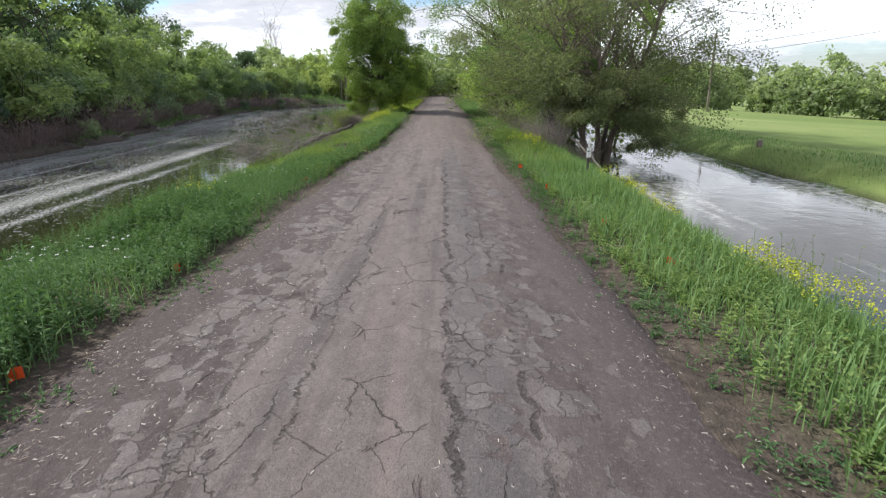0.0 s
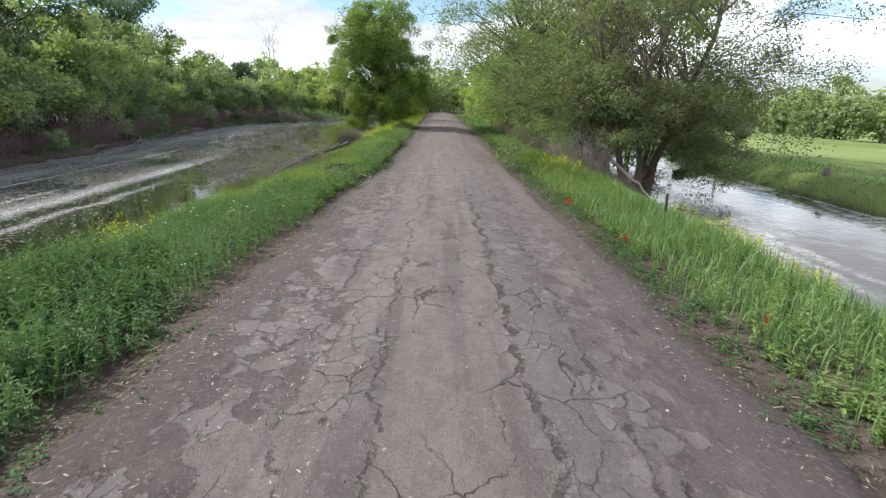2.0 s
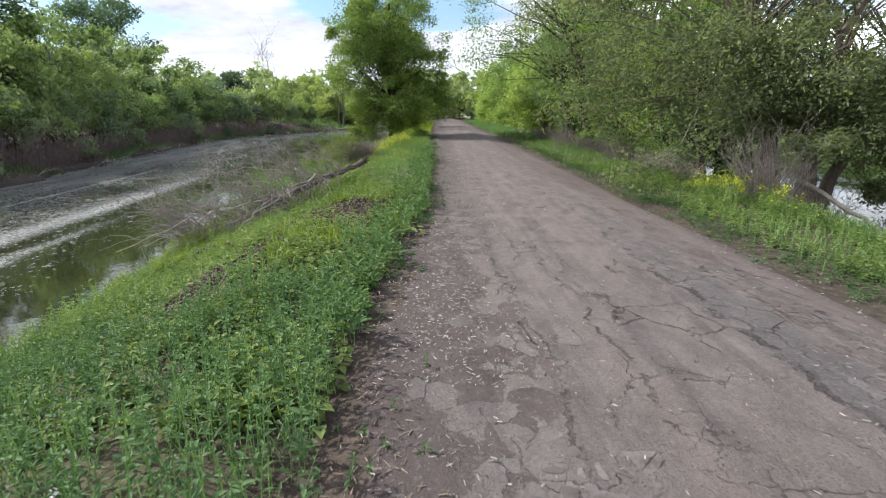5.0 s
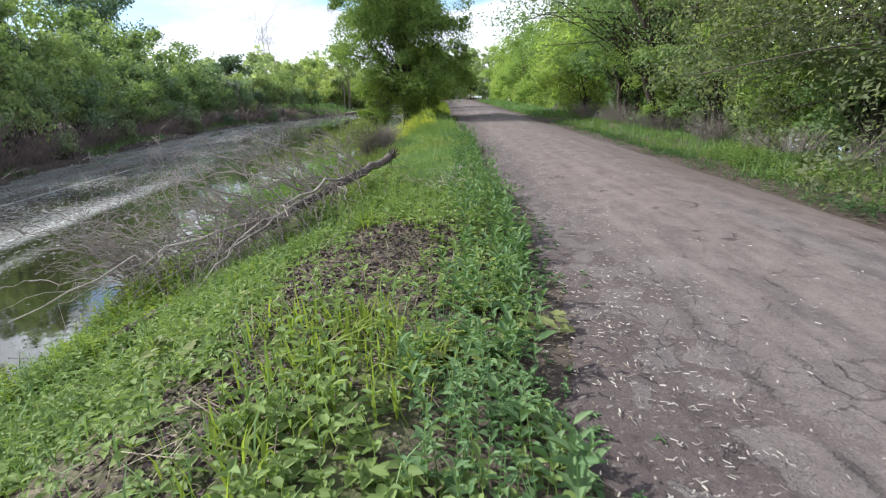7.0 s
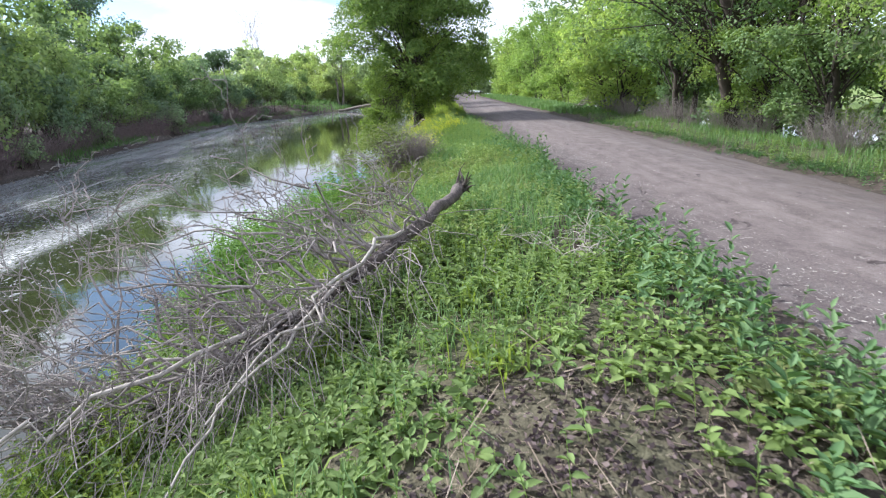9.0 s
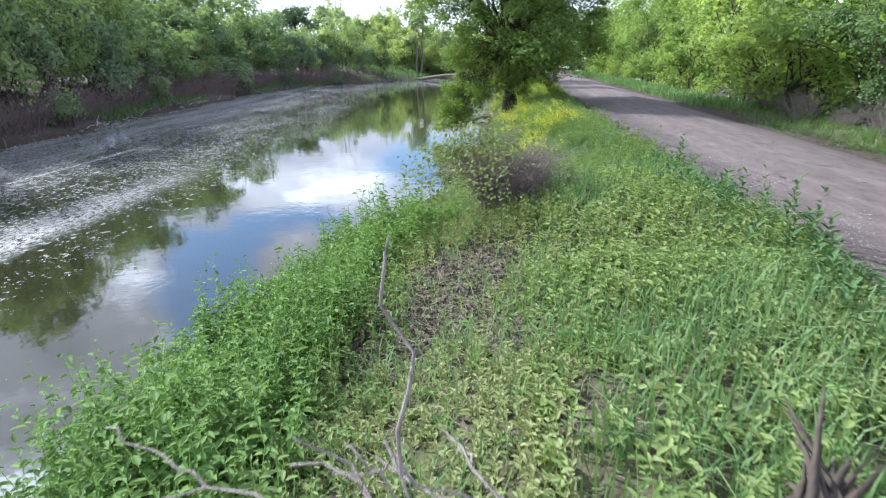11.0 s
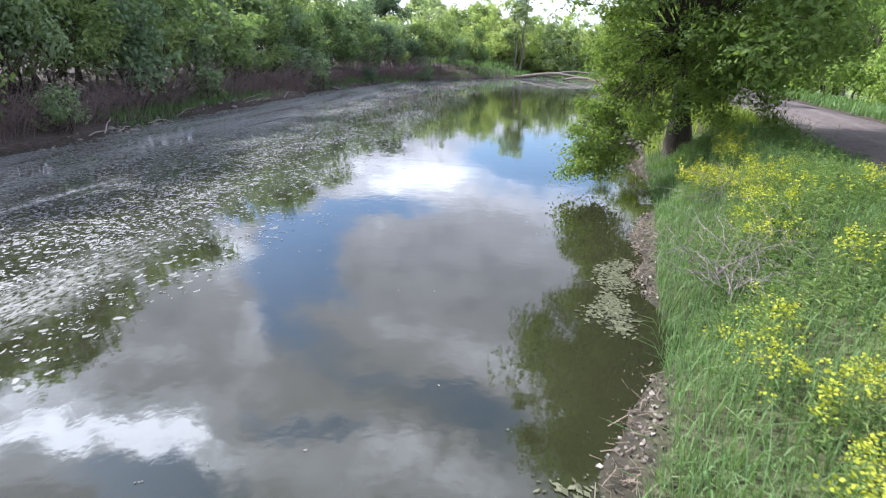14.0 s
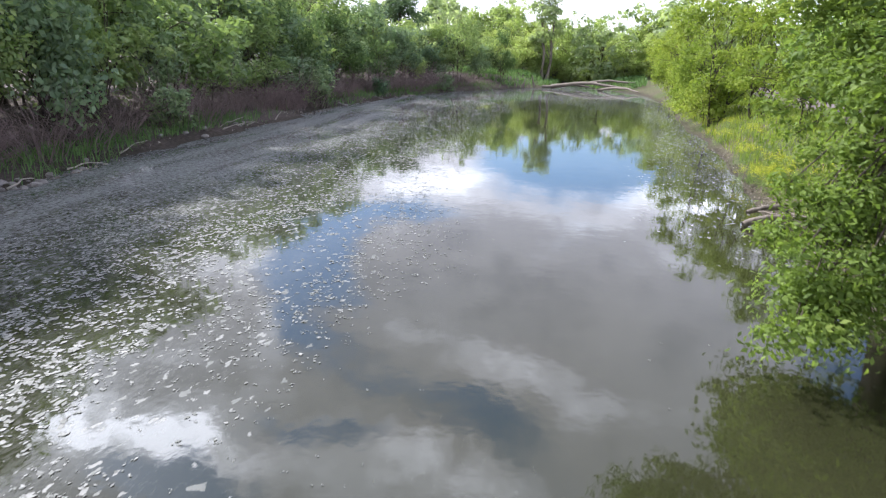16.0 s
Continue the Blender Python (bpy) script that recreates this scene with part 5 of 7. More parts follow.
# logs across the bend and on the near shore
for k, (a, b, r) in enumerate([((-16.5, 99.5, -1.0), (-9.0, 95.5, -0.85), 0.22), ((-14.0, 101, -0.8), (-8.0, 98.5, -0.4), 0.17), ((-17.5, 99, -1.05), (-12.5, 98.3, -0.9), 0.16), ((-11.5, 97.0, -1.1), (-7.8, 92.5, -1.0), 0.15), ((-18.2, 98, -1.05), (-18.4, 97.6, 0.1), 0.12)]):
    branch_thing("drift_log", [limb(rngl, a, b, r, r * 0.5, 8, 0.04)], M_BARK_GREY, "grey drift log stranded across the river bend", "log", 7, "drift logs")
for k, (a, b, r) in enumerate([((-5.75, 49.5, -1.0), (-6.6, 49.3, -1.16), 0.09), ((-5.7, 50.3, -0.95), (-6.4, 50.1, -1.1), 0.07), ((-5.5, 48.8, -0.85), (-6.25, 50.2, -1.1), 0.02)]):
    branch_thing("shore_log", [limb(rngl, a, b, r, r * 0.75, 7, 0.05)], M_BARK_GREY, "weathered log half in the water on the muddy shore", "log", 7, "logs on the near shore")


# stones and drift wood along the far shore
def stone_mesh(seed):
    rng = np.random.default_rng(seed)
    bm = bmesh.new()
    bmesh.ops.create_icosphere(bm, subdivisions=2, radius=0.5)
    for v in bm.verts:
        v.co *= 1 + 0.28 * noise.noise(v.co * 2.2 + Vector((seed, 0, 0)))
        v.co.z *= 0.6
        v.co = Vector([round(c * 7) / 7 * 0.5 + c * 0.5 for c in v.co])
    me = bpy.data.meshes.new("stone")
    bm.to_mesh(me)
    bm.free()
    return me


def stone_material():
    n = Nodes("shore_stone")
    g = n.noise(7.0, 6.0, 0.65)
    return n.done(n.principled(n.ramp(g, [(0.3, (0.13, 0.12, 0.115)), (0.7, (0.3, 0.28, 0.265))]), 0.85, n.bump(g, 0.6, 0.02)))


M_STONE = stone_material()
STONES = [stone_mesh(s) for s in range(5)]
for me in STONES:
    me.materials.append(M_STONE)
rngs = np.random.default_rng(12)
for k in range(70):
    y = rngs.uniform(40, 60) if k < 40 else rngs.uniform(70, 82)
    if 40 > k > 14:
        y = rngs.normal(46.8, 0.9)
    fs = float(interp(y, FAR_SHORE))
    x = fs - rngs.uniform(0.0, 0.6)
    s = rngs.uniform(0.08, 0.3)
    ob = tagged(new("stone", STONES[k % 5]), "grey angular stone on the muddy far shore", "stone", "stones on the far shore")
    ob.matrix_basis = Matrix.LocRotScale((x, y, max(gz(x, y), WATER_Z) + 0.04 * s), Euler((0, 0, rngs.uniform(0, 6))), (s, s * rngs.uniform(0.7, 1.2), s))
for k in range(16):
    y = rngs.uniform(38, 66)
    fs = float(interp(y, FAR_SHORE))
    a = rngs.uniform(-0.5, 0.5) + 1.57
    ln = rngs.uniform(0.6, 1.6)
    x = fs - rngs.uniform(0.1, 0.5)
    z = WATER_Z + 0.12
    branch_thing("drift_stick", [limb(rngs, (x - math.cos(a) * ln / 2, y - math.sin(a) * ln / 2, z), (x + math.cos(a) * ln / 2, y + math.sin(a) * ln / 2, z + rngs.uniform(-0.05, 0.45)), 0.03, 0.012, 6, 0.05)], M_SNAG, "pale drift stick on the far shore", "stick", 5, "drift sticks")

# grey stump in the meadow edge
bm = bmesh.new()
bmesh.ops.create_cone(bm, cap_ends=True, segments=14, radius1=0.2, radius2=0.16, depth=0.5, matrix=Matrix.Translation((0, 0, 0.2)))
for v in bm.verts:
    v.co.x += 0.02 * noise.noise(v.co * 9)
    v.co.y += 0.02 * noise.noise(v.co * 9 + Vector((5, 0, 0)))
me = bpy.data.meshes.new("stump")
bm.to_mesh(me)
bm.free()
me.materials.append(M_BARK_GREY)
st = tagged(new("stump", me), "weathered grey stump at the meadow's edge by the channel", "stump")
st.matrix_basis = stand(13.2, 23.4, 0.2, 0.75)

# power lines far over the meadow, on wooden poles
for px in (33.0, 92.0):
    root = tagged(new("utility_pole"), "wooden utility pole with a crossarm beyond the channel", "pole", "utility poles")
    z0 = gz(px, 70.4)
    root.matrix_basis = pose(px, 70.4, z0)
    top = 7.6 if px < 50 else 18.7
    part("pole", mesh_np("pole", *tubes([np.array([(0, 0, -0.3, 0.15), (0, 0, (top - z0) * 0.5, 0.13), (0, 0, top - z0, 0.1)])], 8), M_BARK_GREY, True), None, root)
    part("crossarm", mesh_np("crossarm", *tubes([np.array([(0, -1.3, top - z0 - 0.4, 0.06), (0, 1.3, top - z0 - 0.4, 0.06)])], 4), M_BARK_GREY), None, root)
for k, (za, zb) in enumerate([(7.2, 18.3), (5.9, 16.7), (4.9, 15.1)]):
    t = np.linspace(0, 1, 25)
    a, b = np.array([33.0, 70.3 + k * 0.1, za]), np.array([92.0, 70.3 + k * 0.1, zb])
    path = a + (b - a) * t[:, None]
    path[:, 2] -= 0.9 * np.sin(t * math.pi)
    branch_thing("power_line", [np.column_stack([path, np.full(25, 0.022)])], M_WIRE, "thin dark power line crossing the sky over the meadow", "cable", 4, "power lines")

# ---------------------------------------------------------------- low plants


def blades(rng, pts, h, w, lean=0.5):
    """Grass blades, each two quads, bent over by its own amount."""
    k = len(pts)
    a = rng.uniform(0, 6.283, k)
    d = np.stack([np.cos(a), np.sin(a), np.zeros(k)], 1)
    s = np.stack([-np.sin(a), np.cos(a), np.zeros(k)], 1)
    h = h * rng.uniform(0.5, 1.25, k)
    b = np.abs(rng.normal(0, lean, k))[:, None]
    w = (w * rng.uniform(0.7, 1.3, k))[:, None]
    H = h[:, None]
    up = np.array([0, 0, 1.0])
    p0 = pts
    p1 = pts + up * H * 0.55 + d * H * b * 0.25
    p2 = pts + up * H * (1 - 0.28 * np.minimum(b, 1.5)) + d * H * b * 0.75
    V = np.stack([p0 - s * w * 0.5, p0 + s * w * 0.5, p1 - s * w * 0.5, p1 + s * w * 0.5, p2 - s * w * 0.08, p2 + s * w * 0.08], 1).reshape(-1, 3)
    i = np.arange(k)[:, None] * 6
    F = np.concatenate([i + [0, 1, 3, 2], i + [2, 3, 5, 4]], 0)
    return V, F


def ovate(rng, base, way, length, width, fold=0.25, curl=0.2):
    """Oval leaves folded at the midrib, two quads each."""
    k = len(base)
    up = np.array([0, 0, 1.0])
    way = way / (np.linalg.norm(way, axis=1, keepdims=True) + 1e-9)
    s = np.cross(way, up + rng.normal(0, 0.15, (k, 3)))
    s /= np.linalg.norm(s, axis=1, keepdims=True) + 1e-9
    n = np.cross(s, way)
    L, W = length[:, None], width[:, None] * 0.5
    tip = base + way * L - n * L * curl
    m1, m2 = base + way * L * 0.3, base + way * L * 0.66 - n * L * curl * 0.35
    f = n * W * fold * 2
    V = np.stack([base, m1 + s * W + f, m2 + s * W * 0.8 + f, tip, m2 - s * W * 0.8 + f, m1 - s * W + f], 1).reshape(-1, 3)
    i = np.arange(k)[:, None] * 6
    return V, np.concatenate([i + [0, 1, 2, 3], i + [0, 3, 4, 5]], 0)


def herbs(rng, feet, height, leaves, length, aspect, droop=0.1, up=0.5):
    """Upright leafy weeds: leaves set round a stem, smaller to the top."""
    k = len(feet)
    # taller and lower patches
    h = height * rng.uniform(0.55, 1.25, k) * (0.68 + 0.75 * smooth(-0.45, 0.55, vnoise(feet[:, 0], feet[:, 1], 95, 0.9) + 0.4 * vnoise(feet[:, 0], feet[:, 1], 96, 2.6)))
    tilt = rng.normal(0, 0.16, (k, 2))
    t = (np.arange(leaves)[None] + rng.uniform(0, 1, (k, leaves))) / leaves
    t = 0.15 + 0.85 * t
    ang = rng.uniform(0, 6.283, (k, 1)) + np.arange(leaves)[None] * 2.4 + rng.normal(0, 0.3, (k, leaves))
    base = np.stack([feet[:, None, 0] + tilt[:, :1] * t * h[:, None], feet[:, None, 1] + tilt[:, 1:] * t * h[:, None], feet[:, None, 2] + t * h[:, None]], -1)
    way = np.stack([np.cos(ang), np.sin(ang), up * (0.3 + t) - droop + rng.normal(0, 0.25, t.shape)], -1)
    ln = length * rng.uniform(0.6, 1.3, t.shape) * (1.15 - 0.55 * t)
    wd = ln * aspect * rng.uniform(0.8, 1.2, t.shape)
    V, F = ovate(rng, base.reshape(-1, 3), way.reshape(-1, 3), ln.ravel(), wd.ravel())
    # thin stems as single strips
    top = np.stack([feet[:, 0] + tilt[:, 0] * h, feet[:, 1] + tilt[:, 1] * h, feet[:, 2] + h], -1)
    o = np.array([0.003, 0.002, 0])
    S = np.stack([feet - o, feet + o, top + o * 0.5, top - o * 0.5], 1).reshape(-1, 3)
    return np.concatenate([V, S]), np.concatenate([F, len(V) + np.arange(4 * k).reshape(-1, 4)])


def scatter(rng, count, x0, x1, y0, y1, keep):
    """Random feet on the ground where keep(x, y), a chance in 0..1, allows."""
    x, y = rng.uniform(x0, x1, count), rng.uniform(y0, y1, count)
    ok = rng.uniform(0, 1, count) < keep(x, y)
    x, y = x[ok], y[ok]
    return np.stack([x, y, ground_z(x, y)], 1)


def stuff(name, batches, mt, label, category):
    V, F, base = [], [], 0
    for v, f in batches:
        V.append(v), F.append(f + base)
        base += len(v)
    return tagged(new(name, mesh_np(name, np.concatenate(V), np.concatenate(F), mt)), label, category, kind="stuff")


PR = np.random.default_rng(23)


def left_edge(y):
    return interp(y, ROAD_L) + 0.12 * vnoise(y, y * 0, 31, 0.9)


def on_left(x, y, m0=0.0, m1=0.0):
    """1 on the river bank between the water and the road."""
    ns = interp(y, NEAR_SHORE)
    return ((x > ns + m0) & (x < left_edge(y) - m1)).astype(float)


def litter_zone(x, y):
    """Bare ground with dead litter, where little grows."""
    a = 1.25 * np.exp(-((((x + 3.75) / 0.95) ** 2 + ((y - 19.6) / 1.35) ** 2) ** 2))
    b = 0.95 * np.exp(-(((x + 5.35) / 0.5) ** 2 + ((y - 28.2) / 0.75) ** 2)) + 0.85 * np.exp(-(((x + 4.5) / 0.55) ** 2 + ((y - 26.9) / 0.3) ** 2))
    c = 0.85 * np.exp(-(((x + 4.3) / 0.5) ** 2 + ((y - 16.8) / 0.9) ** 2))
    c = c + 0.95 * np.exp(-(((x + 4.75) / 0.55) ** 2 + ((y - 15.9) / 0.7) ** 2) ** 2)
    d = 0.75 * np.exp(-(((x + 3.9) / 0.9) ** 2 + ((y - 18.0) / 1.0) ** 2))
    b = b + 0.6 * np.exp(-(((x + 5.3) / 0.75) ** 2 + ((y - 28.0) / 1.5) ** 2))
    f = 0.4 * np.exp(-(((x + 5.9) / 0.4) ** 2 + ((y - 27.4) / 0.9) ** 2))
    return np.clip((a + b + c + d + f) * (0.85 + 0.4 * vnoise(x, y, 41, 2.3)), 0, 1)


def thick(x, y, seed, scale=0.7, lo=-0.4, hi=0.3):
    return smooth(lo, hi, vnoise(x, y, seed, scale) + 0.5 * vnoise(x, y, seed + 1, scale * 2.7))


# the river-side bank, foot to top
g1 = scatter(PR, 52000, -8, -2, 1.5, 47, lambda x, y: on_left(x, y, -0.05 + 0.42 * smooth(32.5, 35, y), 0.25) * (1 - litter_zone(x, y)) * (0.25 + 0.75 * thick(x, y, 51)) * (0.3 + 0.7 * np.maximum(smooth(28, 33, y), smooth(14.5, 13, y))))
g2 = scatter(PR, 26000, -8, -4, 1.5, 47, lambda x, y: on_left(x, y, -0.12 + 0.35 * smooth(17, 18.5, y) * smooth(25.5, 24, y) + 0.5 * smooth(32.5, 35, y), 0.6) * smooth(1.7, 0.5, x - interp(y, NEAR_SHORE)) * (0.4 + 0.6 * thick(x, y, 53)))
g3 = scatter(PR, 84000, -7.5, -2, 31, 47, lambda x, y: on_left(x, y, 0.4, 0.15) * (0.5 + 0.5 * thick(x, y, 55)))
g4 = scatter(PR, 20000, -8, -2, 47, 80, lambda x, y: on_left(x, y, 0.5, 0.1))
g7 = scatter(PR, 5000, -7.2, -5.6, 27.6, 30.4, lambda x, y: on_left(x, y, -0.1, 1.0) * smooth(1.3, 0.6, x - interp(y, NEAR_SHORE)) * thick(x, y, 89, 1.0, 0.0, 0.3))
h9 = scatter(PR, 5500, -6.4, -2.3, 23.5, 32, lambda x, y: on_left(x, y, 0.6, 0.1) * (1 - 0.9 * litter_zone(x, y)) * thick(x, y, 75, 0.9, -0.1, 0.35))
g5 = scatter(PR, 20000, -6.0, -2.2, 23.5, 31, lambda x, y: on_left(x, y, 0.6, 0.1) * (1 - 0.8 * litter_zone(x, y)) * (0.2 + 0.8 * thick(x, y, 77, 1.0)) * (0.35 + 0.65 * smooth(-5.0, -4.2, x)))
g6 = scatter(PR, 4500, -6.3, -2.5, 13.8, 27, lambda x, y: on_left(x, y, 0.6, 0.25) * (1 - 0.9 * litter_zone(x, y)) * thick(x, y, 87, 1.1, 0.15, 0.5))
tuft_at = np.stack([PR.uniform(-5.6, -3.3, 22), PR.uniform(15.2, 24.5, 22)], 1)
tuft_at = tuft_at[litter_zone(tuft_at[:, 0], tuft_at[:, 1]) < 0.3]
tuft_at = np.concatenate([tuft_at, [(-3.7, 17.7), (-3.9, 17.3), (-3.25, 17.5), (-3.55, 17.95), (-4.1, 18.0), (-3.95, 16.6)]])
tuft_feet = np.repeat(tuft_at, 60, 0) + PR.normal(0, 1, (len(tuft_at) * 60, 2)) * np.repeat(PR.uniform(0.08, 0.2, (len(tuft_at), 1)), 60, 0)
g8 = np.column_stack([tuft_feet, ground_z(tuft_feet[:, 0], tuft_feet[:, 1])])
stuff("grass_tufts", [blades(PR, g8, 0.22, 0.014, 1.2)], M_LIME, "bright yellow-green tufts of broad grass on the bank", "grass")
stuff("grass", [blades(PR, g6, 0.26, 0.008, 0.9), blades(PR, g7, 0.5, 0.010, 0.8), blades(PR, g5, 0.24, 0.009, 0.8), blades(PR, g1, 0.26, 0.009, 0.8), blades(PR, g2, 0.38, 0.010, 0.9), blades(PR, g3, 0.17, 0.006, 0.9)], M_GRASS, "fresh green grass covering the river bank", "grass")

# sun on this stretch is put into the colour: M_LIME in place of M_GRASS
stuff("grass", [blades(PR, g4, 0.34, 0.02, 1.0)], M_LIME, "grass coloured a sunlit yellow-green on the bank past the broad tree", "grass")
stuff("herbs", [herbs(PR, h9, 0.17, 7, 0.065, 0.4, 0.05, 0.7)], M_HERB_PALE, "pale grey-green herbs in loose patches on the bank", "weeds")
h1 = scatter(PR, 13500, -7.8, -2.6, 1.5, 17.5, lambda x, y: on_left(x, y, 0.0, 0.14) * (0.45 + 0.55 * thick(x, y, 61)) * (1 - litter_zone(x, y)) * (1 - smooth(14.8, 16.5, y) * smooth(-3.0, -3.4, x)))
h2 = scatter(PR, 3600, -6.8, -2.9, 2.0, 10.5, lambda x, y: on_left(x, y, 0.4, 0.35) * thick(x, y, 63, 0.7, -0.25, 0.2))
stuff("weeds", [herbs(PR, h1, 0.34, 11, 0.062, 0.38), herbs(PR, h2, 0.34, 11, 0.1, 0.34, 0.0, 0.9)], M_HERB_DARK, "blue-green leafy weeds growing thickly beside the road", "weeds")

h3 = scatter(PR, 6500, -8, -2.1, 15.5, 32, lambda x, y: on_left(x, y, 0.0, 0.12) * (1 - 0.92 * litter_zone(x, y)) * (0.12 + 0.88 * thick(x, y, 65, 0.9, -0.2, 0.4)) * (1 - 0.6 * smooth(23, 25, y) * smooth(-6.6, -6.0, x)))
h4 = scatter(PR, 7000, -8.2, -4.6, 14.5, 33, lambda x, y: on_left(x, y, 0.35 - 0.3 * smooth(24, 26, y) + 0.3 * smooth(30, 32, y), 0.6) * smooth(2.3, 0.9, x - interp(y, NEAR_SHORE)) * thick(x, y, 67, 0.8, -0.5, 0.1))
h5 = scatter(PR, 3400, -6, -2.1, 14, 32, lambda x, y: on_left(x, y, 1.0, 0.05) * smooth(0.9, 0.25, left_edge(y) - x))
h10 = scatter(PR, 15000, -7.4, -2.1, 13.2, 32, lambda x, y: on_left(x, y, 0.3, 0.1) * (1 - 0.95 * litter_zone(x, y)) * (0.2 + 0.8 * thick(x, y, 131, 1.0, -0.3, 0.3)) * (1 - 0.3 * smooth(23, 25, y)))
h13 = h10[(h10[:, 1] > 23.5) & (h10[:, 0] > -4.7)]
h12, h10 = h10[(h10[:, 1] > 23.5) & (h10[:, 0] <= -4.7)], h10[h10[:, 1] <= 23.5]
stuff("broadleaf_weeds", [herbs(PR, h13, 0.17, 7, 0.08, 0.5, 0.05, 0.4)], M_BROAD, "lush broad-leaved weeds beside the road", "weeds")
stuff("herbs", [herbs(PR, h12, 0.11, 6, 0.05, 0.5, 0.1, 0.4)], M_HERB_PALE, "small pale herbs between dry litter", "weeds")
stuff("broadleaf_weeds", [herbs(PR, h10[::3], 0.13, 5, 0.1, 0.62, 0.1, 0.25), herbs(PR, h10[1::3], 0.2, 6, 0.085, 0.5, 0.05, 0.5), herbs(PR, h10[2::3], 0.1, 5, 0.065, 0.7, 0.1, 0.2)], M_BROAD, "low broad-leaved weeds carpeting the bank", "weeds")
h11 = scatter(PR, 2400, -8.2, -5.6, 24, 31, lambda x, y: on_left(x, y, -0.1, 1.0) * smooth(1.9, 1.0, x - interp(y, NEAR_SHORE)) * thick(x, y, 133, 0.7, -0.6, 0.0))
stuff("nettles", [herbs(PR, h11, 0.62, 15, 0.1, 0.42, 0.2, 0.3)], M_NETTLE, "tall lush nettles along the water's edge", "weeds")
h14 = scatter(PR, 4500, -7.8, -5.6, 17.5, 24, lambda x, y: on_left(x, y, 0.12, 1.0) * smooth(1.5, 0.8, x - interp(y, NEAR_SHORE)) * thick(x, y, 143, 0.8, -0.4, 0.1))
stuff("herbs", [herbs(PR, h14, 0.3, 13, 0.07, 0.42, 0.2, 0.5)], M_LIME, "low yellow-green herbs along the water's edge", "weeds")
h6 = scatter(PR, 3500, -7, -2.3, 31, 46, lambda x, y: on_left(x, y, 0.7, 0.3) * thick(x, y, 69, 0.8))
stuff("herbs", [herbs(PR, h3[::2], 0.15, 6, 0.066, 0.55, 0.1, 0.35), herbs(PR, h3[1::4], 0.2, 8, 0.1, 0.42, 0.1, 0.6), herbs(PR, h3[3::4], 0.3, 11, 0.06, 0.3, 0.0, 0.8), herbs(PR, h4, 0.36, 11, 0.085, 0.38, 0.15, 0.3), herbs(PR, h6, 0.34, 12, 0.08, 0.3, 0.1, 0.5)], M_HERB, "mixed bright green herbs and nettles on the bank", "weeds")

stuff("weeds", [herbs(PR, h5[::2], 0.27, 9, 0.085, 0.42, 0.05, 0.7), herbs(PR, h5[1::2], 0.36, 11, 0.12, 0.38, 0.0, 0.9)], M_HERB_DARK, "blue-green leafy weeds in a strip beside the road", "weeds")

# thin low growth that creeps onto the road's edges
e1 = scatter(PR, 9000, -3.6, -1.8, 1.5, 47, lambda x, y: np.exp(-((x - left_edge(y) - 0.02) / 0.24) ** 2) * thick(x, y, 71, 1.6, -0.1, 0.4) * 0.8)
e2 = scatter(PR, 12000, 1.3, 2.9, 1.5, 40, lambda x, y: np.exp(-((x - interp(y, ROAD_R) - 0.3) / 0.28) ** 2) * (0.3 + 0.7 * thick(x, y, 73, 1.4)))
stuff("verge_weeds", [herbs(PR, e1, 0.07, 6, 0.045, 0.45, 0.2, 0.3), herbs(PR, e2, 0.10, 6, 0.055, 0.35, 0.1, 0.4)], M_HERB_DARK, "low dusty weeds creeping onto the road's edge", "weeds")

# the channel-side bank


def on_right(x, y, m0=0.3, m1=0.0):
    return ((x > interp(y, ROAD_R) + m0) & (x < interp(y, R_NEAR) + m1)).astype(float)


r1 = scatter(PR, 34000, 1.8, 7.6, 1.5, 45, lambda x, y: on_right(x, y, 0.2) * (0.35 + 0.65 * thick(x, y, 81)) * smooth(0.0, 0.9, x - interp(y, ROAD_R)))
r2 = scatter(PR, 14000, 3.5, 5.6, 1.5, 24, lambda x, y: on_right(x, y, 1.8, 0.1) * (0.5 + 0.5 * thick(x, y, 82)))
r4 = scatter(PR, 16000, 2.2, 5.6, 1.5, 16, lambda x, y: on_right(x, y, 0.55, 0.1) * (0.3 + 0.7 * thick(x, y, 135, 0.9)))
r3 = scatter(PR, 11000, 1.6, 4.5, 45, 90, lambda x, y: on_right(x, y, 0.05))
stuff("grass", [blades(PR, r1, 0.24, 0.010, 0.6), blades(PR, r2, 0.38, 0.012, 0.6), blades(PR, r3, 0.3, 0.03, 0.6), blades(PR, r4, 0.3, 0.011, 0.7)], M_GRASS, "fresh green grass on the channel bank", "grass")
h7 = scatter(PR, 6500, 2.0, 5.6, 1.5, 26, lambda x, y: on_right(x, y, 0.4) * (0.3 + 0.7 * thick(x, y, 83, 1.0)))
h8 = scatter(PR, 3000, 2.0, 4.5, 22, 45, lambda x, y: on_right(x, y, 0.3) * thick(x, y, 84, 1.0))
stuff("herbs", [herbs(PR, h7, 0.2, 11, 0.07, 0.45), herbs(PR, h8, 0.15, 9, 0.055, 0.45)], M_HERB, "mixed green herbs on the channel bank", "weeds")

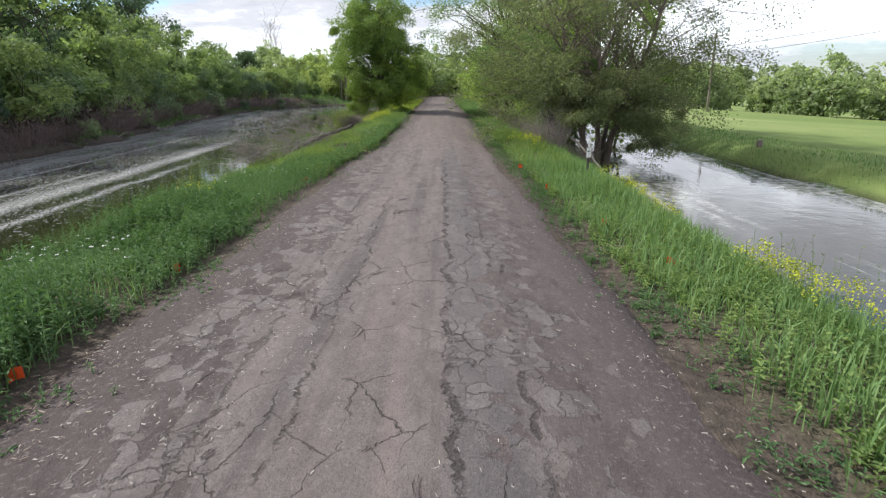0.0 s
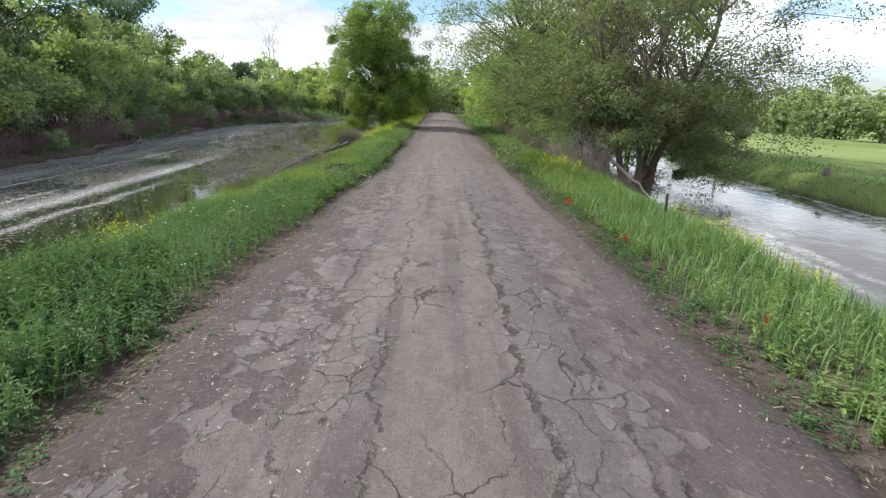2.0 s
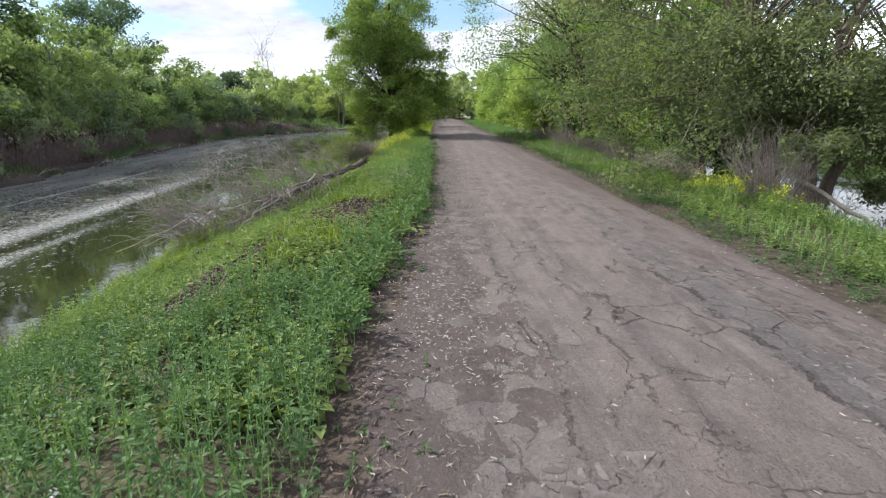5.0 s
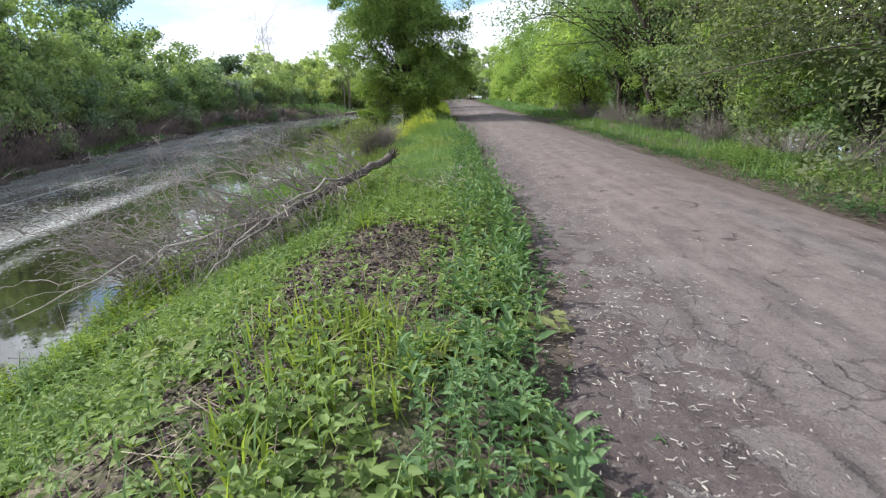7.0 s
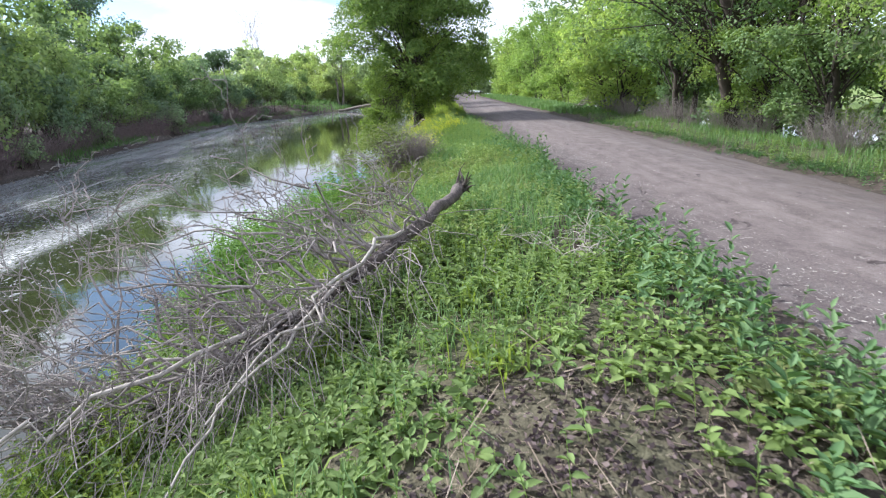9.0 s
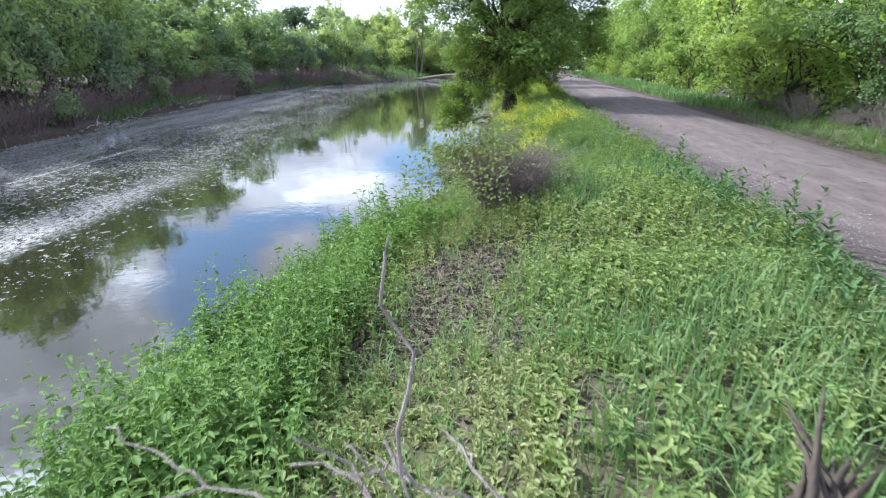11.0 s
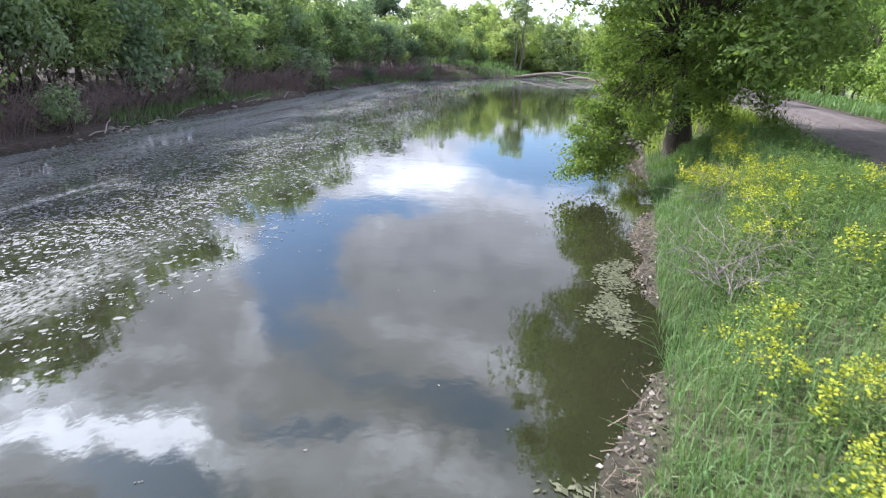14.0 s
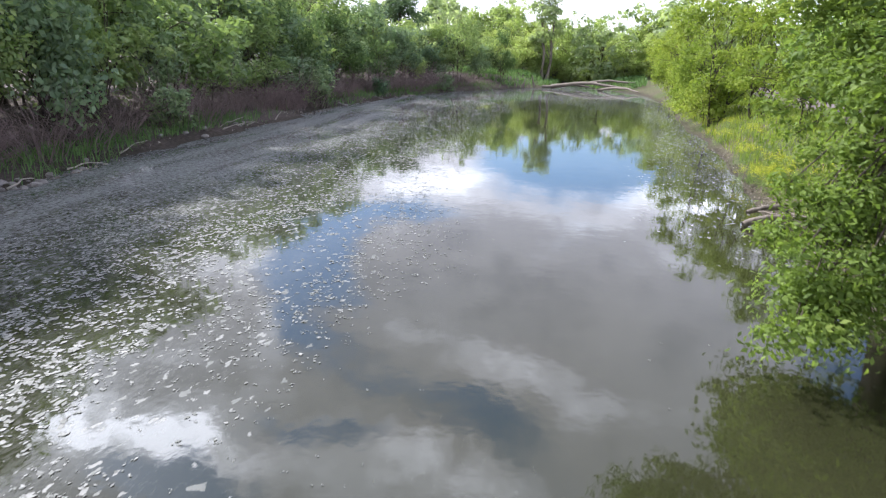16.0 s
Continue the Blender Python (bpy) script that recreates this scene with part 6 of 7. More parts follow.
# grass at the foot of the far thicket
f1 = scatter(PR, 70000, -29, -18, 20, 98, lambda x, y: ((x < interp(y, FAR_SHORE) - 0.2) & (x > interp(y, FAR_SHORE) - 1.9)).astype(float) * np.clip(0.5 * thick(x, y, 91, 0.18, -0.15, 0.2) + np.exp(-((y - 49.5) / 1.6) ** 2) + np.exp(-((y - 57) / 3.2) ** 2) + np.exp(-((y - 83) / 6) ** 2), 0, 1))
f3 = scatter(PR, 9000, -30, -7, 96, 112, lambda x, y: (ground_z(x, y) > WATER_Z + 0.02) * 1.0)
stuff("grass", [blades(PR, f3, 0.5, 0.06, 0.8), blades(PR, f1, 0.42, 0.022, 1.1)], M_GRASS, "tufts of green grass at the foot of the far bank", "grass")
f2 = scatter(PR, 17000, 11.0, 16, 2, 40, lambda x, y: (x > interp(y, R_FAR) + 0.1).astype(float) * (1 - 0.15 * np.clip(x - interp(y, R_FAR), 0, 5)))
stuff("grass", [blades(PR, f2, 0.15, 0.016, 0.9)], M_GRASS, "green meadow grass along the far side of the channel", "grass")

# dead stalks, straw and leaf litter


def straws(rng, pts, length, width, lift=0.15):
    k = len(pts)
    a = rng.uniform(0, 6.283, k)
    d = np.stack([np.cos(a), np.sin(a), rng.normal(0, lift, k)], 1)
    s = np.stack([-np.sin(a), np.cos(a), rng.normal(0, 0.3, k)], 1)
    L, W = (length * rng.uniform(0.4, 1.3, k))[:, None], (width * rng.uniform(0.6, 1.4, k))[:, None]
    c = pts + [0, 0, 0.012] + np.abs(d[:, 2:3]) * L * [[0, 0, 0.6]]
    V = np.stack([c - d * L * 0.5 - s * W * 0.5, c - d * L * 0.5 + s * W * 0.5, c + d * L * 0.5 + s * W * 0.4, c + d * L * 0.5 - s * W * 0.4], 1).reshape(-1, 3)
    return V, np.arange(4 * k).reshape(-1, 4)


l1 = scatter(PR, 60000, -7.6, -2.2, 14, 31, lambda x, y: on_left(x, y, 0.2, 0.1) * np.clip(litter_zone(x, y) + 0.08 + 0.22 * smooth(24, 26, y), 0, 1))
l2 = scatter(PR, 16000, -3.6, -2.0, 1.5, 47, lambda x, y: np.exp(-((x - left_edge(y) - 0.15) / 0.28) ** 2) * thick(x, y, 79, 1.3, -0.4, 0.4))
l3 = scatter(PR, 5000, 1.3, 2.9, 1.5, 40, lambda x, y: np.exp(-((x - interp(y, ROAD_R) - 0.25) / 0.25) ** 2) * 0.8)
l4 = scatter(PR, 8000, -7.2, -5.4, 32.5, 48, lambda x, y: np.exp(-((x - interp(y, NEAR_SHORE) - 0.12) / 0.16) ** 2))
l5 = scatter(PR, 2600, -6.4, -2.3, 15, 31, lambda x, y: on_left(x, y, 0.5, 0.1) * (0.25 + 0.75 * litter_zone(x, y)))
stuff("dead_stalks", [straws(PR, l5, 0.3, 0.005, 0.3)], M_STRAW, "long dry stalks lying among the weeds", "litter")
w1 = scatter(PR, 230, -6.0, -2.9, 4, 14, lambda x, y: on_left(x, y, 0.5, 0.3) * thick(x, y, 141, 0.8, 0.0, 0.4))
w1 = np.repeat(w1, 5, 0) + np.column_stack([PR.normal(0, 0.012, (len(w1) * 5, 2)), np.repeat(PR.uniform(0.3, 0.42, len(w1)), 5)])
_n = Nodes("white_petal")
stuff("white_flowers", [leaf_cards(PR, w1, 0.02, 0.4, 0.0, 0.8, face=np.tile((0, 0, 1.0), (len(w1), 1)))], _n.done(_n.principled((0.75, 0.75, 0.72), 0.6)), "tiny white flowers scattered over the roadside weeds", "flower")
stuff("litter", [straws(PR, l1[(l1[:, 1] > 24) | (np.arange(len(l1)) % 2 == 0)], 0.055, 0.005, 0.2), straws(PR, l2, 0.045, 0.007), straws(PR, l3, 0.045, 0.007), straws(PR, l4, 0.12, 0.008, 0.4)], M_STRAW, "dead stalks and straw on the bare soil", "litter")


def mud_material():
    n = Nodes("shore_rubble")
    geo = n.N.new("ShaderNodeNewGeometry")
    return n.done(n.principled(n.ramp(geo.outputs["Random Per Island"], [(0.1, (0.12, 0.1, 0.08)), (0.6, (0.24, 0.205, 0.17)), (0.95, (0.4, 0.36, 0.31))]), 0.9))


m1 = scatter(PR, 20000, -7.4, -5.3, 33, 60, lambda x, y: np.exp(-((x - interp(y, NEAR_SHORE) - 0.22) / 0.17) ** 2) * (0.35 + 0.65 * thick(x, y, 137, 1.2)))
m2 = scatter(PR, 30000, -28, -19, 20, 92, lambda x, y: np.exp(-((x - interp(y, FAR_SHORE) + 0.15) / 0.2) ** 2) * (0.3 + 0.7 * thick(x, y, 139, 0.7)))
stuff("shore_rubble", [leaf_cards(PR, m1 + [0, 0, 0.01], 0.05, 0.2, 0.0, 0.7, face=np.tile((0, 0, 1.2), (len(m1), 1))), leaf_cards(PR, np.column_stack([m2[:, :2], np.maximum(m2[:, 2], WATER_Z) + 0.03]), 0.09, 0.4, 0.0, 0.7, face=np.tile((0, 0, 1.2), (len(m2), 1)))], mud_material(), "pale pebbles and dried weed on the muddy shore", "litter")


def litter_leaf_material():
    n = Nodes("dead_leaves")
    geo = n.N.new("ShaderNodeNewGeometry")
    return n.done(n.principled(n.ramp(geo.outputs["Random Per Island"], [(0.1, (0.036, 0.024, 0.024)), (0.6, (0.082, 0.056, 0.053)), (0.95, (0.165, 0.125, 0.118))]), 0.9))


M_DEAD = litter_leaf_material()
d1 = scatter(PR, 80000, -7.6, -2.2, 14, 30, lambda x, y: on_left(x, y, 0.2, 0.1) * np.clip(litter_zone(x, y), 0, 1))
V, F = leaf_cards(PR, d1 + [0, 0, 0.016], 0.042, 0.25, 0.0, 0.55)
stuff("dead_leaves", [(V, F)], M_DEAD, "brown rotting leaves covering the bare soil", "litter")


# seed husks strewn over the road
def husk_material():
    n = Nodes("seed_husk")
    geo = n.N.new("ShaderNodeNewGeometry")
    return n.done(n.principled(n.ramp(geo.outputs["Random Per Island"], [(0.1, (0.21, 0.185, 0.16)), (0.9, (0.44, 0.41, 0.36))]), 0.7))


M_HUSK = husk_material()


def on_road(x, y):
    return ((x > left_edge(y) - 0.1) & (x < interp(y, ROAD_R) + 0.2)).astype(float)


s1 = scatter(PR, 17000, -3.2, 2.3, 1.5, 30, lambda x, y: on_road(x, y) * (0.06 + 0.25 * thick(x, y, 95, 0.8, 0.0, 0.7)))
s2 = scatter(PR, 16000, -2.9, -0.6, 13.5, 33, lambda x, y: on_road(x, y) * np.exp(-((x - left_edge(y) - 0.55) / 0.45) ** 2) * (0.35 + 0.65 * thick(x, y, 96, 1.2)))
s3 = scatter(PR, 3000, 0.6, 2.3, 1.5, 20, lambda x, y: on_road(x, y) * np.exp(-((x - interp(y, ROAD_R) + 0.25) / 0.35) ** 2) * 0.7)
s4 = scatter(PR, 4500, -3.0, -0.4, 1.5, 16, lambda x, y: on_road(x, y) * np.exp(-((x + 2.0) / 0.7) ** 2) * (0.25 + 0.75 * thick(x, y, 97, 0.9)))
sp = np.concatenate([s1, s2, s3, s4])
sp[:, 2] += 0.018
stuff("seed_husks", [straws(PR, sp, 0.03, 0.006, 0.05)], M_HUSK, "pale seed husks strewn over the dirt road", "litter")

# ---------------------------------------------------------------- plants that stand out


def flower_clump(seed, height, stems, spread):
    rng = np.random.default_rng(seed)
    feet = np.column_stack([rng.normal(0, spread, stems), rng.normal(0, spread, stems), np.zeros(stems)])
    V, F = herbs(rng, feet, height, 8, 0.07, 0.24, 0.1, 0.7)
    green = mesh_np("flower_stems", V, F, M_HERB)
    heads = feet + np.column_stack([rng.normal(0, 0.05, stems), rng.normal(0, 0.05, stems), height * rng.uniform(0.65, 1.2, stems)])
    pts = np.repeat(heads, 18, 0) + rng.normal(0, 1, (stems * 18, 3)) * (0.03, 0.03, 0.035)
    V, F = leaf_cards(rng, pts, 0.023, 0.6, -0.2, 0.9, 0.05, face=np.tile((0, 0, 1.0), (len(pts), 1)))
    return green, mesh_np("flower_heads", V, F, M_FLOWER)


CLUMPS = [flower_clump(200 + i, h, n, s) for i, (h, n, s) in enumerate([(0.42, 20, 0.13), (0.5, 26, 0.16), (0.38, 15, 0.11)])]


def flowers(x, y, k, s=1.0):
    root = tagged(new("flowering_plant"), "clump of yellow-green flowering spurge on the bank", "flower", "yellow flowering clumps")
    root.matrix_basis = stand(x, y, 2.4 * k, s, 0.01)
    tagged(part("foliage", CLUMPS[k % 3][0], None, root), kind="stuff")
    tagged(part("bloom", CLUMPS[k % 3][1], None, root, "flat yellow flower heads"), kind="stuff")


fk = 0
for cx, cy, rx, ry, n in [(-5.0, 33.7, 0.4, 0.8, 9), (-4.5, 35.0, 0.45, 0.9, 10), (-4.0, 36.8, 0.5, 1.2, 10), (-5.45, 33.0, 0.15, 0.3, 3), (-4.9, 32.3, 0.4, 0.4, 4), (-4.75, 40.5, 0.4, 1.4, 14), (-4.5, 43.0, 0.4, 0.8, 5), (-5.5, 12.2, 0.35, 0.8, 5), (3.95, 5.7, 0.25, 0.6, 5), (4.15, 13.9, 0.25, 0.9, 6), (4.35, 11.5, 0.2, 1.0, 5), (3.4, 20.5, 0.4, 0.9, 4), (-5.4, 60.0, 0.4, 5.0, 14), (-5.3, 52.0, 0.35, 1.3, 12)]:
    for _ in range(n):
        flowers(cx + PR.normal(0, rx * 0.8), cy + PR.normal(0, ry * 0.8), fk, PR.uniform(0.75, 1.2))
        fk += 1


def lobed_leaf(bm, base, way, size, rng):
    """A broad toothed vine leaf of seven outline points, slightly cupped."""
    way = Vector(way).normalized()
    side = way.cross(Vector((0, 0, 1)) + Vector(rng.normal(0, 0.2, 3))).normalized()
    nrm = side.cross(way)
    out = [(0.0, 0.0, 0.0), (-0.12, 0.34, 0.05), (0.22, 0.55, 0.09), (0.42, 0.33, 0.03), (0.68, 0.36, 0.06), (1.0, 0.0, -0.1), (0.68, -0.36, 0.06), (0.42, -0.33, 0.03), (0.22, -0.55, 0.09), (-0.12, -0.34, 0.05)]
    vs = [bm.verts.new(Vector(base) + way * (a * size) + side * (b * size) + nrm * (c * size)) for a, b, c in out]
    mid = bm.verts.new(Vector(base) + way * (0.38 * size) - nrm * (0.03 * size))
    for k in range(len(vs)):
        bm.faces.new((vs[k], vs[(k + 1) % len(vs)], mid))


def vine_plant(seed, leaves, spread, height, size):
    rng = np.random.default_rng(seed)
    bm = bmesh.new()
    stems = []
    for k in range(leaves):
        a = rng.uniform(0, 6.28)
        r = spread * rng.uniform(0.1, 1) ** 0.7
        p = np.array([math.cos(a) * r, math.sin(a) * r, height * rng.uniform(0.35, 1.0) * (1 - 0.5 * (r / spread) ** 2)])
        lobed_leaf(bm, p, (math.cos(a) + rng.normal(0, 0.5), math.sin(a) + rng.normal(0, 0.5), rng.uniform(-0.5, 0.25)), size * rng.uniform(0.6, 1.25), rng)
        if k % 2 == 0:
            stems.append(limb(rng, (0, 0, -0.02), p, 0.004, 0.002, 4, 0.15))
    me = bpy.data.meshes.new("vine_leaves")
    bm.to_mesh(me)
    bm.free()
    return me, mesh_np("vine_stems", *tubes(stems, 3), M_HERB_DARK)


M_VINE = leaf_material("leaf_vine", (0.125, 0.165, 0.055), (0.215, 0.255, 0.088), (0.335, 0.36, 0.165), trans=0.35, world_scale=1.5)
M_VINE_OLD = leaf_material("leaf_vine_yellow", (0.125, 0.175, 0.05), (0.22, 0.265, 0.082), (0.35, 0.385, 0.15), trans=0.35, world_scale=1.5)
VINES = [vine_plant(300 + i, n, s, h, z) for i, (n, s, h, z) in enumerate([(16, 0.28, 0.2, 0.1), (24, 0.36, 0.26, 0.11), (11, 0.2, 0.14, 0.085)])]
for me, _ in VINES:
    me.materials.append(M_VINE)
vk = 0
for cx, cy, rx, ry, n in [(-3.2, 17.6, 0.5, 0.6, 10), (-4.6, 18.6, 0.4, 0.8, 4), (-2.7, 19.0, 0.25, 1.2, 6), (-5.6, 24.8, 0.7, 1.0, 6), (-4.0, 25.8, 0.8, 1.0, 8), (-3.6, 28.3, 0.6, 1.2, 8), (3.3, 4.3, 0.4, 0.6, 6), (-5.2, 18.5, 0.6, 0.8, 5), (-6.3, 27.5, 0.5, 1.0, 5)]:
    for _ in range(n):
        x, y = cx + PR.normal(0, rx * 0.7), cy + PR.normal(0, ry * 0.7)
        if cx < 0:
            x = min(x, float(left_edge(y)) - 0.15)
        root = tagged(new("vine_seedling"), "broad-leaved vine seedling sprouting from the litter", "plant", "vine seedlings")
        root.matrix_basis = stand(x, y, PR.uniform(0, 6), PR.uniform(0.45, 0.8), 0.0)
        tagged(part("foliage", VINES[vk % 3][0], None, root), kind="stuff")
        tagged(part("stalk", VINES[vk % 3][1], None, root), kind="stuff")
        vk += 1


def vine_mound():
    """A dead bush that a vine has grown over."""
    rng = np.random.default_rng(77)
    root = tagged(new("vine_mound"), "dead purplish bush overgrown with broad-leaved vine on the bank", "bush")
    cx, cy = -4.9, 30.15
    root.matrix_basis = pose(cx, cy, gz(cx, cy))
    part("dead_bush", bare_bush("mound_twigs", 78, 0.9, 0.78, 460, M_MOUND, 0.007), None, root, "tangle of dead purplish twigs")
    arcs = []
    for _ in range(22):
        a = rng.uniform(0, 6.28)
        r = rng.uniform(0.4, 0.95)
        arcs.append(limb(rng, (math.cos(a) * r, math.sin(a) * r, 0.1), (math.cos(a + 2.2) * r, math.sin(a + 2.2) * r, rng.uniform(0.2, 0.6)), 0.0045, 0.002, 8, 0.18))
    part("vine_stem", mesh_np("mound_vines", *tubes(arcs, 4), M_BRUSH, True), None, root)
    bm = bmesh.new()
    done = 0
    while done < 80:
        # trailing clusters of leaves, jumbled in height
        a, r = rng.uniform(0, 6.28), rng.uniform(0, 1) ** 0.6 * 1.05
        x, y = math.cos(a) * r * 1.0 - 0.15, math.sin(a) * r * 1.15
        # the side towards the road stays bare
        if x > 0.02 + 0.15 * rng.normal() and y < 0.8 and rng.uniform() < 0.95:
            continue
        z = 0.85 * max(0.0, 1 - (r / 1.4) ** 2) ** 0.7 * rng.uniform(0.7, 1.2) + 0.04
        cr, big = rng.uniform(0.08, 0.2), rng.uniform(0.8, 1.25)
        for _ in range(int(rng.integers(24, 64))):
            d = np.clip(rng.normal(0, cr, 3), -1.6 * cr, 1.6 * cr) * (1, 1, 0.7)
            lobed_leaf(bm, (x + d[0], y + d[1], max(z + d[2], 0.05)), (math.cos(a) + rng.normal(0, 0.9), math.sin(a) + rng.normal(0, 0.9) - 0.3, rng.uniform(-1.6, 0.5)), big * rng.uniform(0.02, 0.044), rng)
        done += 1
    tagged(part("vine_foliage", bm, M_VINE_OLD, root), kind="stuff")


vine_mound()

# floating mats of weed along the near shore, and fluff on the water


def raft_material():
    n = Nodes("floating_weed")
    geo = n.N.new("ShaderNodeNewGeometry")
    return n.done(n.principled(n.ramp(geo.outputs["Random Per Island"], [(0.1, (0.055, 0.06, 0.027)), (0.6, (0.11, 0.115, 0.058)), (0.95, (0.19, 0.19, 0.115))]), 0.75))


def flakes(rng, xy, size, z, aspect=0.6):
    k = len(xy)
    a = rng.uniform(0, 6.283, k)
    s = size * rng.uniform(0.4, 1.5, k)
    ang = np.arange(4) * 1.5708
    rad = rng.uniform(0.45, 1.0, (k, 4))
    lx, ly = np.cos(ang)[None] * rad * s[:, None], np.sin(ang)[None] * rad * s[:, None] * aspect
    X = xy[:, :1] + lx * np.cos(a)[:, None] - ly * np.sin(a)[:, None]
    Y = xy[:, 1:] + lx * np.sin(a)[:, None] + ly * np.cos(a)[:, None]
    Z = np.full_like(X, z) + rng.uniform(0, 0.004, (k, 1)) + rng.normal(0, 0.0015, X.shape)
    return np.stack([X, Y, Z], -1).reshape(-1, 3), np.arange(4 * k).reshape(-1, 4)


M_RAFT = raft_material()
cy_ = PR.uniform(29, 39, 200)
cx_ = interp(cy_, NEAR_SHORE) - np.abs(PR.normal(0, 0.2, 200)) + 0.02
hold = PR.uniform(0, 1, 200) < smooth(-0.25, 0.2, vnoise(cy_, cy_ * 0, 101, 0.8))
cen = np.stack([cx_, cy_], 1)[hold]
mat = np.repeat(cen, 26, 0) + PR.normal(0, 1, (len(cen) * 26, 2)) * np.repeat(PR.uniform(0.05, 0.13, (len(cen), 1)), 26, 0) * (0.8, 1.2)
stuff("floating_weed", [flakes(PR, mat, 0.042, WATER_Z + 0.008, 0.5)], M_RAFT, "olive mats of floating weed along the near shore", "weed")


def fluff_material():
    n = Nodes("floating_fluff")
    geo = n.N.new("ShaderNodeNewGeometry")
    return n.done(n.principled(n.ramp(geo.outputs["Random Per Island"], [(0.1, (0.12, 0.13, 0.12)), (0.5, (0.15, 0.16, 0.15)), (0.95, (0.28, 0.285, 0.275))]), 0.7))


fy, fx = PR.uniform(14, 92, 400000), PR.uniform(-27, -6.5, 400000)
off = fx + 12.6 + 0.0016 * (fy - 15) ** 2 + 0.9 * vnoise(fx, fy, 111, 0.3) - 1.6 * smooth(27, 20, fy) * smooth(0.5, 2.5, fx + 12.6)
drift = smooth(3.0, 0.6, off) * (0.04 + (0.2 + 0.12 * smooth(26, 32, fy)) * smooth(-0.1, 0.4, vnoise(off, fy * 0.2, 113, 0.9) + 0.5 * vnoise(off, fy * 0.5, 115, 2.1)))
drift = drift * (1 - 0.4 * smooth(-3.0, -7.0, off)) + 0.7 * np.exp(-((off + 0.2) / 0.55) ** 2) * smooth(36, 30, fy) + 0.0022
ok = (PR.uniform(0, 1, 400000) < drift) & (fx > interp(fy, FAR_SHORE) + 0.2) & (fx < interp(fy, NEAR_SHORE) - 0.2)
size = np.where(off[ok] < 2.2, 0.028 + 0.02 * smooth(1.0, -0.5, off[ok]), 0.014) * PR.uniform(0.6, 1.5, int(ok.sum()))
tuft = np.repeat(np.stack([fx[ok], fy[ok]], 1), 3, 0)
tuft = tuft + PR.normal(0, 1, tuft.shape) * np.repeat(size, 3)[:, None] * (1.1, 0.6)
stuff("floating_fluff", [flakes(PR, tuft, np.repeat(size, 3) * 0.8, WATER_Z + 0.004, 0.55)], fluff_material(), "white seed fluff drifting on the river", "fluff")

# ---------------------------------------------------------------- broken asphalt plates on the road


def road_z(x, y):
    return ground_z(x, y) + 0.013 + 0.008 * vnoise(x, y, 25, 2.5)


def plate_material():
    n = Nodes("asphalt_plate")
    p = n.pos()
    info = n.N.new("ShaderNodeObjectInfo")
    mott = n.noise(5.0, 8.0, 0.7, 0.2, n.mapped(p, (1.0, 0.55, 1.0)))
    grain = n.noise(80.0, 6.0, 0.75, 0.0, p)
    f = n.math("ADD", mott, n.math("MULTIPLY", n.math("SUBTRACT", info.outputs["Random"], 0.5), 0.3))
    col = n.ramp(f, [(0.3, (0.125, 0.108, 0.104)), (0.5, (0.165, 0.146, 0.141)), (0.72, (0.225, 0.203, 0.197))])
    dust = n.ramp(n.noise(1.3, 6.0, 0.65, 0.3, n.mapped(p, (1.0, 0.3, 1.0))), [(0.5, 0.0), (0.64, 0.6)])
    col = n.mix(dust, col, n.ramp(mott, [(0.3, (0.085, 0.068, 0.064)), (0.7, (0.15, 0.126, 0.12))]))
    film = n.ramp(n.noise(9.0, 7.0, 0.72, 0.2, p), [(0.45, 0.0), (0.6, 0.8)])
    col = n.mix(film, col, n.ramp(mott, [(0.3, (0.08, 0.064, 0.061)), (0.7, (0.15, 0.126, 0.12))]))
    jit = n.noise(30.0, 4.0, 0.7, 0.0, p)
    hair = n.voronoi(5.0, "DISTANCE_TO_EDGE", n.mapped(p, (1.0, 0.8, 0.0)))
    hair = n.ramp(n.math("ADD", hair, n.math("MULTIPLY", n.math("SUBTRACT", jit, 0.5), 0.08)), [(0.0, 0.7), (0.025, 0.0)])
    hair = n.math("MULTIPLY", hair, n.ramp(n.noise(1.9, 4.0), [(0.5, 0.0), (0.6, 1.0)]))
    col = n.mix(hair, col, (0.07, 0.056, 0.052))
    col = n.mix(n.ramp(grain, [(0.35, 0.5), (0.55, 0.0)]), col, (0.1, 0.085, 0.08))
    h = n.math("SUBTRACT", n.math("ADD", n.math("MULTIPLY", grain, 0.3), n.math("MULTIPLY", mott, 0.5)), n.math("MULTIPLY", hair, 0.6))
    return n.done(n.principled(col, 0.88, n.bump(h, 0.8, 0.02), Specular_IOR_Level=0.25))


M_PLATE = plate_material()


def clip_cell(poly, a, b, gap):
    """The part of a polygon that lies nearer to a than to b, kept back by a gap."""
    m, d = (a + b) / 2, (b - a)
    ln = np.hypot(*d)
    d = d / ln
    lim = d @ m - gap
    out = []
    for k in range(len(poly)):
        p, q = poly[k], poly[(k + 1) % len(poly)]
        sp, sq = d @ p - lim, d @ q - lim
        if sp <= 0:
            out.append(p)
        if (sp < 0) != (sq < 0):
            out.append(p + (q - p) * (sp / (sp - sq)))
    return out


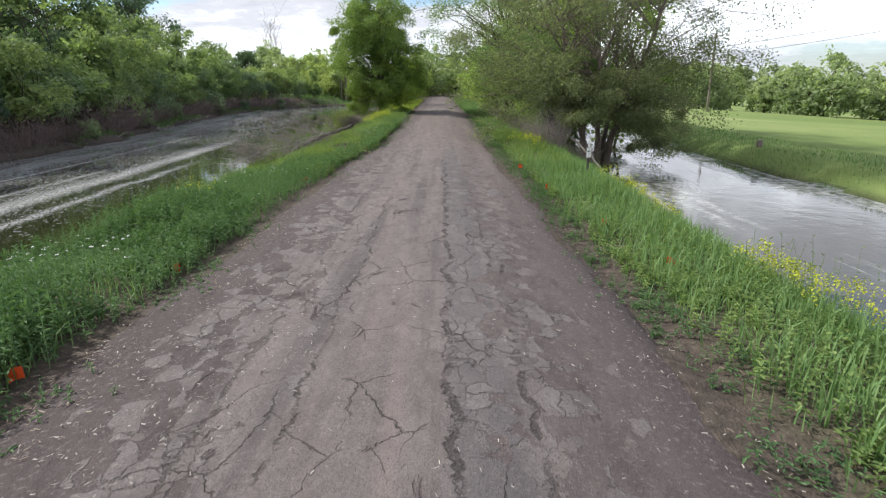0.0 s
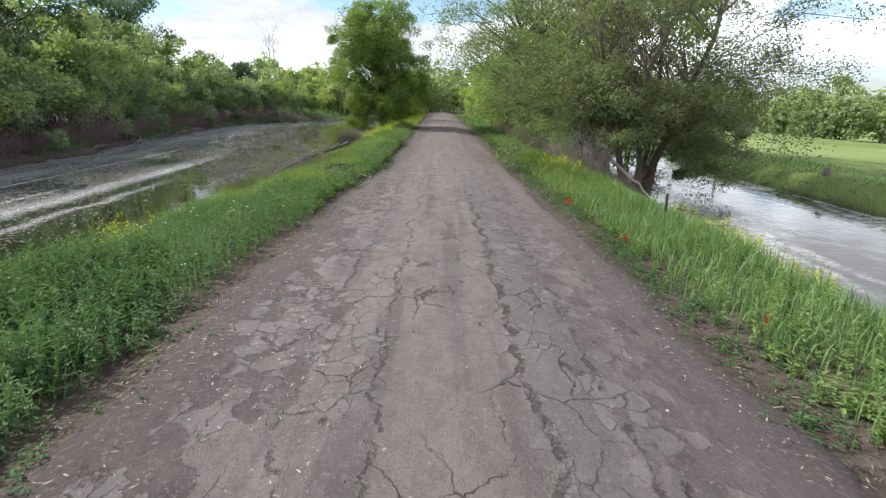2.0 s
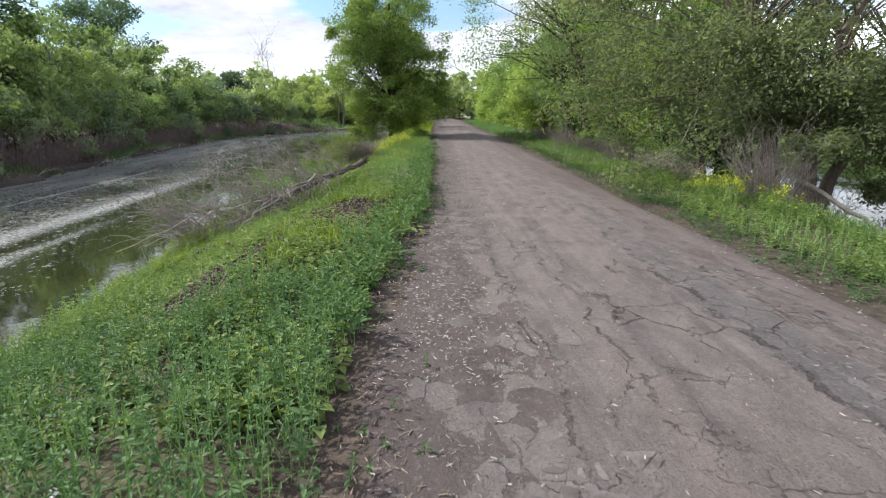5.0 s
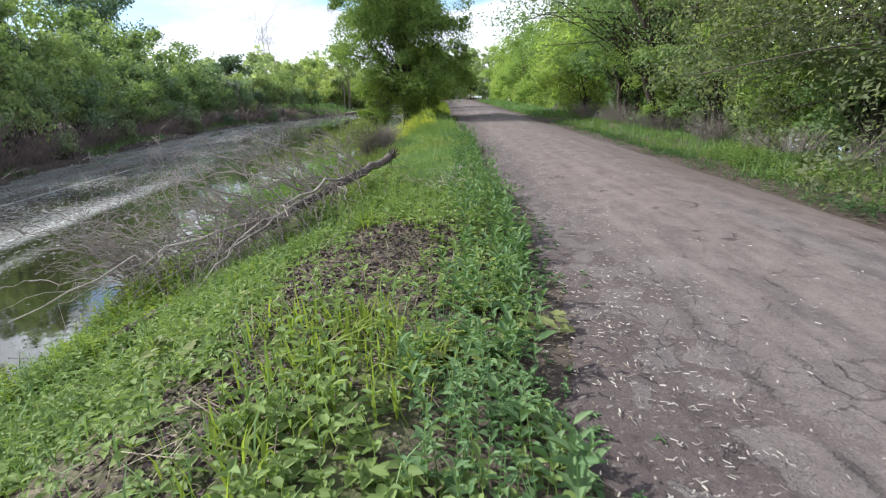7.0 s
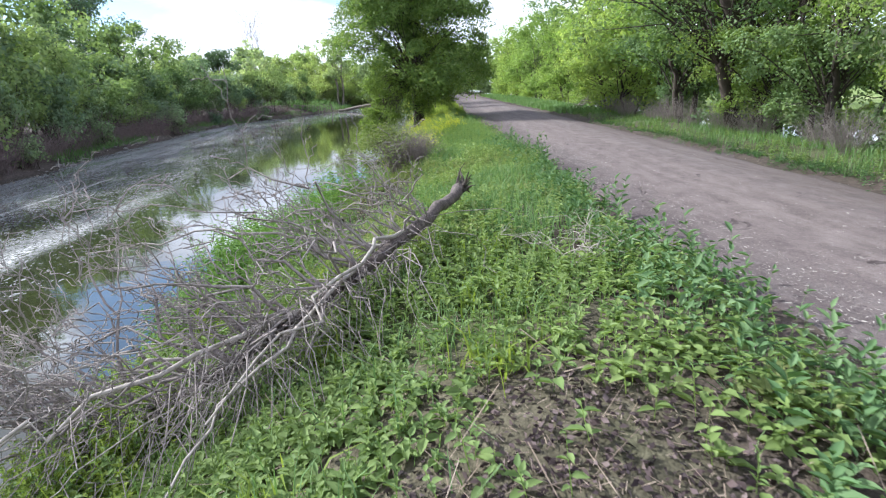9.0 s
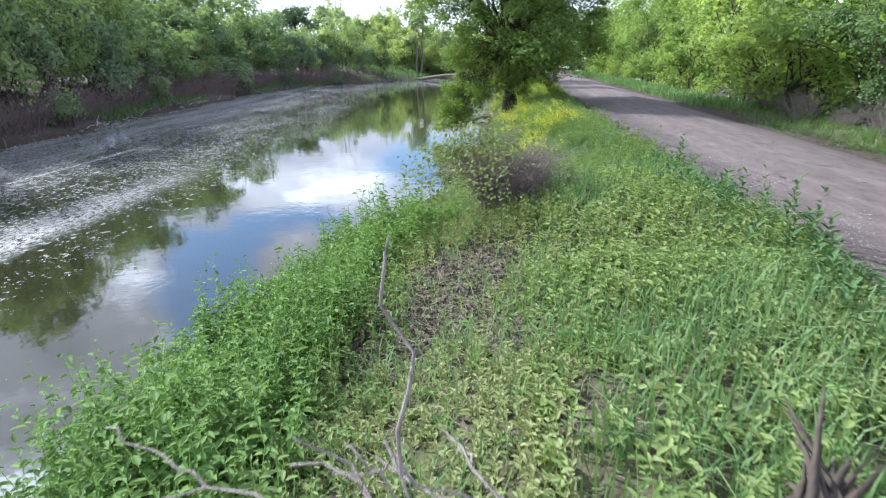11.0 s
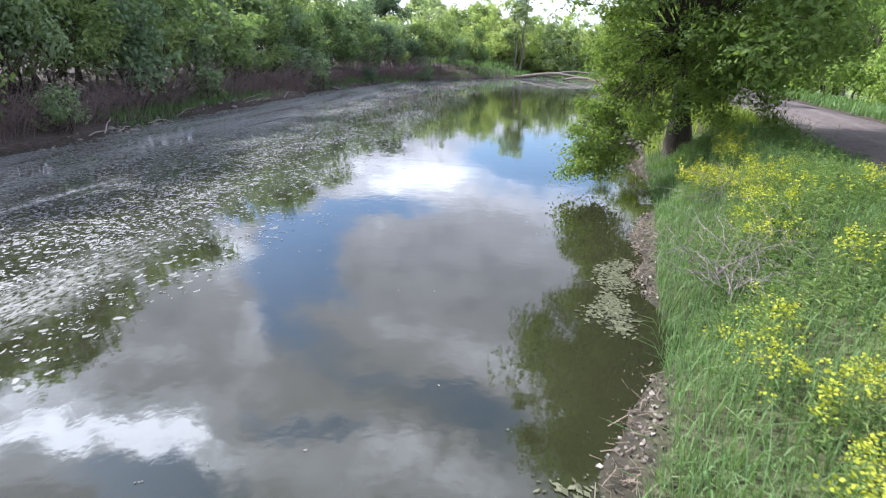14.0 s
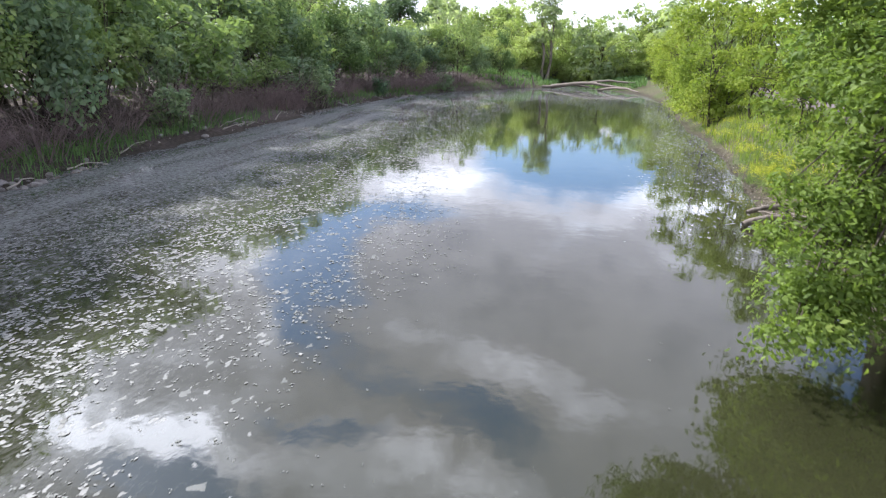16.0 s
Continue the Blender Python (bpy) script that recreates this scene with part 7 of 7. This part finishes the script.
def asphalt_plates():
    rng = np.random.default_rng(51)
    seeds = []
    # rows of cells down the road, finer where the surface has broken up
    y = 1.2
    while y < 16.0:
        x = -2.4 + rng.uniform(0, 0.2)
        while x < 1.1:
            seeds.append((x + rng.normal(0, 0.05), y + rng.normal(0, 0.06)))
            x += rng.uniform(0.08, 0.2)
        y += rng.uniform(0.1, 0.2)
    S = np.array(seeds)
    made = 0
    for k, c in enumerate(S):
        hold = float(0.7 * vnoise(c[0] * 1.0, c[1] * 0.3, 123, 1.1) + 0.6 * vnoise(c[0], c[1], 125, 1.6))
        stripe = 0.62 * math.exp(-((c[0] + 1.68) / 0.16) ** 2) + 0.42 * math.exp(-((c[0] - 0.6) / 0.13) ** 2) + 0.6 * math.exp(-((c[0] + 1.35) / 0.35) ** 2 - ((c[1] - 11.6) / 1.3) ** 2)
        if c[0] < -2.2 or c[0] > 1.0 or hold * 0.75 + stripe < (0.8 if c[1] < 7.5 else 0.5) or made >= 300:
            continue
        near = S[np.argsort(((S - c) ** 2).sum(1))[1:14]]
        poly = [c + np.array(v) * 0.2 for v in ((-1, -1), (1, -1), (1, 1), (-1, 1))]
        for o in near:
            poly = clip_cell(poly, c, o, rng.uniform(0.004, 0.016))
            if len(poly) < 3:
                break
        if len(poly) < 3:
            continue
        # ragged outline: split each side once and shake it
        P = []
        shrink = rng.uniform(0.72, 1.0)
        for i in range(len(poly)):
            p, q = poly[i], poly[(i + 1) % len(poly)]
            P += [p + rng.normal(0, 0.007, 2), p + (q - p) * 0.33 + rng.normal(0, 0.009, 2), p + (q - p) * 0.67 + rng.normal(0, 0.009, 2)]
        P = c + (np.array(P) - c) * shrink
        # worn corners
        P = 0.5 * P + 0.25 * (np.roll(P, 1, 0) + np.roll(P, -1, 0))
        m = len(P)
        inner = c + (P - c) * (1 - 0.018 / np.maximum(np.hypot(*(P - c).T), 0.05))[:, None]
        lift = rng.uniform(0.0, 0.004)
        zo, zi, zc = road_z(P[:, 0], P[:, 1]) - 0.012, road_z(inner[:, 0], inner[:, 1]) + lift, float(road_z(c[0], c[1])) + lift + 0.002
        z0 = zc
        V = np.concatenate([np.column_stack([P - c, zo - z0]), np.column_stack([inner - c, zi - z0]), [[0, 0, 0]]])
        me = bpy.data.meshes.new("asphalt_plate")
        faces = [(i, (i + 1) % m, m + (i + 1) % m, m + i) for i in range(m)] + [(m + i, m + (i + 1) % m, 2 * m) for i in range(m)]
        me.from_pydata(V.tolist(), [], faces)
        me.materials.append(M_PLATE)
        ob = new("asphalt_plate", me)
        ob.parent = road
        ob.location = (c[0], c[1], z0)
        made += 1


asphalt_plates()
